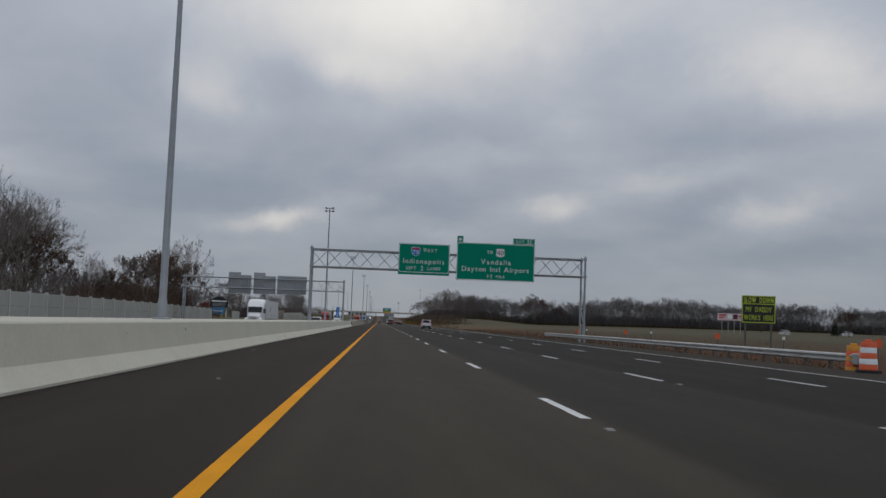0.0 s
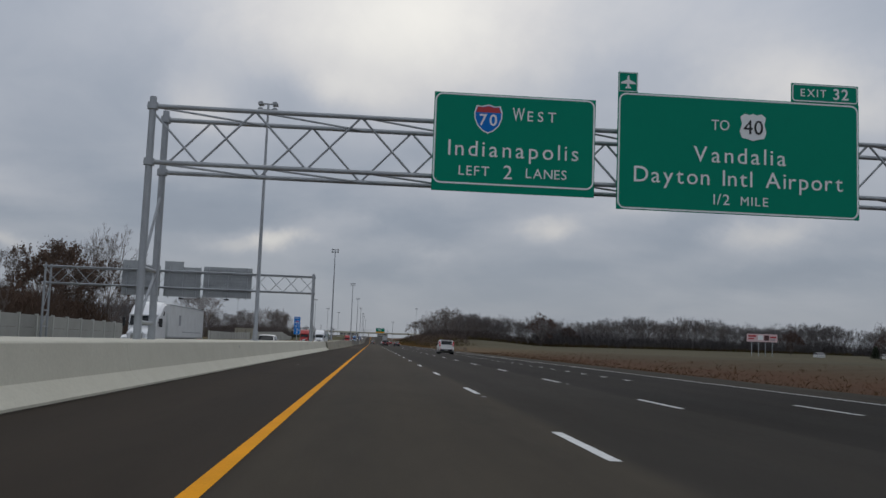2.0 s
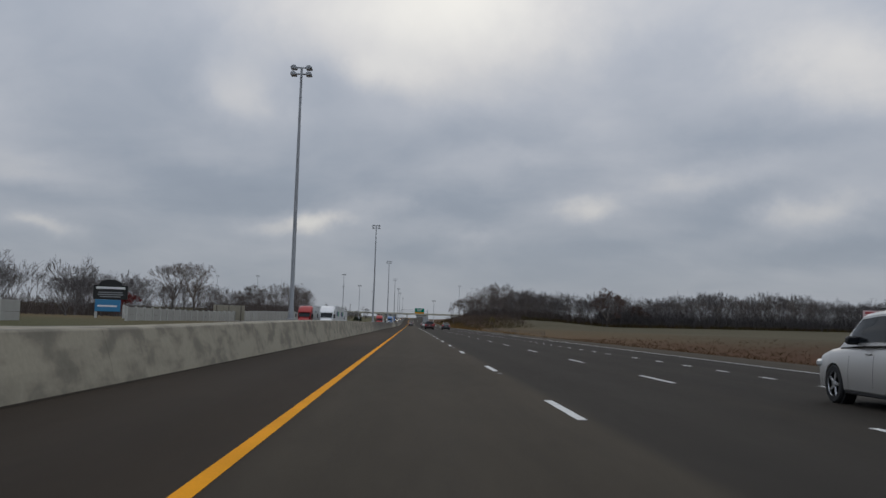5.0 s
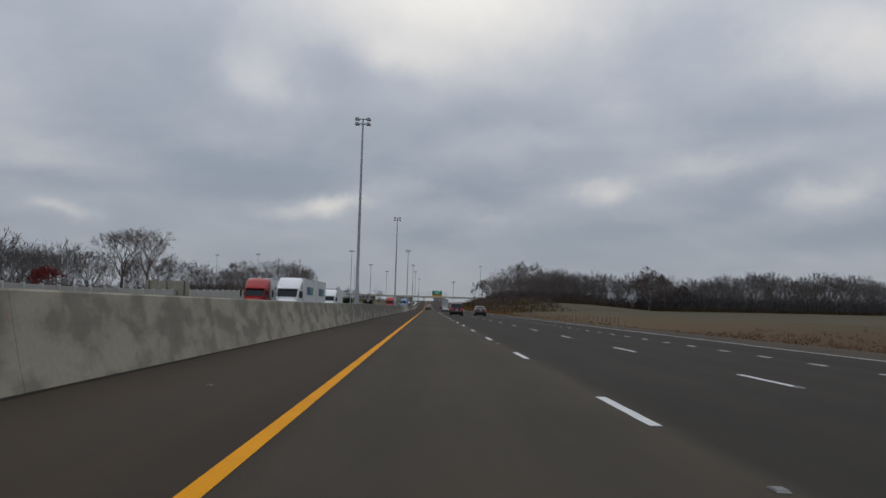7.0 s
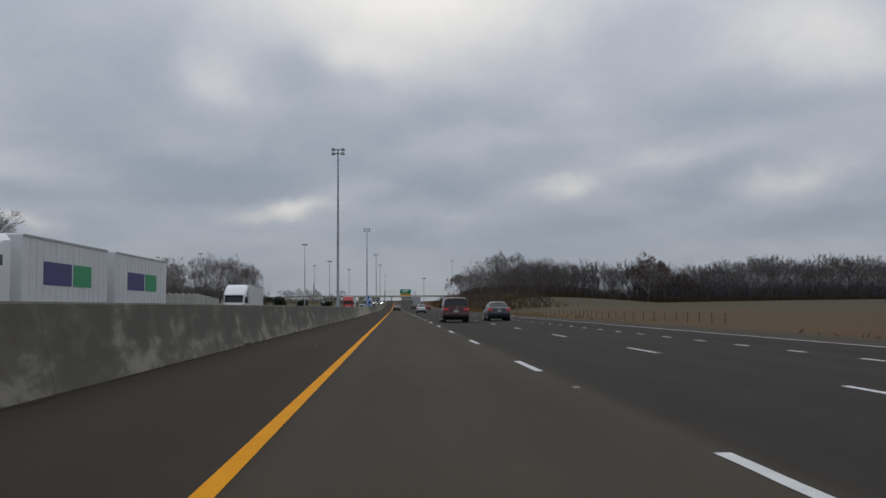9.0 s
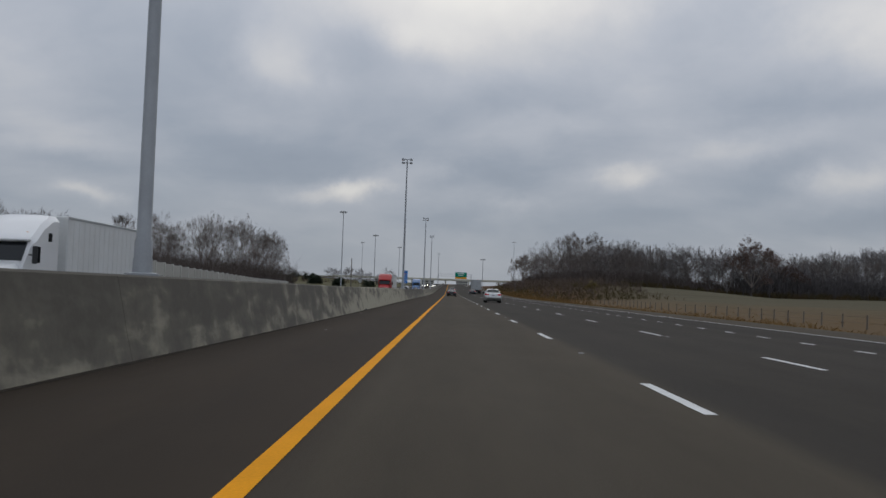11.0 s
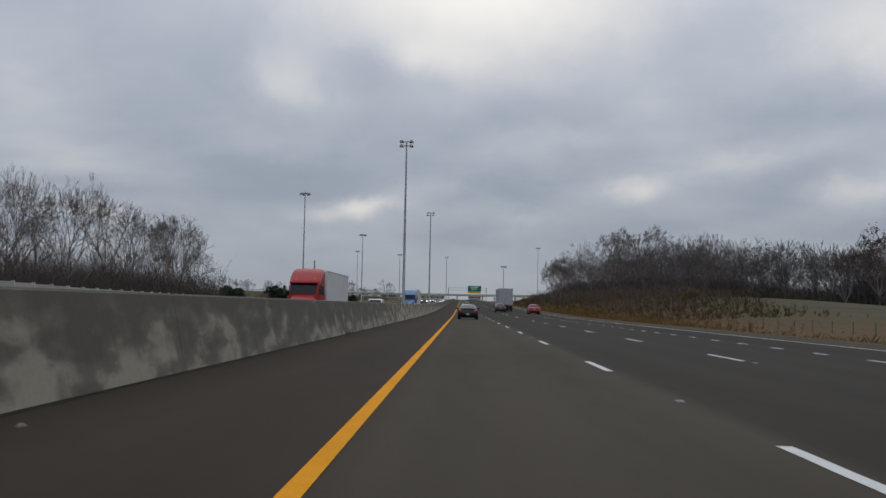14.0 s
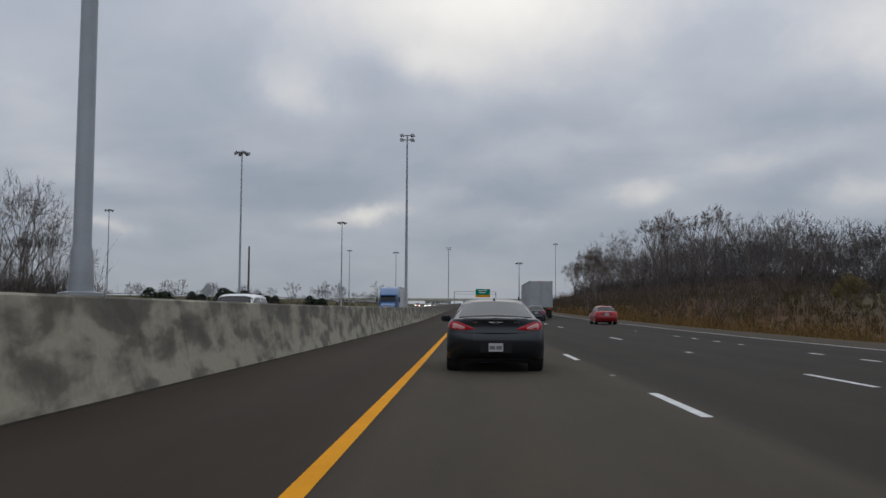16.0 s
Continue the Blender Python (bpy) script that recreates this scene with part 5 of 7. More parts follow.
class Body:
    """The lower body of a car: half-width, sill and deck height along its length, and a tail that is round in plan and shaped in profile."""

    def __init__(self, stations, deep, power, tail):
        self.st, self.deep, self.power, self.tail = stations, deep, power, tail
        self.ys = [q[0] for q in stations]
        self.full = self.val(deep, 3)
        self.plan, run, last = [], 0.0, None
        for i in range(81):
            t = math.pi / 2 * (1 - i / 80)
            x, y = self.full * max(math.cos(t), 0.0) ** (2 / power), deep * (1 - math.sin(t) ** (2 / power))
            if last:
                run += math.hypot(x - last[0], y - last[1])
            self.plan.append((run, x, y))
            last = (x, y)

    def val(self, y, k):
        return float(np.interp(y, self.ys, [q[k] for q in self.st]))

    def half(self, y):
        if y >= self.deep:
            return self.val(y, 3)
        return self.full * (1 - (1 - max(y, 0.0) / self.deep) ** self.power) ** (1 / self.power)

    def push(self, y, z):
        return float(np.interp(z, [q[0] for q in self.tail], [q[1] for q in self.tail])) * (1 - smoothstep(0.0, 0.6, y))

    def factor(self, y, z):
        zb, zt = self.val(y, 1), self.val(y, 2)
        return float(np.interp((z - zb) / (zt - zb), [q[0] for q in LEVELS], [q[1] for q in LEVELS]))

    def run_at(self, x):
        return float(np.interp(x, [q[1] for q in self.plan], [q[0] for q in self.plan]))

    def run_at_depth(self, y):
        return float(np.interp(y, [q[2] for q in self.plan], [q[0] for q in self.plan]))

    def on_tail(self, run, z, sgn, out):
        rs = [q[0] for q in self.plan]
        x, y = (float(np.interp(run, rs, [q[k] for q in self.plan])) for k in (1, 2))
        x2, y2 = (float(np.interp(run + 0.02, rs, [q[k] for q in self.plan])) for k in (1, 2))
        if run > rs[-1] - 0.021:
            x2, y2 = x, y + 1
        d = math.hypot(x2 - x, y2 - y)
        nx, ny = (y2 - y) / d, -(x2 - x) / d
        return (sgn * (x * self.factor(y, z) + nx * out), y + self.push(y, z) + ny * out, z)

    def lens(self, edges, sgn, out=0.012, deep=0.03, ns=12, nz=4):
        """A sheet with thickness that follows the tail: edges are (distance round the tail from the middle, lower z, upper z)."""
        rings = []
        es = [e[0] for e in edges]
        for i in range(ns + 1):
            r = es[0] + (es[-1] - es[0]) * i / ns
            lo, hi = (float(np.interp(r, es, [e[k] for e in edges])) for k in (1, 2))
            zs = [lo + (hi - lo) * j / nz for j in range(nz + 1)]
            rings.append([self.on_tail(r, z, sgn, out if 0 < j < nz else out * 0.6) for j, z in enumerate(zs)] + [self.on_tail(r, z, sgn, -deep) for z in reversed(zs)])
        return Shape().loft(rings)

    def band(self, x0, x1, z0, z1, out=0.004, deep=0.02, ns=16):
        """A level strip across the tail from x0 to x1."""
        rings = []
        for i in range(ns + 1):
            x = x0 + (x1 - x0) * i / ns
            sgn = -1 if x < 0 else 1
            r = self.run_at(abs(x))
            rings.append([self.on_tail(r, z0, sgn, out), self.on_tail(r, z1, sgn, out), self.on_tail(r, z1, sgn, -deep), self.on_tail(r, z0, sgn, -deep)])
        return Shape().loft(rings)

    def seam(self, y0, y1, z0, z1, sgn, out=0.002):
        """A thin upright gap in the flank."""
        rings = []
        for i in range(7):
            z = z0 + (z1 - z0) * i / 6
            y = y0 + (y1 - y0) * i / 6
            x = self.half(y) * self.factor(y, z)
            rings.append([(sgn * (x + out), y - 0.004, z), (sgn * (x + out), y + 0.004, z), (sgn * (x - 0.01), y + 0.004, z), (sgn * (x - 0.01), y - 0.004, z)])
        return Shape().loft(rings)


TAIL_SEDAN = ((0.28, 0.12), (0.36, 0.05), (0.44, 0.015), (0.52, -0.01), (0.62, -0.015), (0.67, 0.0), (0.71, 0.03), (0.90, 0.03), (0.97, 0.045), (1.04, 0.10))
TAIL_COUPE = ((0.28, 0.14), (0.36, 0.04), (0.48, 0.0), (0.64, -0.015), (0.72, 0.01), (0.80, 0.04), (0.92, 0.03), (1.0, 0.02), (1.04, 0.06))
TAIL_UPRIGHT = ((0.28, 0.08), (0.36, 0.0), (0.58, -0.03), (0.64, 0.0), (0.70, 0.03), (1.1, 0.05))


def car(name, label, paint, m, L, W, H, stations, cabin, axles, wheel_r, lamp, glass=GLASS, group="", plate_z=0.8, fin=True, lid=None, side_split=(0.5,), lit=False,
        deep=0.42, power=2.8, tail=TAIL_SEDAN, doors=(0.36, 0.60), plate_w=0.31, back=2.15):
    """stations: y, bottom, top, half-width of the lower body, from tail to nose. cabin: y, base z, roof z, half-width at base and at roof."""
    ob = thing(name, label, "car", m, group)
    hw = W / 2
    arch = wheel_r * 1.15
    bd = Body(stations, deep, power, tail)
    tail_ys = [deep * (1 - math.sin(math.pi / 2 * (1 - i / 12)) ** (2 / power)) for i in range(3, 13)]
    ys = sorted({round(y, 4) for y in tail_ys} | {round(q[0], 3) for q in stations if q[0] > deep} | {round(a + arch * k, 3) for a in axles for k in (-1.0, -0.97, -0.85, -0.62, -0.3, 0, 0.3, 0.62, 0.85, 0.97, 1.0)})
    lower = []
    for y in ys:
        zb, zt, w = bd.val(y, 1), bd.val(y, 2), bd.half(y)
        zl = zb
        for a in axles:
            d = abs(y - a)
            if d < arch:
                zl = max(zl, wheel_r * 0.98 + math.sqrt(max(0, arch * arch - d * d)) * 0.98)
        zl = min(zl, zt - 0.1)
        half = []
        for f, _ in LEVELS:
            z = max(zb + f * (zt - zb), zl + 0.02 * f)
            half.append((w * bd.factor(y, z), y + bd.push(y, z), z))
        half.append((0.0, y + bd.push(y, zt), zt + 0.022))
        lower.append(half + [(-x, yy, z) for x, yy, z in reversed(half[:-1])])
    s = Shape().loft(lower, caps=False)
    k, n = len(LEVELS), len(lower[0])
    for j in range(k):
        s.f.append((j, j + 1, n - 2 - j, n - 1 - j) if j < k - 1 else (j, j + 1, n - 1 - j))
    s.f.append(tuple((len(lower) - 1) * n + j for j in range(n)))
    part("body", s, paint, ob, smooth=32)
    part("underbody", Shape().slab(-hw * 0.78, hw * 0.78, 0.35, L - 0.3, 0.17, 0.60, 0.05), UNDER, ob)
    for sgn in (-1, 1):
        for a in axles:
            part("arch_liner", Shape().turned([(-0.10, arch * 1.0), (0.10, arch * 1.0)], 24, caps=True).mesh("arch_liner", UNDER, 40), None, ob, at=pose(sgn * (hw - 0.17), a, wheel_r))
        part("sill", Shape().slab(sgn * hw * 0.93 - 0.03, sgn * hw * 0.93 + 0.03, axles[0] + arch, axles[1] - arch, 0.19, 0.27, 0.02), BLACK_TRIM, ob)
    top = []
    for y, zb, zt, wb, wt in cabin:
        q = zt - zb
        half = [(wb, zb), (wb - (wb - wt) * 0.42, zb + 0.5 * q), (wt + 0.01, zb + 0.86 * q), (wt * 0.9, zt - 0.012 - 0.02 * q), (wt * 0.55, zt + 0.012), (0.0, zt + 0.02)]
        top.append([(x, y, z) for x, z in half] + [(-x, y, z) for x, z in reversed(half[:-1])])
    part("cabin", Shape().loft(top), paint, ob, "painted roof and pillars", smooth=38)
    last = len(top) - 1
    # glass: tail, front, and both sides split by pillars
    if back:
        part("rear_window", patch(top, 0.08, 0.95, back, 10 - back, 0.010), glass, ob, "dark rear window", smooth=60, fix=False)
    part("windscreen", patch(top, last - 0.92, last - 0.06, 2.2, 7.8, 0.010), glass, ob, "windscreen", smooth=60, fix=False)
    cuts = [0.66, *[1 + q * (last - 2) for q in side_split], last - 0.55]
    for a, b in zip(cuts[:-1], cuts[1:]):
        for j0, j1 in ((0.20, 1.80), (8.20, 9.80)):
            part("side_window", patch(top, a + 0.03, b - 0.03, j0, j1, 0.008, ni=8), glass, ob, "dark side window", smooth=60, fix=False)
    zt_tail = bd.val(0.1, 2)
    lamp(ob, bd, zt_tail)
    # number plate with plain bars
    yp = bd.on_tail(0.0, plate_z, 1, 0.0)[1]
    plate = part("number_plate", Shape().slab(-plate_w / 2, plate_w / 2, yp - 0.018, yp + 0.01, plate_z - 0.078, plate_z + 0.078, 0.006), PLATE, ob, "pale number plate with dark bars")
    for i in range(2):
        part("bar", Shape().box(-0.12 + i * 0.125, -0.015 + i * 0.125, yp - 0.021, yp - 0.018, plate_z - 0.035, plate_z + 0.03), PLATE_BAR, plate)
    if lid:
        lid_x, lid_z = lid
        part("boot_gap", bd.band(-lid_x, lid_x, lid_z, lid_z + 0.009), UNDER, ob, "gap under the boot lid")
        for sgn in (-1, 1):
            r = bd.run_at(lid_x)
            part("boot_gap", bd.lens([(r, lid_z, lid_z + 0.10), (r + 0.012, lid_z + 0.004, lid_z + 0.10)], sgn, 0.004, ns=1), UNDER, ob)
    for sgn in (-1, 1):
        r = bd.run_at_depth(deep * 0.45)
        if name != "coupe":
            part("reflector", bd.lens([(r, 0.535, 0.56), (r + 0.14, 0.54, 0.56)], sgn, 0.006), TAIL_RED if name != "sedan" else BLACK_TRIM, ob)
        zm, ym = cabin[-2][1] + 0.09, cabin[-1][0] - 0.80
        arm = part("mirror", Shape().slab(sgn * (hw + 0.06) - 0.11, sgn * (hw + 0.06) + 0.11, ym, ym + 0.13, zm - 0.065, zm + 0.075, 0.04), BLACK_TRIM if paint is not BLACK_PAINT else paint, ob, "door mirror")
        part("mirror_glass", Shape().slab(sgn * (hw + 0.06) - 0.085, sgn * (hw + 0.06) + 0.085, ym - 0.004, ym + 0.02, zm - 0.045, zm + 0.055, 0.01), GLASS, arm)
        part("mirror_arm", Shape().tube((sgn * (hw - 0.12), ym + 0.07, zm - 0.05), (sgn * (hw + 0.0), ym + 0.07, zm - 0.03), 0.032, n=8), BLACK_TRIM, arm)
        for i, f in enumerate(doors):
            yh = cabin[0][0] + (cabin[-1][0] - cabin[0][0]) * f
            zz = bd.val(yh, 2) - 0.13
            wx = bd.half(yh) * bd.factor(yh, zz)
            part("door_handle", Shape().slab(sgn * (wx + 0.012) - 0.018, sgn * (wx + 0.012) + 0.018, yh, yh + 0.19, zz - 0.014, zz + 0.016, 0.01), paint, ob)
            part("door_gap", bd.seam(yh - 0.07 - (0.12 if i == 0 else 0.0), yh - 0.07, 0.34, zz + 0.09, sgn), UNDER, ob)
        yf = cabin[-1][0] - 0.45
        part("door_gap", bd.seam(yf, yf, 0.30, bd.val(yf, 2) - 0.05, sgn), UNDER, ob)
        part("headlamp", Shape().slab(sgn * hw * 0.72 - 0.2, sgn * hw * 0.72 + 0.16, L - 0.28, L - 0.03, 0.60, 0.74, 0.04), HEAD_LIT if lit else HEAD_OFF, ob)
    ye = bd.on_tail(0.0, zt_tail - 0.07, 1, 0.0)[1]
    part("emblem", Shape().slab(-0.085, 0.085, ye - 0.012, ye + 0.01, zt_tail - 0.085, zt_tail - 0.05, 0.012), CHROME, ob, "small plain chrome badge")
    if fin:
        yr, zr = cabin[1][0] + 0.15, cabin[1][2] + 0.01
        part("roof_fin", Shape().loft([[(-0.03, yr, zr), (0.03, yr, zr), (0.03, yr + 0.2, zr), (-0.03, yr + 0.2, zr)],
                                       [(-0.008, yr - 0.03, zr + 0.07), (0.008, yr - 0.03, zr + 0.07), (0.008, yr + 0.05, zr + 0.07), (-0.008, yr + 0.05, zr + 0.07)]]), BLACK_TRIM, ob)
    add_wheels(ob, hw - 0.005, axles, wheel_r, 0.21)
    return ob, bd


def coupe_lamps(ob, bd, zt):
    for sgn in (-1, 1):
        a, b, c, d = bd.run_at(0.40), bd.run_at(0.56), bd.run_at(0.74), bd.run_at_depth(0.26)
        lens = part("tail_lamp", bd.lens([(a, 0.805, 0.82), (b, 0.79, 0.885), (c, 0.79, 0.945), (d, 0.81, 0.955), (d + 0.05, 0.86, 0.94)], sgn, 0.016), TAIL_RED, ob, "red tail lamp", smooth=40)
        part("lamp_inner", bd.lens([(b + 0.03, 0.805, 0.85), (c, 0.805, 0.915), (c + 0.10, 0.82, 0.925)], sgn, 0.022), TAIL_PINK, lens, "clear pink lamp centre", smooth=40)
        part("lamp_glow", bd.lens([(b + 0.15, 0.815, 0.83), (b + 0.19, 0.812, 0.835), (c + 0.04, 0.815, 0.835)], sgn, 0.027), TAIL_RED, lens, smooth=40)


def sedan_lamps(ob, bd, zt):
    for sgn in (-1, 1):
        a, b, c, d = bd.run_at(0.47), bd.run_at(0.655), bd.run_at_depth(0.16), bd.run_at_depth(0.37)
        inner = part("tail_lamp", bd.lens([(a, 0.795, 0.925), (b, 0.785, 0.955)], sgn, 0.014), TAIL_RED, ob, "red tail lamp on the boot lid", smooth=40)
        outer = part("tail_lamp", bd.lens([(b + 0.012, 0.765, 0.957), (c, 0.765, 0.975), (d, 0.83, 0.985), (d + 0.03, 0.89, 0.975)], sgn, 0.014), TAIL_RED, ob, "red tail lamp wrapping round the corner", smooth=40)
        part("lamp_inner", bd.lens([(a + 0.03, 0.80, 0.835), (b - 0.02, 0.795, 0.835)], sgn, 0.019), TAIL_PINK, inner, smooth=40)
        part("lamp_inner", bd.lens([(b + 0.04, 0.775, 0.815), (c, 0.775, 0.82), (c + 0.10, 0.81, 0.84)], sgn, 0.019), TAIL_PINK, outer, smooth=40)


def box_lamps(ob, bd, zt):
    for sgn in (-1, 1):
        o = [(0.675, zt - 0.14), (0.83, zt - 0.16), (0.875, zt + 0.10), (0.86, zt + 0.36), (0.74, zt + 0.40), (0.665, zt + 0.12)]
        s = Shape()
        s.loft([[(sgn * x, y + 0.25 * max(0.0, z - zt) + 0.5 * max(0.0, x - 0.78), z) for x, z in o] for y in (-0.005, 0.20)])
        lens = part("tail_lamp", s, TAIL_RED, ob, "tall red tail lamp")
        o2 = [(0.72, zt - 0.06), (0.80, zt - 0.06), (0.82, zt + 0.08), (0.80, zt + 0.20), (0.76, zt + 0.20), (0.72, zt + 0.08)]
        s = Shape()
        s.loft([[(sgn * x, y + 0.25 * max(0.0, z - zt) + 0.5 * max(0.0, x - 0.78), z) for x, z in o2] for y in (-0.012, 0.10)])
        part("lamp_inner", s, TAIL_PINK, lens, "paler lamp centre")


def plain_lamps(ob, bd, zt):
    for sgn in (-1, 1):
        a, d = bd.run_at(bd.full * 0.58), bd.run_at_depth(bd.deep * 0.6)
        part("tail_lamp", bd.lens([(a, zt - 0.21, zt - 0.09), (d, zt - 0.23, zt - 0.05)], sgn, 0.014), TAIL_LIT, ob, "lit red tail lamp", smooth=40)


def sedan(name, label, paint, m, lamp=plain_lamps, glass=GLASS, group="", lit=False):
    st = [(0.0, 0.30, 1.00, 0.80), (0.16, 0.25, 1.03, 0.88), (0.5, 0.21, 1.03, 0.898), (1.2, 0.2, 0.98, 0.898), (3.2, 0.2, 0.95, 0.895),
          (3.75, 0.2, 0.90, 0.885), (4.25, 0.22, 0.78, 0.84), (4.5, 0.28, 0.68, 0.72), (4.58, 0.36, 0.60, 0.6)]
    cab = [(0.40, 1.00, 1.03, 0.78, 0.73), (1.05, 0.98, 1.43, 0.83, 0.59), (1.65, 0.95, 1.478, 0.84, 0.62), (2.25, 0.94, 1.468, 0.84, 0.62), (2.65, 0.93, 1.41, 0.84, 0.60), (3.55, 0.90, 0.93, 0.80, 0.70)]
    ob, bd = car(name, label, paint, m, 4.6, 1.79, 1.48, st, cab, (0.93, 3.62), 0.325, lamp, glass, group, plate_z=0.79, side_split=(0.02, 0.50), lid=(0.60, 0.675), lit=lit)
    part("boot_strip", bd.band(-0.46, 0.46, 0.905, 0.945, 0.012), CHROME if lamp is sedan_lamps else paint, ob, "bright strip over the plate")
    part("bumper_slot", bd.band(-0.62, 0.62, 0.44, 0.452), UNDER, ob, "thin slot in the bumper")
    part("silencer", Shape().slab(-0.05, 0.42, 0.30, 0.75, 0.17, 0.29, 0.05), UNDER, ob)
    return ob


def coupe(label, m):
    st = [(0.0, 0.32, 1.00, 0.84), (0.18, 0.26, 1.01, 0.92), (0.6, 0.21, 0.99, 0.935), (1.3, 0.2, 0.95, 0.92), (3.2, 0.2, 0.91, 0.91),
          (3.8, 0.2, 0.86, 0.905), (4.3, 0.22, 0.74, 0.85), (4.55, 0.28, 0.64, 0.7), (4.63, 0.36, 0.56, 0.55)]
    cab = [(0.42, 0.98, 1.01, 0.80, 0.76), (1.25, 0.95, 1.33, 0.83, 0.60), (1.85, 0.92, 1.385, 0.83, 0.60), (2.25, 0.91, 1.37, 0.83, 0.59), (2.6, 0.90, 1.30, 0.83, 0.58), (3.5, 0.87, 0.90, 0.80, 0.68)]
    ob, bd = car("coupe", label, BLACK_PAINT, m, 4.63, 1.865, 1.385, st, cab, (0.86, 3.68), 0.335, coupe_lamps, PALE_GLASS, plate_z=0.47, side_split=(0.75,), lid=(0.56, 0.735),
                 deep=0.5, power=2.5, tail=TAIL_COUPE, doors=(0.45,), plate_w=0.27, back=2.55)
    part("boot_lip", bd.band(-0.66, 0.66, 0.985, 1.012, 0.02, 0.10), BLACK_PAINT, ob, "raised lip of the boot lid")
    part("bumper_slot", bd.band(-0.30, 0.30, 0.375, 0.565, 0.003), BLACK_TRIM, ob, "dull black panel round the plate")
    ye = bd.on_tail(0.0, 0.93, 1, 0.0)[1]
    for x in (-0.52, 0.0, 0.52):
        part("diffuser_vent", bd.band(x - 0.14, x + 0.14, 0.345, 0.355, 0.004, ns=4), BLACK_TRIM, ob, "dull metal edge of the diffuser")
    for sgn in (-1, 1):
        part("badge_bar", bd.band(min(sgn * 0.36, sgn * 0.46), max(sgn * 0.36, sgn * 0.46), 0.925, 0.94, 0.006, ns=2), CHROME, ob, "plain badge bar")
        part("emblem_wing", Shape().loft([[(sgn * 0.02, y, 0.915), (sgn * 0.13, y, 0.935), (sgn * 0.12, y, 0.95), (sgn * 0.02, y, 0.94)] for y in (ye - 0.014, ye + 0.01)]), CHROME, ob, "winged chrome badge")
    return ob


def box_car(label, m):
    st = [(0.0, 0.34, 1.05, 0.80), (0.15, 0.28, 1.07, 0.885), (0.6, 0.22, 1.06, 0.893), (1.5, 0.22, 1.02, 0.893), (3.0, 0.22, 0.98, 0.893),
          (3.5, 0.22, 0.93, 0.885), (3.95, 0.25, 0.84, 0.82), (4.12, 0.34, 0.70, 0.66)]
    cab = [(0.06, 1.03, 1.07, 0.86, 0.84), (0.20, 1.05, 1.58, 0.88, 0.80), (0.75, 1.04, 1.62, 0.885, 0.80), (1.7, 1.02, 1.62, 0.885, 0.80), (2.35, 1.0, 1.56, 0.88, 0.78), (3.15, 0.96, 1.00, 0.83, 0.76)]
    ob, bd = car("compact_car", label, PEARL_PAINT, m, 4.12, 1.785, 1.61, st, cab, (0.72, 3.27), 0.33, box_lamps, GLASS, plate_z=0.47, side_split=(0.14, 0.55), deep=0.24, power=3.6, tail=TAIL_UPRIGHT, back=0)
    edge = rounded(-0.60, 0.60, 1.09, 1.50, 0.07)
    part("rear_window", Shape().loft([[(x, 0.060 + (z - 1.05) * 0.264 + dy, z) for x, z in edge] for dy in (-0.016, 0.02)]), GLASS, ob, "dark rear window")
    part("wiper", Shape().loft([[(x, 0.056 + (z - 1.05) * 0.264 + dy, z) for x, z in ((-0.02, 1.10), (0.30, 1.135), (0.30, 1.15), (-0.02, 1.12))] for dy in (-0.03, -0.015)]), BLACK_TRIM, ob)
    part("roof_spoiler", Shape().slab(-0.66, 0.66, 0.10, 0.42, 1.575, 1.625, 0.02), PEARL_PAINT, ob)
    part("tailgate", bd.band(-0.62, 0.62, 0.69, 1.04, 0.012), PEARL_PAINT, ob, "pale silver tailgate")
    part("lower_bumper", bd.band(-0.70, 0.70, 0.36, 0.58, 0.012), BLACK_TRIM, ob, "black lower bumper")
    for sgn in (-1, 1):
        part("fog_reflector", bd.band(min(sgn * 0.60, sgn * 0.76), max(sgn * 0.60, sgn * 0.76), 0.59, 0.645, 0.014, ns=4), TAIL_RED, ob, "red bumper reflector")
        part("roof_rail", Shape().tube((sgn * 0.63, 0.45, 1.63), (sgn * 0.63, 2.1, 1.625), 0.02, n=6), BLACK_TRIM, ob)
    return ob


def suv(name, label, paint, m, group=""):
    st = [(0.0, 0.40, 1.06, 0.84), (0.2, 0.34, 1.10, 0.93), (2.0, 0.3, 1.08, 0.94), (3.6, 0.3, 1.06, 0.93), (4.4, 0.32, 0.98, 0.88), (4.75, 0.42, 0.8, 0.7)]
    cab = [(0.08, 1.06, 1.10, 0.88, 0.84), (0.28, 1.08, 1.70, 0.89, 0.74), (1.0, 1.07, 1.76, 0.90, 0.75), (2.3, 1.06, 1.76, 0.90, 0.75), (2.75, 1.05, 1.70, 0.90, 0.74), (3.5, 1.02, 1.06, 0.86, 0.79)]
    ob, bd = car(name, label, paint, m, 4.8, 1.88, 1.76, st, cab, (0.90, 3.75), 0.37, plain_lamps, GLASS, group, plate_z=0.80, side_split=(0.14, 0.5), deep=0.28, power=3.4, tail=TAIL_UPRIGHT, lid=(0.62, 0.68))
    part("lower_bumper", bd.band(-0.72, 0.72, 0.42, 0.58, 0.012), BLACK_TRIM, ob, "black lower bumper")
    return ob


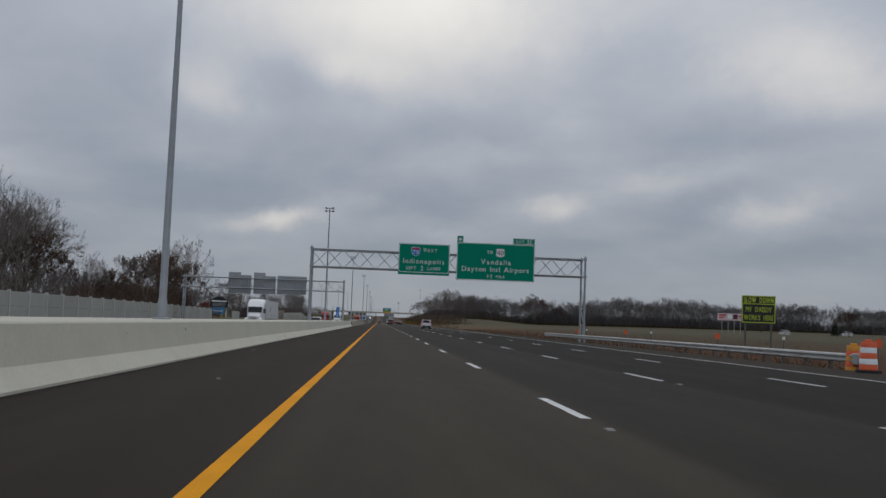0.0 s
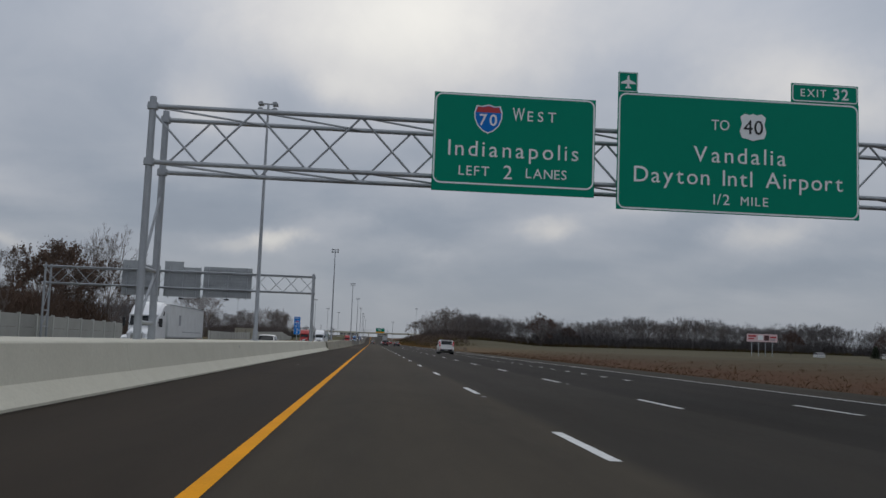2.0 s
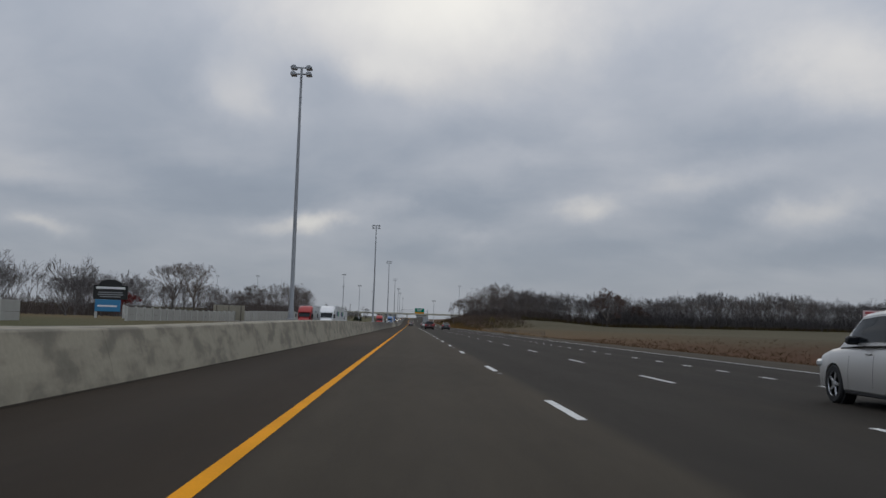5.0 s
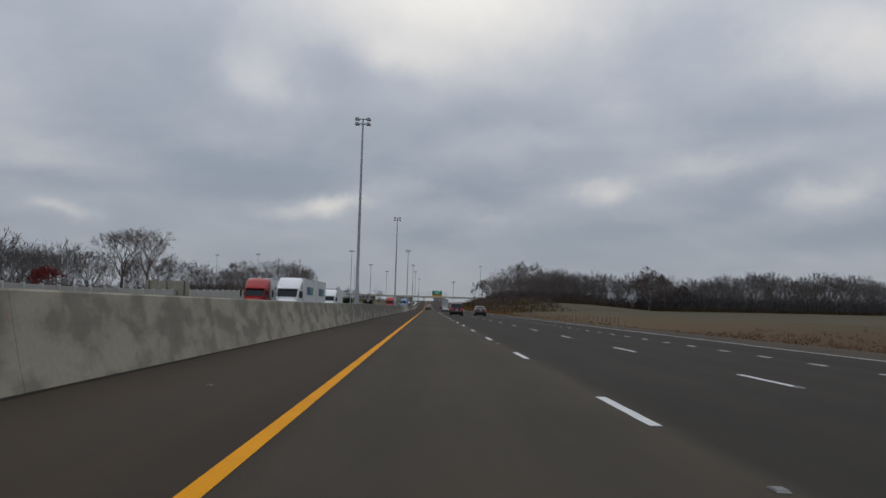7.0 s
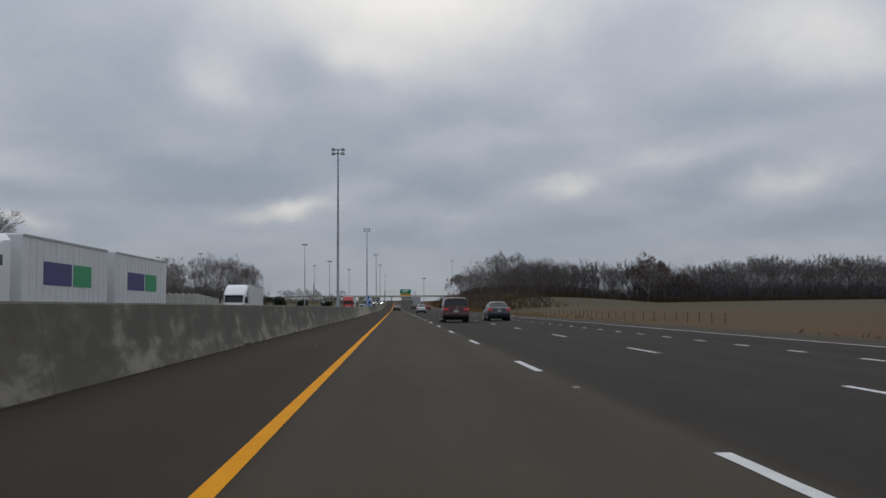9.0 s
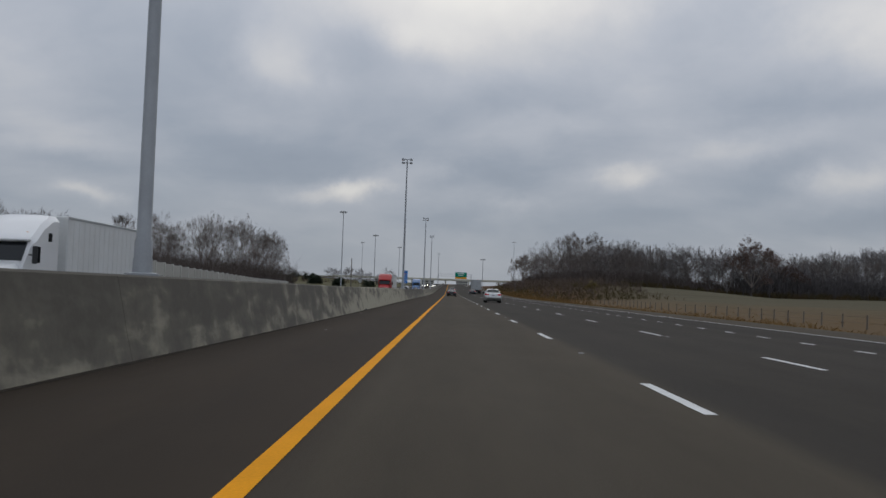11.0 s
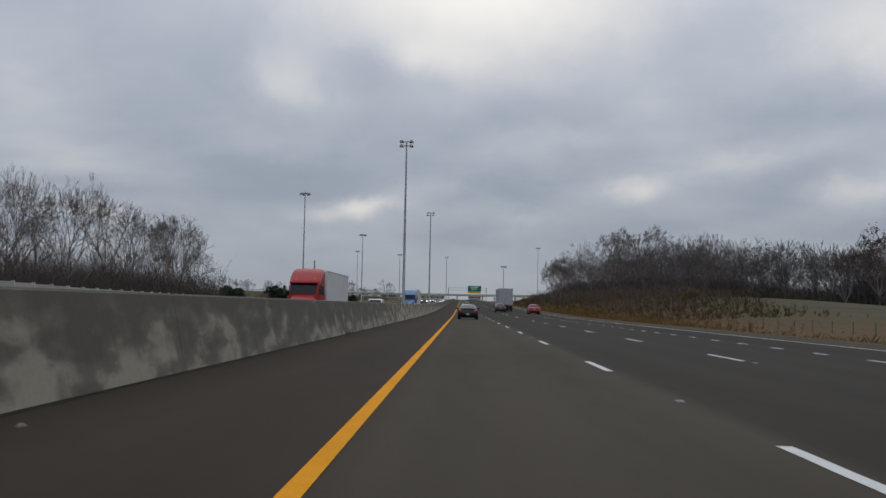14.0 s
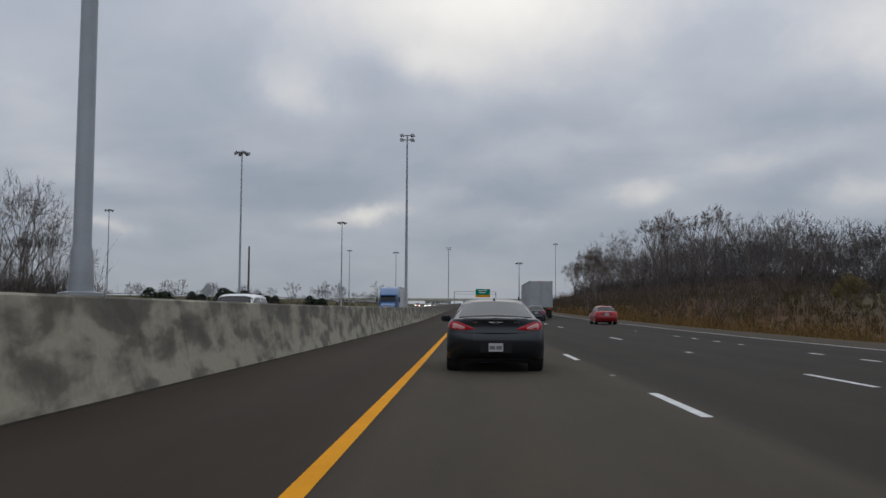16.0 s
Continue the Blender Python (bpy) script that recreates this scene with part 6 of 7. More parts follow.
coupe("glossy black two-door coupe driving in the fast lane", pose(1.56, 547.2, 0))
sedan("sedan", "silver four-door sedan with red tail lamps in the second lane", SILVER_PAINT, pose(5.76, 458.35, 0), sedan_lamps, PALE_GLASS)
box_car("pale silver boxy compact car with tall red tail lamps", pose(9.7, 171.0, 0))
suv("suv", "dark maroon sport utility vehicle in the second lane", MAROON_PAINT, pose(5.4, 356.0, 0))
sedan("sedan", "dark grey sedan with lit tail lamps in the third lane", GREY_PAINT, pose(9.1, 362.0, 0))
sedan("sedan", "red sedan in the outer lane", RED_PAINT, pose(12.0, 605.0, rise_at(607)))
sedan("sedan", "black sedan far ahead in the fast lane", BLACK_PAINT, pose(1.9, 652.0, rise_at(654)))
sedan("sedan", "dark grey sedan ahead beside a tall trailer", GREY_PAINT, pose(7.5, 620.0, rise_at(622)))
suv("suv", "white people carrier on the opposite carriageway", WHITE_PAINT, pose(-8.9, 572.5, 0.1, 0, 0, 180))
suv("suv", "pale silver people carrier on the opposite carriageway", PEARL_PAINT, pose(-9.4, 162.5, far_drop(160), 0, 0, 180))
sedan("sedan", "white sedan on the opposite carriageway", WHITE_PAINT, pose(-9.3, 352.0, far_drop(350), 0, 0, 180))


for px, py, paint, word in ((-7.6, 806, GREY_PAINT, "dark grey"), (-11.4, 818, SILVER_PAINT, "silver"), (-7.5, 834, WHITE_PAINT, "white"), (-11.2, 852, BLACK_PAINT, "black"), (-15.0, 828, RED_PAINT, "red"), (-7.4, 872, SILVER_PAINT, "silver")):
    sedan("sedan", word + " sedan with lit headlamps far along the opposite carriageway", paint, pose(px, py, rise_at(py) + 0.02, 0, 0, 180), group="oncoming cars far ahead", lit=True)


# ---- trucks ----
def trailer(ob, y0, y1, skin, x=0.0, top=4.08, bars=(), level=False):
    w = 1.28
    body = part("trailer_box", Shape().slab(x - w, x + w, y0, y1, 1.12, top, 0.05), skin, ob, "tall box trailer")
    n = round((y1 - y0) / 0.62)
    if level:
        for i in range(12):
            z = 1.36 + i * (top - 1.62) / 11
            for sgn in (-1, 1):
                part("rib", Shape().box(x + sgn * w - 0.014, x + sgn * w + 0.014, y0 + 0.12, y1 - 0.12, z - 0.03, z + 0.03), skin, body)
        n = 0
    for i in range(1, n):
        y = y0 + (y1 - y0) * i / n
        for sgn in (-1, 1):
            part("rib", Shape().box(x + sgn * w - 0.012, x + sgn * w + 0.012, y - 0.02, y + 0.02, 1.3, top - 0.18), skin, body)
    for z in (1.14, top - 0.12):
        for sgn in (-1, 1):
            part("rail", Shape().box(x + sgn * w - 0.02, x + sgn * w + 0.02, y0 + 0.02, y1 - 0.02, z, z + 0.1), ALU, body)
    part("rear_frame", Shape().slab(x - w * 0.98, x + w * 0.98, y1, y1 + 0.04, 1.15, top - 0.04, 0.02), skin, body)
    for xx in (-1.02, -0.34, 0.34, 1.02):
        part("lock_rod", Shape().tube((x + xx, y1 + 0.055, 1.2), (x + xx, y1 + 0.055, top - 0.15), 0.018, n=6), ALU, body)
    part("door_gap", Shape().box(x - 0.008, x + 0.008, y1 + 0.036, y1 + 0.044, 1.2, top - 0.1), UNDER, body, "gap between the rear doors")
    for xx in (-1.1, -0.2, 0.0, 0.2, 1.1):
        part("marker_lamp", Shape().box(x + xx - 0.06, x + xx + 0.06, y1 + 0.04, y1 + 0.06, top - 0.09, top - 0.05), TAIL_LIT, body)
    part("under_guard", Shape().slab(x - 1.1, x + 1.1, y1 - 0.1, y1 + 0.02, 0.5, 0.62, 0.02), UNDER, ob, "rear under-ride guard")
    for sgn in (-1, 1):
        part("tail_lamp", Shape().slab(x + sgn * 0.95 - 0.16, x + sgn * 0.95 + 0.16, y1 + 0.0, y1 + 0.06, 0.95, 1.08, 0.02), TAIL_LIT, ob, "red tail lamp")
        part("mud_flap", Shape().box(x + sgn * 0.9 - 0.3, x + sgn * 0.9 + 0.3, y1 - 0.75, y1 - 0.74, 0.25, 0.9), RUBBER, ob)
    part("chassis", Shape().slab(x - 0.5, x + 0.5, y0 + 0.3, y1 - 0.2, 0.75, 1.12, 0.04), UNDER, ob)
    for i, (a, b, z0, z1, mat) in enumerate(bars):
        for sgn in (-1, 1):
            part("decal_bar", Shape().box(x + sgn * (w + 0.016) - 0.006, x + sgn * (w + 0.016) + 0.006, y0 + a, y0 + b, z0, z1), mat, body, "plain decal bar")
    add_wheels(ob, w - 0.02, (y1 - 1.4, y1 - 2.7), 0.5, 0.30)


def semi(label, paint, skin, x, y, lit=False, length=15.6, doubles=False, bars=(), reefer=False, group="trucks on the opposite carriageway", z=0.0, top=4.08, yaw=0):
    """A tractor and trailer that faces -y; its front bumper stands at y."""
    ob = thing("semi_truck", label, "truck", pose(x, y, z, 0, 0, yaw), group)
    w = 1.22
    hood = [[(-0.62, 0.10, 0.75), (0.62, 0.10, 0.75), (0.66, 0.10, 1.35), (0.45, 0.10, 1.55), (-0.45, 0.10, 1.55), (-0.66, 0.10, 1.35)],
            [(-0.75, 0.30, 0.65), (0.75, 0.30, 0.65), (0.82, 0.30, 1.45), (0.55, 0.30, 1.68), (-0.55, 0.30, 1.68), (-0.82, 0.30, 1.45)],
            [(-0.95, 1.75, 0.65), (0.95, 1.75, 0.65), (1.02, 1.75, 1.65), (0.75, 1.75, 1.98), (-0.75, 1.75, 1.98), (-1.02, 1.75, 1.65)]]
    part("hood", Shape().loft(hood), paint, ob, "sloping hood", smooth=35)
    sec = lambda y, zt, k: [(-w * k, y, 0.9), (w * k, y, 0.9), (w * k, y, zt - 0.25), (w * k * 0.86, y, zt - 0.03), (w * k * 0.4, y, zt + 0.03), (-w * k * 0.4, y, zt + 0.03), (-w * k * 0.86, y, zt - 0.03), (-w * k, y, zt - 0.25)]
    cabr = [sec(1.65, 2.05, 0.86), sec(2.15, 2.92, 0.93), sec(2.5, 3.12, 0.98), sec(3.1, 3.62, 1.0), sec(3.9, 3.98, 1.0), sec(4.5, 4.02, 1.0)]
    part("cab", Shape().loft(cabr), paint, ob, "tall sleeper cab with roof fairing", smooth=35)
    part("windscreen", Shape().loft([[(-0.98, 1.68, 2.04), (0.98, 1.68, 2.04), (0.98, 1.60, 2.08), (-0.98, 1.60, 2.08)], [(-1.0, 2.13, 2.80), (1.0, 2.13, 2.80), (1.0, 2.05, 2.80), (-1.0, 2.05, 2.80)]]), GLASS, ob, "dark windscreen")
    part("sun_visor", Shape().slab(-1.1, 1.1, 1.88, 2.2, 2.84, 2.93, 0.02), paint, ob)
    for i in range(5):
        part("marker_lamp", Shape().slab(-0.72 + i * 0.36 - 0.06, -0.72 + i * 0.36 + 0.06, 2.62, 2.78, 3.16, 3.25, 0.02), AMBER, ob)
    part("grille", Shape().slab(-0.46, 0.46, 0.04, 0.16, 0.85, 1.45, 0.03), CHROME, ob)
    part("bumper", Shape().slab(-1.18, 1.18, -0.05, 0.35, 0.38, 0.72, 0.06), paint, ob)
    for sgn in (-1, 1):
        part("fender", Shape().loft([[(sgn * 0.62, yy, 0.6), (sgn * 1.2, yy, 0.55), (sgn * 1.22, yy, zz), (sgn * 0.7, yy, zz + 0.12)] for yy, zz in ((0.15, 0.95), (0.5, 1.22), (1.2, 1.28), (1.75, 1.1))]), paint, ob, smooth=40)
        part("headlamp", Shape().slab(sgn * 0.92 - 0.17, sgn * 0.92 + 0.17, 0.02, 0.22, 0.86, 1.10, 0.04), HEAD_LIT if lit else HEAD_OFF, ob)
        part("side_window", Shape().box(sgn * (w * 0.975) - 0.02, sgn * (w * 0.975) + 0.02, 2.25, 3.0, 2.0, 2.65), GLASS, ob)
        part("sleeper_window", Shape().box(sgn * w - 0.012, sgn * w + 0.012, 3.5, 3.85, 2.9, 3.25), GLASS, ob)
        mir = part("mirror", Shape().slab(sgn * 1.45 - 0.1, sgn * 1.45 + 0.1, 1.75, 1.85, 1.95, 2.65, 0.03), BLACK_TRIM, ob, "tall black mirror")
        part("mirror_arm", Shape().tube((sgn * 1.15, 1.95, 2.3), (sgn * 1.42, 1.82, 2.3), 0.03, n=6), BLACK_TRIM, mir)
        part("fuel_tank", Shape().tube((sgn * 0.95, 3.0, 0.75), (sgn * 0.95, 4.6, 0.75), 0.32, n=16), CHROME, ob, smooth=50)
    part("frame_rails", Shape().slab(-0.45, 0.45, 0.6, 7.2, 0.62, 0.9, 0.04), UNDER, ob)
    add_wheels(ob, 1.2, (1.05, 5.6, 6.9), 0.5, 0.30)
    if reefer:
        part("cooling_unit", Shape().slab(-0.95, 0.95, 4.75, 5.25, 2.3, 3.95, 0.1), SIGN_WHITE, ob, "white cooling unit on the trailer front")
        part("cooling_grille", Shape().slab(-0.75, 0.75, 4.72, 4.78, 2.5, 3.6, 0.02), BLACK_TRIM, ob)
    if doubles:
        trailer(ob, 5.4, 15.0, skin, bars=bars, top=top)
        trailer(ob, 16.2, 25.8, skin, bars=bars, top=top)
    else:
        trailer(ob, 5.3, 5.3 + length, skin, bars=bars, top=top, level=reefer)
    return ob


semi("white semi truck with a tall white box trailer", WHITE_PAINT, TRAILER, -17.0, 138.0, length=16.2, top=3.95, z=far_drop(130), bars=[(4.2, 5.0, 2.2, 3.1, LOGO_GREY), (6.0, 15.0, 1.62, 1.68, LOGO_GREY)])
semi("white semi truck pulling two trailers with navy and green decals", WHITE_PAINT, TRAILER, -12.9, 317.5, doubles=True, z=far_drop(320),
     bars=[(1.9, 4.9, 2.35, 3.2, LOGO_NAVY), (5.1, 7.3, 2.35, 3.2, LOGO_GREEN)])
semi("red semi truck with a box trailer behind the other lane", TRUCK_RED, TRAILER, -17.3, 323.5, z=far_drop(320), bars=[(2.0, 5.0, 2.9, 3.2, LOGO_GREY)])
semi("red semi truck hauling a white refrigerated trailer", TRUCK_RED, TRAILER, -11.0, 531.4, length=14.0, reefer=True, z=-0.15, top=3.95)
semi("white semi truck with a pale trailer", WHITE_PAINT, TRAILER, -16.6, 393.0, length=10.4, z=far_drop(395))
semi("blue semi truck far along the opposite carriageway", TRUCK_BLUE, TRAILER, -9.4, 650.0, z=0.45)
semi("grey box trailer on the road ahead, seen from behind", WHITE_PAINT, ALU, 9.0, 655.0, z=rise_at(645), yaw=180, group="trucks ahead")


# ---- trees and brush ----
def fork_tree(seed, height, width=0.6, base=0.22, limbs=4, levels=4, fan=0.5, twigs=8, thin=0.02, leaves=0.0, leaf_mat=None, leaf_size=0.16, trunk_r=None, lift=0.10, low=2):
    """A leafless broadleaf tree: a trunk that parts into boughs, which fork again and again into a rounded fan of twigs, and a mesh of leaves if it keeps some."""
    rr = random.Random(seed)
    trunk, crown, leaf = Shape(), Shape(), Shape()
    r0 = trunk_r or height * 0.015

    def rnd(k=1.0):
        return Vector((rr.gauss(0, k), rr.gauss(0, k), rr.gauss(0, k)))

    def sliver(p, q, w):
        side = (q - p).orthogonal().normalized()
        side.rotate(Matrix.Rotation(rr.uniform(0, 3.14), 3, q - p))
        crown.tri(p - side * w, p + side * w, q)

    def spray(p, e, length, n):
        for _ in range(n):
            d = (e + rnd(0.40) + Vector((0, 0, lift))).normalized()
            q = p + d * length * rr.uniform(0.5, 1.0)
            sliver(p, q, thin)
            f = p.lerp(q, rr.uniform(0.3, 0.7))
            sliver(f, f + (d + rnd(0.45)).normalized() * length * rr.uniform(0.3, 0.55), thin * 0.8)
            if rr.random() < leaves:
                for _ in range(3 if leaves > 0.5 else 2):
                    c = p.lerp(q, rr.uniform(0.3, 1.1)) + rnd(0.16)
                    u = rnd().normalized() * rr.uniform(0.5, 1.0) * leaf_size
                    v = u.orthogonal().normalized() * rr.uniform(0.4, 0.8) * leaf_size
                    leaf.quad(c - u, c + v, c + u, c - v)

    def bough(p, d, length, r, level):
        mid = p + d * length * 0.5 + rnd(length * 0.035)
        e = (d + rnd(0.10) + Vector((0, 0, lift))).normalized()
        q = mid + e * length * 0.5
        if level < 2:
            crown.tube(p, mid, r, r * 0.86, n=5, caps=False)
            crown.tube(mid, q, r * 0.86, r * 0.72, n=5, caps=False)
        else:
            side = rnd().cross(d).normalized()
            for a, b, ra, rb in ((p, mid, r, r * 0.85), (mid, q, r * 0.85, r * 0.7)):
                crown.quad(a - side * ra, a + side * ra, b + side * rb, b - side * rb)
        if level >= levels:
            spray(q, e, length * 1.15, twigs)
            spray(mid, e, length * 0.9, max(1, twigs // 3))
            return
        n, turn = (2 if rr.random() < 0.55 else 3), rr.uniform(0, 6.28)
        for i in range(n):
            side = e.orthogonal().normalized()
            side.rotate(Matrix.Rotation(turn + 6.283 * i / n + rr.uniform(-0.5, 0.5), 3, e))
            bough(q, (e + side * fan * rr.uniform(0.5, 1.15)).normalized(), length * rr.uniform(0.64, 0.86), max(r * (0.60 if n == 3 else 0.68), 0.014), level + 1)
        if level > 0:
            spray(mid, e, length * 0.6, 2)

    p, d = Vector((0, 0, -0.3)), Vector((rr.uniform(-0.06, 0.06), rr.uniform(-0.06, 0.06), 1)).normalized()
    stem = [p]
    for i in range(4):
        d = (d + rnd(0.035)).normalized()
        p = p + d * (height * base + 0.3) / 4
        stem.append(p)
    for i, (a, b) in enumerate(zip(stem[:-1], stem[1:])):
        trunk.tube(a, b, r0 * (1.25 - 0.09 * i), r0 * (1.16 - 0.09 * i), n=7, caps=False)
    first = height * (1 - base) * 0.30
    for i in range(limbs):
        a = i * 2.4 + rr.uniform(-0.4, 0.4)
        out = fan * (0.25 if i == 0 else rr.uniform(0.8, 1.5))
        bough(stem[-1], Vector((math.cos(a) * out, math.sin(a) * out, 1.0)).normalized(), first * rr.uniform(0.85, 1.1), r0 * rr.uniform(0.5, 0.72), 0)
    for i in range(low):
        a = rr.uniform(0, 6.28)
        bough(stem[2 + i % 2], Vector((math.cos(a) * 1.1, math.sin(a) * 1.1, 0.8)).normalized(), first * rr.uniform(0.45, 0.7), r0 * 0.3, 2)
    kz = height / max(v[2] for v in crown.v)
    reach = sorted(math.hypot(v[0], v[1]) for v in crown.v)
    kx = width * height / 2 / reach[int(len(reach) * 0.97)]
    for sh in (crown, leaf):
        sh.v = [(x * kx, y * kx, z * kz) for x, y, z in sh.v]
    trunk.v = [(x * kx if z > 0.5 else x, y * kx if z > 0.5 else y, z * kz) for x, y, z in trunk.v] if kx < 1.0 else [(x, y, z * kz) for x, y, z in trunk.v]
    return (trunk.mesh("trunk", BARK), crown.mesh("crown", TWIG), leaf.mesh("leaves", leaf_mat) if leaf.v else None)


def plant_tree(meshes, x, y, s=1.0, turn=0.0, label="bare leafless tree", group="", z=None):
    ob = thing("tree", label, "tree", Matrix.Translation((x, y, land_at(x, y) if z is None else z)) @ Matrix.Rotation(turn, 4, "Z") @ Matrix.Diagonal((s, s, s, 1)), group)
    part("trunk", meshes[0], None, ob)
    part("crown", meshes[1], None, ob)
    if meshes[2]:
        part("leaves", meshes[2], None, ob)
    return ob


TREES = [fork_tree(11 + i, 16.0, width=0.62 + 0.10 * (i % 3), base=0.14 + 0.05 * (i % 4), fan=0.56 + 0.07 * (i % 3), twigs=5, thin=0.026, lift=0.04 + 0.03 * (i % 2)) for i in range(6)]
SLIM = [fork_tree(51 + i, 15.0, width=0.40, base=0.30, fan=0.32, limbs=3, twigs=8, trunk_r=0.15, lift=0.16) for i in range(3)]
LEAFY = [fork_tree(71 + i, 17.0, width=0.60, base=0.28, leaves=0.22, leaf_mat=DRY_LEAF, fan=0.46) for i in range(2)]
OAK = fork_tree(91, 16.0, width=1.05, base=0.18, leaves=0.95, leaf_mat=OAK_LEAF, limbs=5, fan=0.62, leaf_size=0.24)
RUSTY = fork_tree(95, 12.0, width=1.0, base=0.08, leaves=0.95, leaf_mat=RUST_LEAF, limbs=5, fan=0.6, leaf_size=0.20)
CRIMSON = fork_tree(96, 7.0, width=1.1, base=0.1, leaves=0.95, leaf_mat=CRIMSON_LEAF, fan=0.6)
PAIR = [fork_tree(99 + i, 15.0, width=0.98, base=0.32, limbs=5, levels=5, fan=0.50, twigs=6, trunk_r=0.30, thin=0.016, lift=0.05, low=0) for i in range(2)]
SKYLINE = [fork_tree(41 + i, 16.0, width=0.8, base=0.06, limbs=4, levels=2, fan=0.55, twigs=4, thin=0.12, low=1) for i in range(3)]
FARAWAY = [fork_tree(31 + i, 16.0, width=0.75 + 0.12 * i, base=0.06, limbs=4, levels=3, fan=0.52, twigs=4, thin=0.06, low=2) for i in range(4)]
rt = random.Random(5)


def pick(kinds):
    return kinds[rt.randrange(len(kinds))]


# wood on the right: it borders the road from y = 735 on and its face runs off across the field
for px, py, h, kind in [(60, 769, 24.0, LEAFY), (52, 778, 22.0, TREES), (48, 848, 23.0, TREES), (43, 905, 17.0, LEAFY), (46, 872, 20.0, TREES), (72, 738, 19.0, TREES), (55, 800, 26.0, LEAFY),
                        (66, 750, 20.0, TREES), (50, 822, 22.0, TREES), (84, 744, 19.0, TREES), (96, 742, 19.5, TREES), (108, 750, 18.5, TREES)]:
    me = pick(kind)
    plant_tree(me, px, py, h / (17.0 if kind is LEAFY else 16.0), rt.uniform(0, 6.28), "tall bare tree keeping a few brown leaves" if kind is LEAFY else "tall bare leafless tree at the wood's edge")
plant_tree(OAK, 123, 741, 25.0 / 16, 0.4, "broad oak still holding dense red-brown leaves")
YELLOWING = fork_tree(97, 4.6, width=1.0, base=0.05, levels=3, leaves=0.95, leaf_mat=YELLOW_LEAF, fan=0.6)
plant_tree(YELLOWING, 43, 634, 1.0, 0.2, "low bush with yellowing leaves on the bank")
RAGGED = fork_tree(98, 14.0, width=0.62, base=0.2, leaves=0.5, leaf_mat=DRY_LEAF, fan=0.42)
plant_tree(RAGGED, 28, 745, 1.0, 1.2, "slim tree keeping ragged brown leaves at the wood's end")
plant_tree(RAGGED, 33, 770, 1.1, 3.2, "slim tree keeping ragged brown leaves at the wood's end")
plant_tree(OAK, 148, 770, 16.0 / 16, 2.4, "oak still holding dense red-brown leaves")
WOOD_EDGE = [(44, 930), (47, 850), (54, 785), (70, 738), (122, 748), (200, 808), (300, 850), (420, 870), (560, 860)]
seg = list(zip(WOOD_EDGE[:-1], WOOD_EDGE[1:]))
DEEP = []
for (x0, y0), (x1, y1) in seg:
    n = max(4, round(math.hypot(x1 - x0, y1 - y0) / (7.5 if x1 < 130 else 6.5)))
    for i in range(n):
        for row in range(4 if x1 < 130 else 3):
            t = (i + rt.random()) / n
            back = 3 + row * 12 + rt.uniform(-3, 6)
            px, py = x0 + (x1 - x0) * t, y0 + (y1 - y0) * t
            if y1 < y0:
                px += back
            else:
                py += back
            sc = (rt.uniform(0.60, 1.28) if x1 < 130 else rt.uniform(0.95, 1.45) if x1 < 250 else rt.uniform(1.2, 1.75)) + 0.06 * row
            if row < (2 if x1 < 130 else 1) and x1 < 310:
                plant_tree(pick(TREES + SLIM + TREES + TREES + LEAFY[:1]), px, py, sc, rt.uniform(0, 6.28), "bare leafless tree at the edge of a wood", "trees of the wood")
            else:
                DEEP.append((px, py, sc))


def far_trees(name, label, places, seed, kinds=FARAWAY):
    """Many bare trees too far off to tell apart, joined."""
    rr = random.Random(seed)
    vs, fs, n = [], [], 0
    for px, py, sc in places:
        me = rr.choice(kinds)
        a = rr.uniform(0, 6.28)
        c, d = math.cos(a) * sc, math.sin(a) * sc
        z = land_at(px, py)
        for m in me[:2]:
            co = np.empty(len(m.vertices) * 3)
            m.vertices.foreach_get("co", co)
            co = co.reshape(-1, 3)
            vs.append(np.stack([px + co[:, 0] * c - co[:, 1] * d, py + co[:, 0] * d + co[:, 1] * c, z + co[:, 2] * sc], 1))
            fs += [tuple(n + i for i in p.vertices) for p in m.polygons]
            n += len(m.vertices)
    me = bpy.data.meshes.new(name)
    me.from_pydata(np.concatenate(vs).tolist(), [], fs)
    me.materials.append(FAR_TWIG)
    return tagged(new(name, me), label, "woodland", kind="stuff")


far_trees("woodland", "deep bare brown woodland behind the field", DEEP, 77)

# trees on the left, behind the noise wall
LEFT = [(-47, 239, 20.5, TREES), (-49, 186, 12.5, SLIM), (-42, 177, 11, SLIM), (-46, 181, 12, SLIM), (-52, 244, 19, TREES), (-44, 232, 14, TREES),
        (-57, 548, 15, TREES), (-46, 545, 12, TREES), (-65.6, 575, 17, SLIM), (-56, 579, 17.5, TREES), (-51, 632, 16.5, TREES), (-55.8, 650, 17.5, TREES),
        (-53, 600, 18, SLIM), (-60, 590, 17, TREES), (-49, 615, 15, SLIM), (-52, 566, 16, TREES), (-62, 556, 15, TREES),
        (-50, 583, 17.5, TREES), (-55, 593, 18.5, TREES), (-51, 598, 17, TREES), (-50, 607, 16, TREES), (-53, 613, 16.5, TREES), (-50, 623, 16, SLIM), (-52, 640, 17, TREES)]
for px, py, h, kind in LEFT:
    plant_tree(pick(kind), px, py, h / 15.5, rt.uniform(0, 6.28), "bare leafless tree behind the noise wall", "trees behind the noise wall")
plant_tree(PAIR[0], -63, 442, 17.5 / 15, 0.3, "broad bare tree with a spreading crown", "pair of broad trees")
plant_tree(PAIR[1], -71, 447, 17.5 / 15, 2.3, "broad bare tree with a spreading crown")
plant_tree(CRIMSON, -72, 405, 0.95, 0.3, "low tree with crimson leaves")
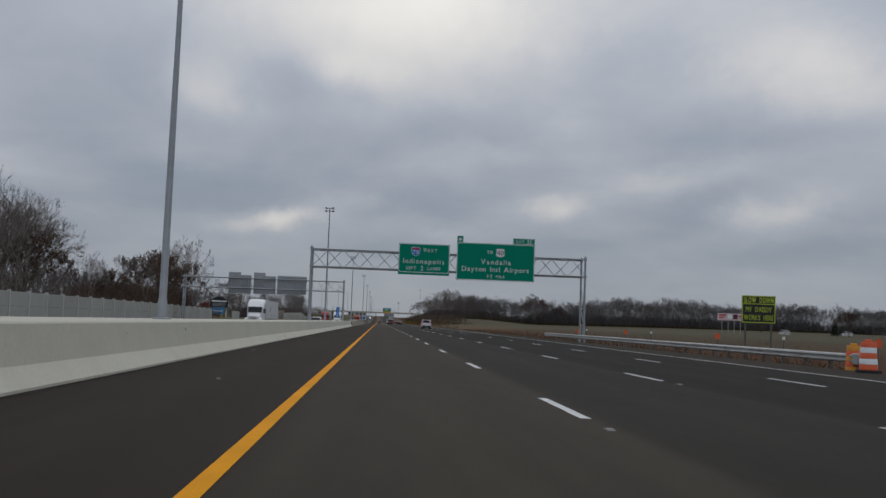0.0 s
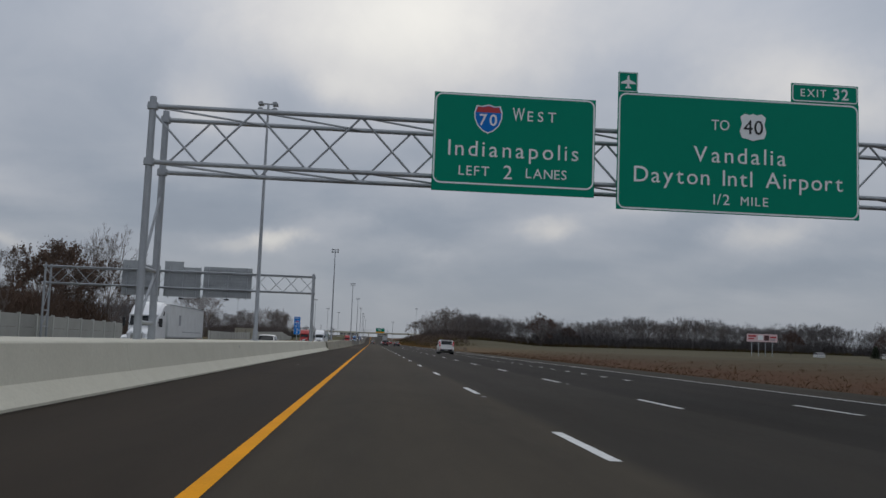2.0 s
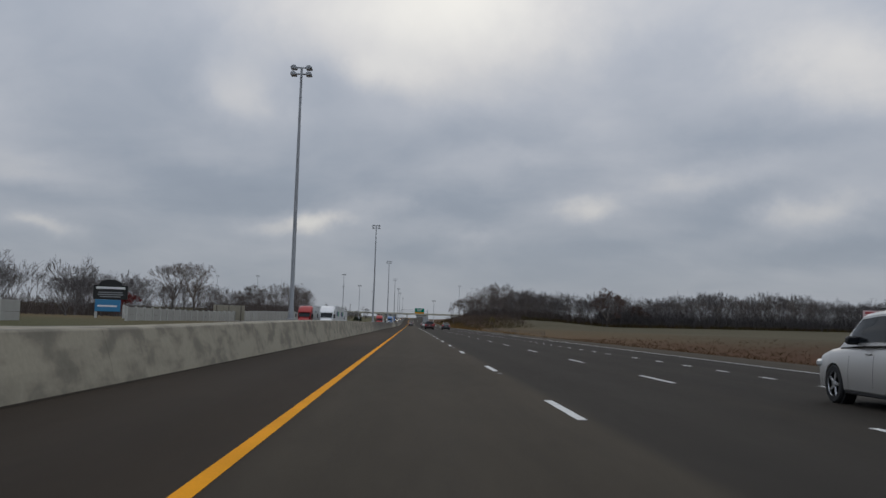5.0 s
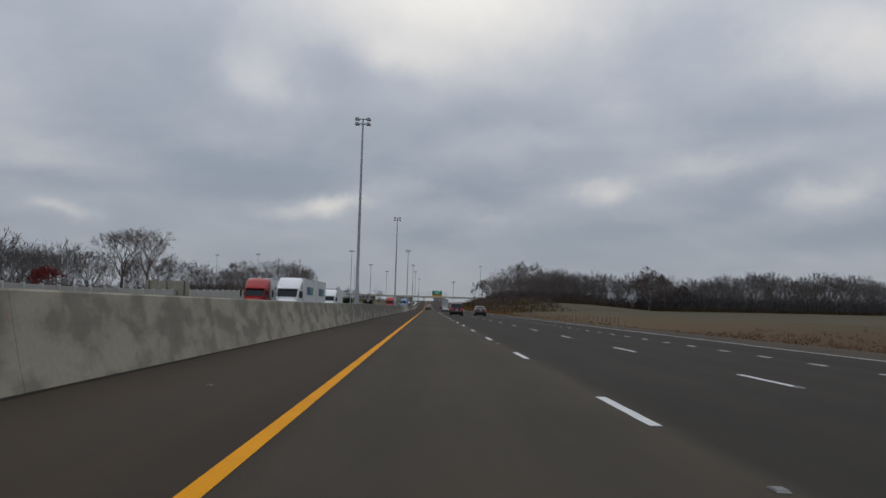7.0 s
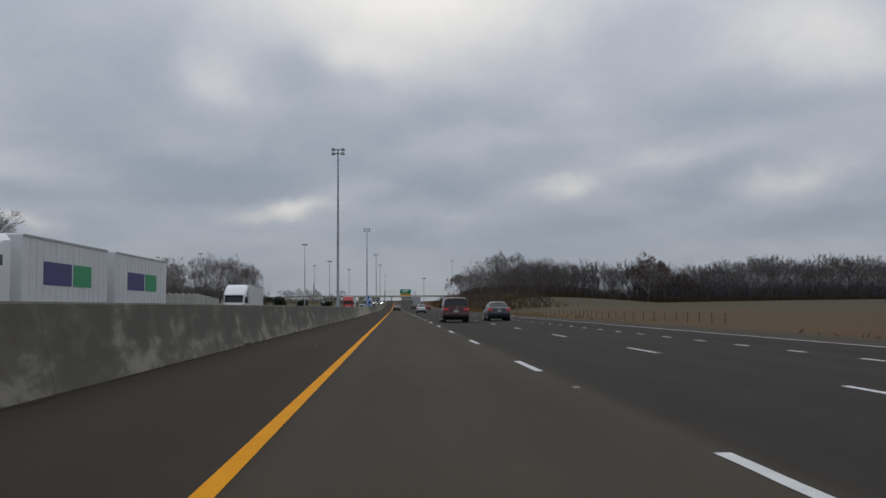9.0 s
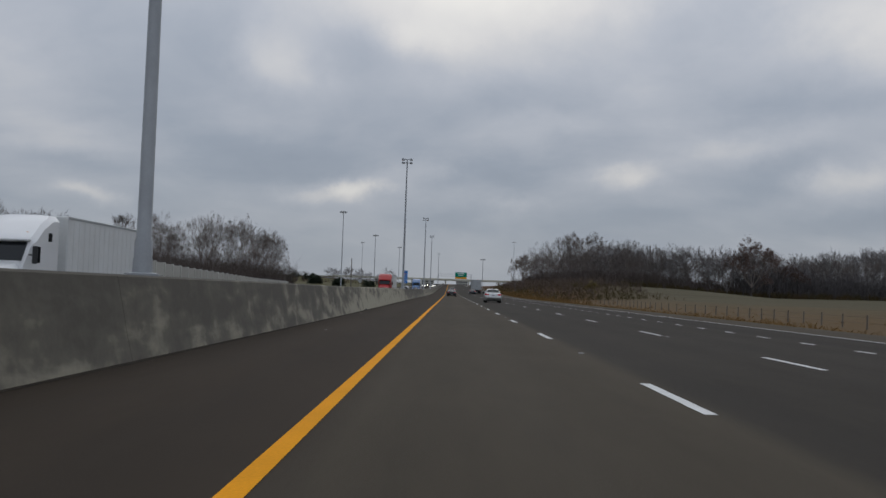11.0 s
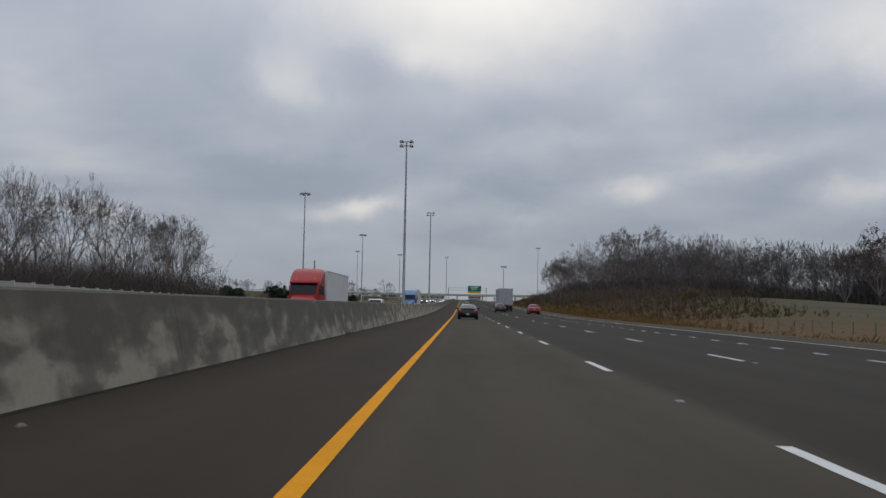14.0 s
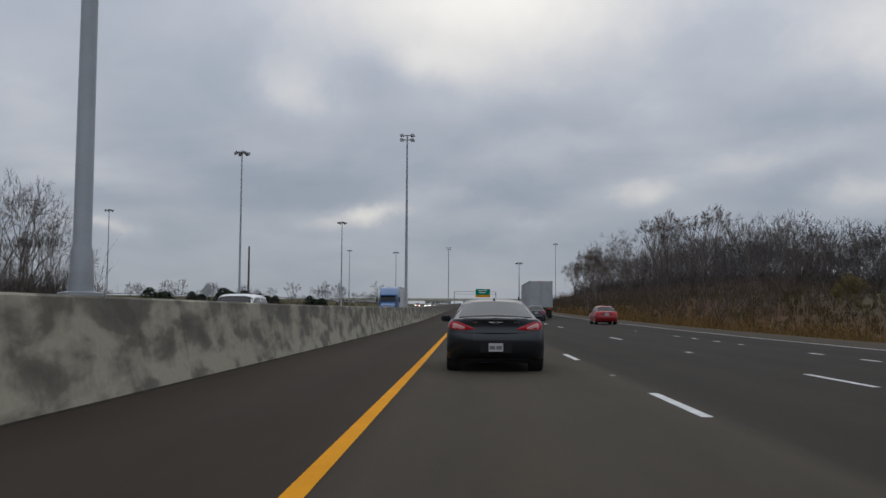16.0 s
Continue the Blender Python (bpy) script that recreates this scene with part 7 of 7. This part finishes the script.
plant_tree(RUSTY, -46, 205, 1.2, 0.3, "broad tree still holding rust-brown leaves")
plant_tree(RUSTY, -43, 218, 1.1, 1.3, "tree still holding rust-brown leaves")
plant_tree(RUSTY, -50, 222, 1.3, 2.3, "broad tree still holding rust-brown leaves")
plant_tree(RUSTY, -44, 128, 1.0, 2.0, "tree still holding rust-brown leaves")
for i in range(34):
    px, py = rt.uniform(-60, -42), rt.uniform(106, 164)
    plant_tree(pick(TREES + TREES + [RUSTY]), px, py, (rt.uniform(0.9, 1.12) if py < 142 else rt.uniform(0.5, 0.75)), rt.uniform(0, 6.28), "bare brown tree behind the noise wall", "trees behind the noise wall")
far_trees("woodland", "distant row of bare trees beyond the noise wall", [(-90 - rt.uniform(0, 60) + 0.06 * k, 255 + k, rt.uniform(0.7, 1.0)) for k in [rt.uniform(0, 300) for _ in range(80)]], 78)
for i in range(48):
    py = rt.uniform(500, 660)
    px = -50 - rt.uniform(0, 30) - (660 - py) * 0.12
    plant_tree(pick(TREES + SLIM), px, py, rt.uniform(0.7, 1.0), rt.uniform(0, 6.28), "bare leafless tree behind the noise wall", "trees behind the noise wall")
FAR = []
for i in range(60):
    ang, dist = rt.uniform(-0.55, -0.06), rt.uniform(900, 1400)
    FAR.append((dist * math.sin(ang) * 1.3, 300 + dist * math.cos(ang), rt.uniform(0.6, 1.0)))
FAR += [(-34 - rt.uniform(0, 190), rt.uniform(860, 1020), rt.uniform(0.35, 0.65)) for _ in range(44)]
far_trees("woodland", "scattered bare trees on the skyline", FAR, 79, SKYLINE)
for px, py, sc in [(305, 610, 1.5), (318, 620, 1.2), (330, 600, 1.0), (290, 700, 1.1), (345, 640, 1.1), (370, 620, 1.0)]:
    plant_tree(pick(TREES + [OAK]), px, py, sc, rt.uniform(0, 6.28), "bare tree by a farmhouse", "trees by the farmhouse")


def evergreen(seed, h, r, domed=False):
    rr = random.Random(seed)
    s, t = Shape(), Shape()
    t.tube((0, 0, -0.2), (0, 0, h * 0.9), h * 0.022, 0.02, n=6)
    lobes = [(rr.uniform(-0.55, 0.55) * r, rr.uniform(-0.55, 0.55) * r, rr.uniform(0.6, 1.0)) for _ in range(6)] if domed else [(0.0, 0.0, 1.0)]
    for i in range(2600):
        ox, oy, part_h = lobes[i % len(lobes)]
        z = h * (0.06 + 0.93 * rr.random() ** 1.2)
        rad = r * (math.sqrt(max(0.0, 1 - (z / h) ** 2.4)) if domed else (1 - z / h) ** 0.75) * rr.uniform(0.5, 1.08)
        a = rr.uniform(0, 6.283)
        k = 0.62 if domed else 1.0
        c = Vector((ox + rad * k * math.cos(a), oy + rad * k * math.sin(a), z * part_h))
        d = Vector((math.cos(a), math.sin(a), -0.25)).normalized() * rr.uniform(0.25, 0.6) * r * 0.26
        w = Vector((-math.sin(a), math.cos(a), rr.uniform(-0.3, 0.3))) * r * 0.075
        s.quad(c - d, c + w, c + d, c - w)
    return t.mesh("trunk", BARK), s.mesh("crown", PINE)


EVER = [evergreen(3, 7.0, 2.6), evergreen(4, 4.4, 3.3, True)]
for px, py, k, sc in [(-62, 720, 1, 1.0), (-54, 742, 1, 1.1), (-38, 690, 1, 0.8), (-80, 900, 1, 1.1), (-88, 905, 1, 1.3), (-74, 890, 1, 0.9), (-60, 660, 1, 1.0),
                       (-30, 720, 1, 0.7), (-100, 880, 1, 1.2), (318, 640, 0, 1.3), (-96, 330, 0, 0.9)]:
    ob = thing("evergreen", "dark green evergreen, dense to the ground", "tree", Matrix.Translation((px, py, land_at(px, py))) @ Matrix.Rotation(rt.uniform(0, 6), 4, "Z") @ Matrix.Diagonal((sc, sc, sc, 1)), "evergreens")
    part("trunk", EVER[k][0], None, ob)
    part("crown", EVER[k][1], None, ob)


def tufts(name, label, mat, count, place, size, blades=5, seed=1, category="undergrowth", kind_width=0.05):
    """Thin upright blades in clumps, all in one mesh."""
    rr = random.Random(seed)
    v, f = [], []
    for _ in range(count):
        x, y = place(rr)
        z = land_at(x, y) - 0.08
        h = size(rr)
        for _ in range(blades):
            a, lean = rr.uniform(0, 6.283), rr.uniform(0.1, 0.9) * h
            bx, by = x + rr.gauss(0, 0.2) * h, y + rr.gauss(0, 0.2) * h
            w = h * kind_width * rr.uniform(0.6, 1.4)
            c, d = math.cos(a), math.sin(a)
            hh = h * rr.uniform(0.5, 1.0)
            n = len(v)
            v += [(bx - w * d, by + w * c, z), (bx + w * d, by - w * c, z), (bx + lean * c * 0.4 + w * d * 0.7, by + lean * d * 0.4 - w * c * 0.7, z + hh * 0.6), (bx + lean * c, by + lean * d, z + hh)]
            f += [(n, n + 1, n + 2), (n, n + 2, n + 3)]
    me = bpy.data.meshes.new(name)
    me.from_pydata(v, [], f)
    me.materials.append(mat)
    return tagged(new(name, me), label, category, kind="stuff")


def shrubs(name, label, mat, count, place, size, stems=6, twigs=4, width=0.04, seed=1, category="undergrowth"):
    """Leafless bushes and saplings: stems that fan out from the root and fork into twigs, all in one mesh."""
    rr = random.Random(seed)
    v, f = [], []

    def sliver(p, d, length, w):
        a = rr.uniform(0, 6.283)
        sx, sy = w * math.cos(a), w * math.sin(a)
        n = len(v)
        v.extend(((p[0] - sx, p[1] - sy, p[2]), (p[0] + sx, p[1] + sy, p[2]), (p[0] + d[0] * length, p[1] + d[1] * length, p[2] + d[2] * length)))
        f.append((n, n + 1, n + 2))

    for _ in range(count):
        x, y = place(rr)
        z = land_at(x, y) - 0.1
        h = size(rr)
        for _ in range(stems):
            a, lean = rr.uniform(0, 6.283), abs(rr.gauss(0, 0.34))
            d = (math.cos(a) * lean, math.sin(a) * lean, 1.0)
            base = (x + rr.gauss(0, 0.12) * h, y + rr.gauss(0, 0.12) * h, z)
            length = h * rr.uniform(0.55, 1.0)
            sliver(base, d, length, width * rr.uniform(0.7, 1.2))
            for _ in range(twigs):
                t = rr.uniform(0.2, 0.85) * length
                e = (d[0] + rr.gauss(0, 0.5), d[1] + rr.gauss(0, 0.5), rr.uniform(0.5, 1.0))
                sliver((base[0] + d[0] * t, base[1] + d[1] * t, base[2] + t), e, length * rr.uniform(0.18, 0.36), width * 0.75)
    me = bpy.data.meshes.new(name)
    me.from_pydata(v, [], f)
    me.materials.append(mat)
    return tagged(new(name, me), label, category, kind="stuff")


def along(edge, inward, spread):
    def place(rr):
        lens = [math.hypot(b[0] - a[0], b[1] - a[1]) for a, b in zip(edge[:-1], edge[1:])]
        t = rr.uniform(0, sum(lens))
        for (a, b), k in zip(zip(edge[:-1], edge[1:]), lens):
            if t <= k:
                u = t / k
                off = inward + abs(rr.gauss(0, spread))
                px, py = a[0] + (b[0] - a[0]) * u, a[1] + (b[1] - a[1]) * u
                if b[1] < a[1]:
                    return px + off, py + rr.uniform(-3, 3)
                return px + rr.uniform(-3, 3), py + off
            t -= k
        return edge[-1]
    return place


shrubs("brush", "dense brown brush and saplings filling the wood", DARK_BRUSH, 3600, along(WOOD_EDGE, 0, 16), lambda r: r.uniform(2.0, 5.0) + r.uniform(0, 5.5), width=0.06, seed=21)
shrubs("brush", "tall saplings under the trees of the near wood", DARK_BRUSH, 2700, along(WOOD_EDGE[:5], 5, 14), lambda r: r.uniform(3.0, 8.5), width=0.055, twigs=7, seed=36)
shrubs("brush", "tall saplings along the far wood, greyed for haze", FAR_BRUSH, 3300, along(WOOD_EDGE[4:], -1, 10), lambda r: r.uniform(6.0, 17.0), width=0.12, seed=29)
shrubs("brush", "low olive-brown brush on the bank before the wood", OLIVE_BRUSH, 4600, lambda r: (r.uniform(20, 50) + r.uniform(0, 14), r.uniform(606, 960)), lambda r: r.uniform(0.3, 0.9) + 1.6 * r.random() ** 3, width=0.045, seed=22)
shrubs("brush", "thin grey-brown saplings at the top of the bank", BRUSH, 1500, lambda r: (30 + r.uniform(0, 32), r.uniform(640, 950)), lambda r: r.uniform(1.0, 4.5), width=0.045, seed=35)
shrubs("brush", "low olive-brown brush along the edge of the field", OLIVE_BRUSH, 2000, along(WOOD_EDGE[3:], -7, 4), lambda r: r.uniform(1.2, 3.6), width=0.10, seed=28)
shrubs("brush", "brown brush behind the noise wall", BRUSH, 2200, lambda r: (r.uniform(-60, -40), r.uniform(60, 250)), lambda r: r.uniform(1.5, 5.5), width=0.03, seed=23)
shrubs("brush", "rust-brown thicket behind the noise wall", RUST_LEAF, 1500, lambda r: (r.uniform(-56, -43), r.uniform(176, 226)), lambda r: r.uniform(2.5, 8.0), stems=8, width=0.05, seed=33)
shrubs("brush", "brown brush behind the noise wall", DARK_BRUSH, 3200, lambda r: (-47 - r.uniform(0, 30), r.uniform(500, 655)), lambda r: r.uniform(2.0, 5.0) + r.uniform(0, 5.5), width=0.036, seed=24)
shrubs("brush", "distant brown brush in a row", DARK_BRUSH, 1700, lambda r: (-90 - r.uniform(0, 55), r.uniform(240, 560)), lambda r: r.uniform(2.5, 7.0), width=0.06, seed=25)
shrubs("brush", "low brush beyond the ramp", BRUSH, 700, lambda r: (r.uniform(-230, -32), r.uniform(850, 1010)), lambda r: r.uniform(1, 3.5), width=0.10, seed=34)
shrubs("brush", "brush on the far skyline", BRUSH, 1100, lambda r: (r.uniform(-900, -60), r.uniform(1150, 1500)), lambda r: r.uniform(2, 5), width=0.25, seed=26)
shrubs("brush", "golden dry brush beside the road before the wood", STRAW, 1300, lambda r: (18.5 + abs(r.gauss(0, 6)), r.uniform(560, 720)), lambda r: r.uniform(0.4, 1.7), stems=7, width=0.035, seed=41)
tufts("verge_grass", "rust-brown weeds and dry grass on the verge", GRASS, 15000, lambda r: (18.2 + abs(r.gauss(0, 10)), r.uniform(-5, 330)), lambda r: r.uniform(0.12, 0.32) + 0.35 * r.random() ** 4, blades=4, seed=31, category="grass", kind_width=0.022)
tufts("verge_grass", "orange dry grass along the verge", STRAW, 9000, lambda r: (17.3 + abs(r.gauss(0, 7)), r.uniform(400, 800)), lambda r: r.uniform(0.15, 0.6), blades=4, seed=32, category="grass", kind_width=0.035)


# field fence
def field_fence():
    ob = thing("field_fence", "old wooden post fence along the field", "fence")
    for i in range(42):
        y = 380 + i * 4.6
        x = 33 + 0.5 * math.sin(i * 0.4) + i * 0.05
        z = land_at(x, y)
        part("fence_post", Shape().tube((x, y, z - 0.3), (x + 0.02, y, z + 1.15), 0.07, 0.06, n=6), FENCE_WOOD, ob)
        y2 = y + 4.6
        z2 = land_at(x, y2)
        for h in (0.5, 0.95):
            part("fence_wire", Shape().tube((x, y, z + h), (x, y2, z2 + h), 0.012, n=4, caps=False), FENCE_WOOD, ob)


field_fence()


# ---- far buildings ----
def farmhouse(x, y):
    g = land_at(x, y) - 0.2
    ob = thing("farmhouse", "small white farmhouse far across the field", "house", pose(x, y, g, 0, 0, 20) @ Matrix.Diagonal((0.6, 0.6, 0.6, 1)))
    part("wall", Shape().box(-5, 5, -3.5, 3.5, 0, 3.4), HOUSE_WHITE, ob)
    part("roof", Shape().loft([[(-5.4, -4.0, 3.3), (-5.4, 4.0, 3.3), (-5.4, 0, 5.8)], [(5.4, -4.0, 3.3), (5.4, 4.0, 3.3), (5.4, 0, 5.8)]]), ROOF_GREY, ob, "grey pitched roof")
    for wx in (-3, 0, 3):
        win = part("window", Shape().box(wx - 0.5, wx + 0.5, -3.56, -3.5, 1.0, 2.3), GLASS, ob)
        part("sill", Shape().box(wx - 0.6, wx + 0.6, -3.62, -3.5, 0.9, 1.0), HOUSE_WHITE, win)


farmhouse(288, 654)
farmhouse(352, 690)


def overpass():
    y, z = 1500, rise_at(1500)
    ob = thing("overpass", "pale concrete overpass crossing far ahead", "bridge")
    part("deck", Shape().slab(-140, 160, y, y + 12, z + 5.6, z + 6.9, 0.1), NEW_CONCRETE, ob)
    part("parapet", Shape().slab(-140, 160, y - 0.3, y, z + 6.2, z + 8.0, 0.05), NEW_CONCRETE, ob)
    for x in (-70, -38, -4, 24, 60, 95):
        part("pier", Shape().slab(x - 0.8, x + 0.8, y + 2, y + 10, z - 0.5, z + 5.6, 0.1), NEW_CONCRETE, ob)
    for sgn, x in ((-1, -140), (1, 160)):
        part("abutment", Shape().loft([[(x, y - 14, z - 1), (x, y + 26, z - 1), (x, y + 12, z + 6.8), (x, y, z + 6.8)],
                                       [(x + sgn * 380, y - 10, z - 1), (x + sgn * 380, y + 22, z - 1), (x + sgn * 380, y + 12, z + 5.0), (x + sgn * 380, y, z + 5.0)]]), GROUND, ob, "grass embankment")


overpass()


def ramp_bank():
    """The raised ramp of the interchange on the left."""
    ob = thing("ramp_embankment", "low grass embankment of an interchange ramp with a steel rail", "embankment", kind="structure")
    y = 905
    z = rise_at(y)
    s = Shape()
    s.loft([[(x, y - 16, z - 0.6), (x, y + 24, z - 0.6), (x, y + 10, z + h), (x, y, z + h)] for x, h in ((-420, 5.2), (-200, 4.6), (-90, 3.4), (-24, 0.6))])
    part("bank", s, GROUND, ob, "grass bank")
    s = Shape()
    s.loft([[(x, y - 0.1, z + h + 0.5), (x, y, z + h + 0.5), (x, y, z + h + 0.85), (x, y - 0.1, z + h + 0.85)] for x, h in ((-420, 5.2), (-200, 4.6), (-90, 3.4), (-24, 0.6))])
    part("rail", s, RAIL, ob, "steel guardrail")


ramp_bank()


def far_sign():
    y = 1180
    z = rise_at(y)
    ob = thing("sign_gantry", "distant steel gantry with a green and yellow exit sign", "gantry")
    for x in (-9, 19.5):
        part("post", Shape().box(x - 0.25, x + 0.25, y, y + 0.4, z - 0.5, z + 9.4), STEEL, ob)
    for h in (7.4, 9.2):
        part("chord", Shape().box(-9, 19.5, y, y + 0.3, z + h, z + h + 0.2), STEEL, ob)
    part("panel", Shape().box(5.6, 15.6, y - 0.3, y - 0.2, z + 6.9, z + 11.0), SIGN_GREEN, ob, "green sign panel")
    part("exit_panel", Shape().box(5.6, 15.6, y - 0.3, y - 0.2, z + 5.4, z + 6.9), YELLOW, ob, "yellow lower panel")
    for zz, a, b in ((9.7, 7.5, 13.5), (8.3, 8.0, 12.5)):
        part("bar", Shape().box(a, b, y - 0.33, y - 0.3, z + zz, z + zz + 0.55), SIGN_WHITE, ob)


far_sign()

for px, py, w, h in [(-40, 1780, 34, 9), (20, 1850, 18, 11), (-95, 1720, 26, 8)]:
    g = rise_at(1300)
    ob = thing("building", "plain grey commercial building on the skyline", "building", pose(px, py, g))
    part("wall", Shape().box(-w / 2, w / 2, 0, 18, -0.5, h), NOISE_PANEL, ob)
    part("roof", Shape().box(-w / 2 - 0.4, w / 2 + 0.4, -0.4, 18.4, h, h + 0.6), ROOF_GREY, ob)
    for i in range(5):
        for lev in (0.3, 0.65):
            x0 = -w / 2 + w * (i + 0.2) / 5
            part("window", Shape().box(x0, x0 + w * 0.12, -0.06, 0, h * lev, h * lev + 1.5), GLASS, ob)

# pole stump by the interchange
ob = thing("utility_pole", "bare dark wooden utility pole", "pole", pose(-31.2, 667, land_at(-31, 667)))
part("shaft", Shape().tube((0, 0, -0.3), (0, 0, 9.6), 0.17, 0.12, n=10), FENCE_WOOD, ob, smooth=50)
part("cap", Shape().turned([(9.6, 0.125), (9.64, 0.125), (9.66, 0.05)], 10, "z"), STEEL, ob, smooth=40)
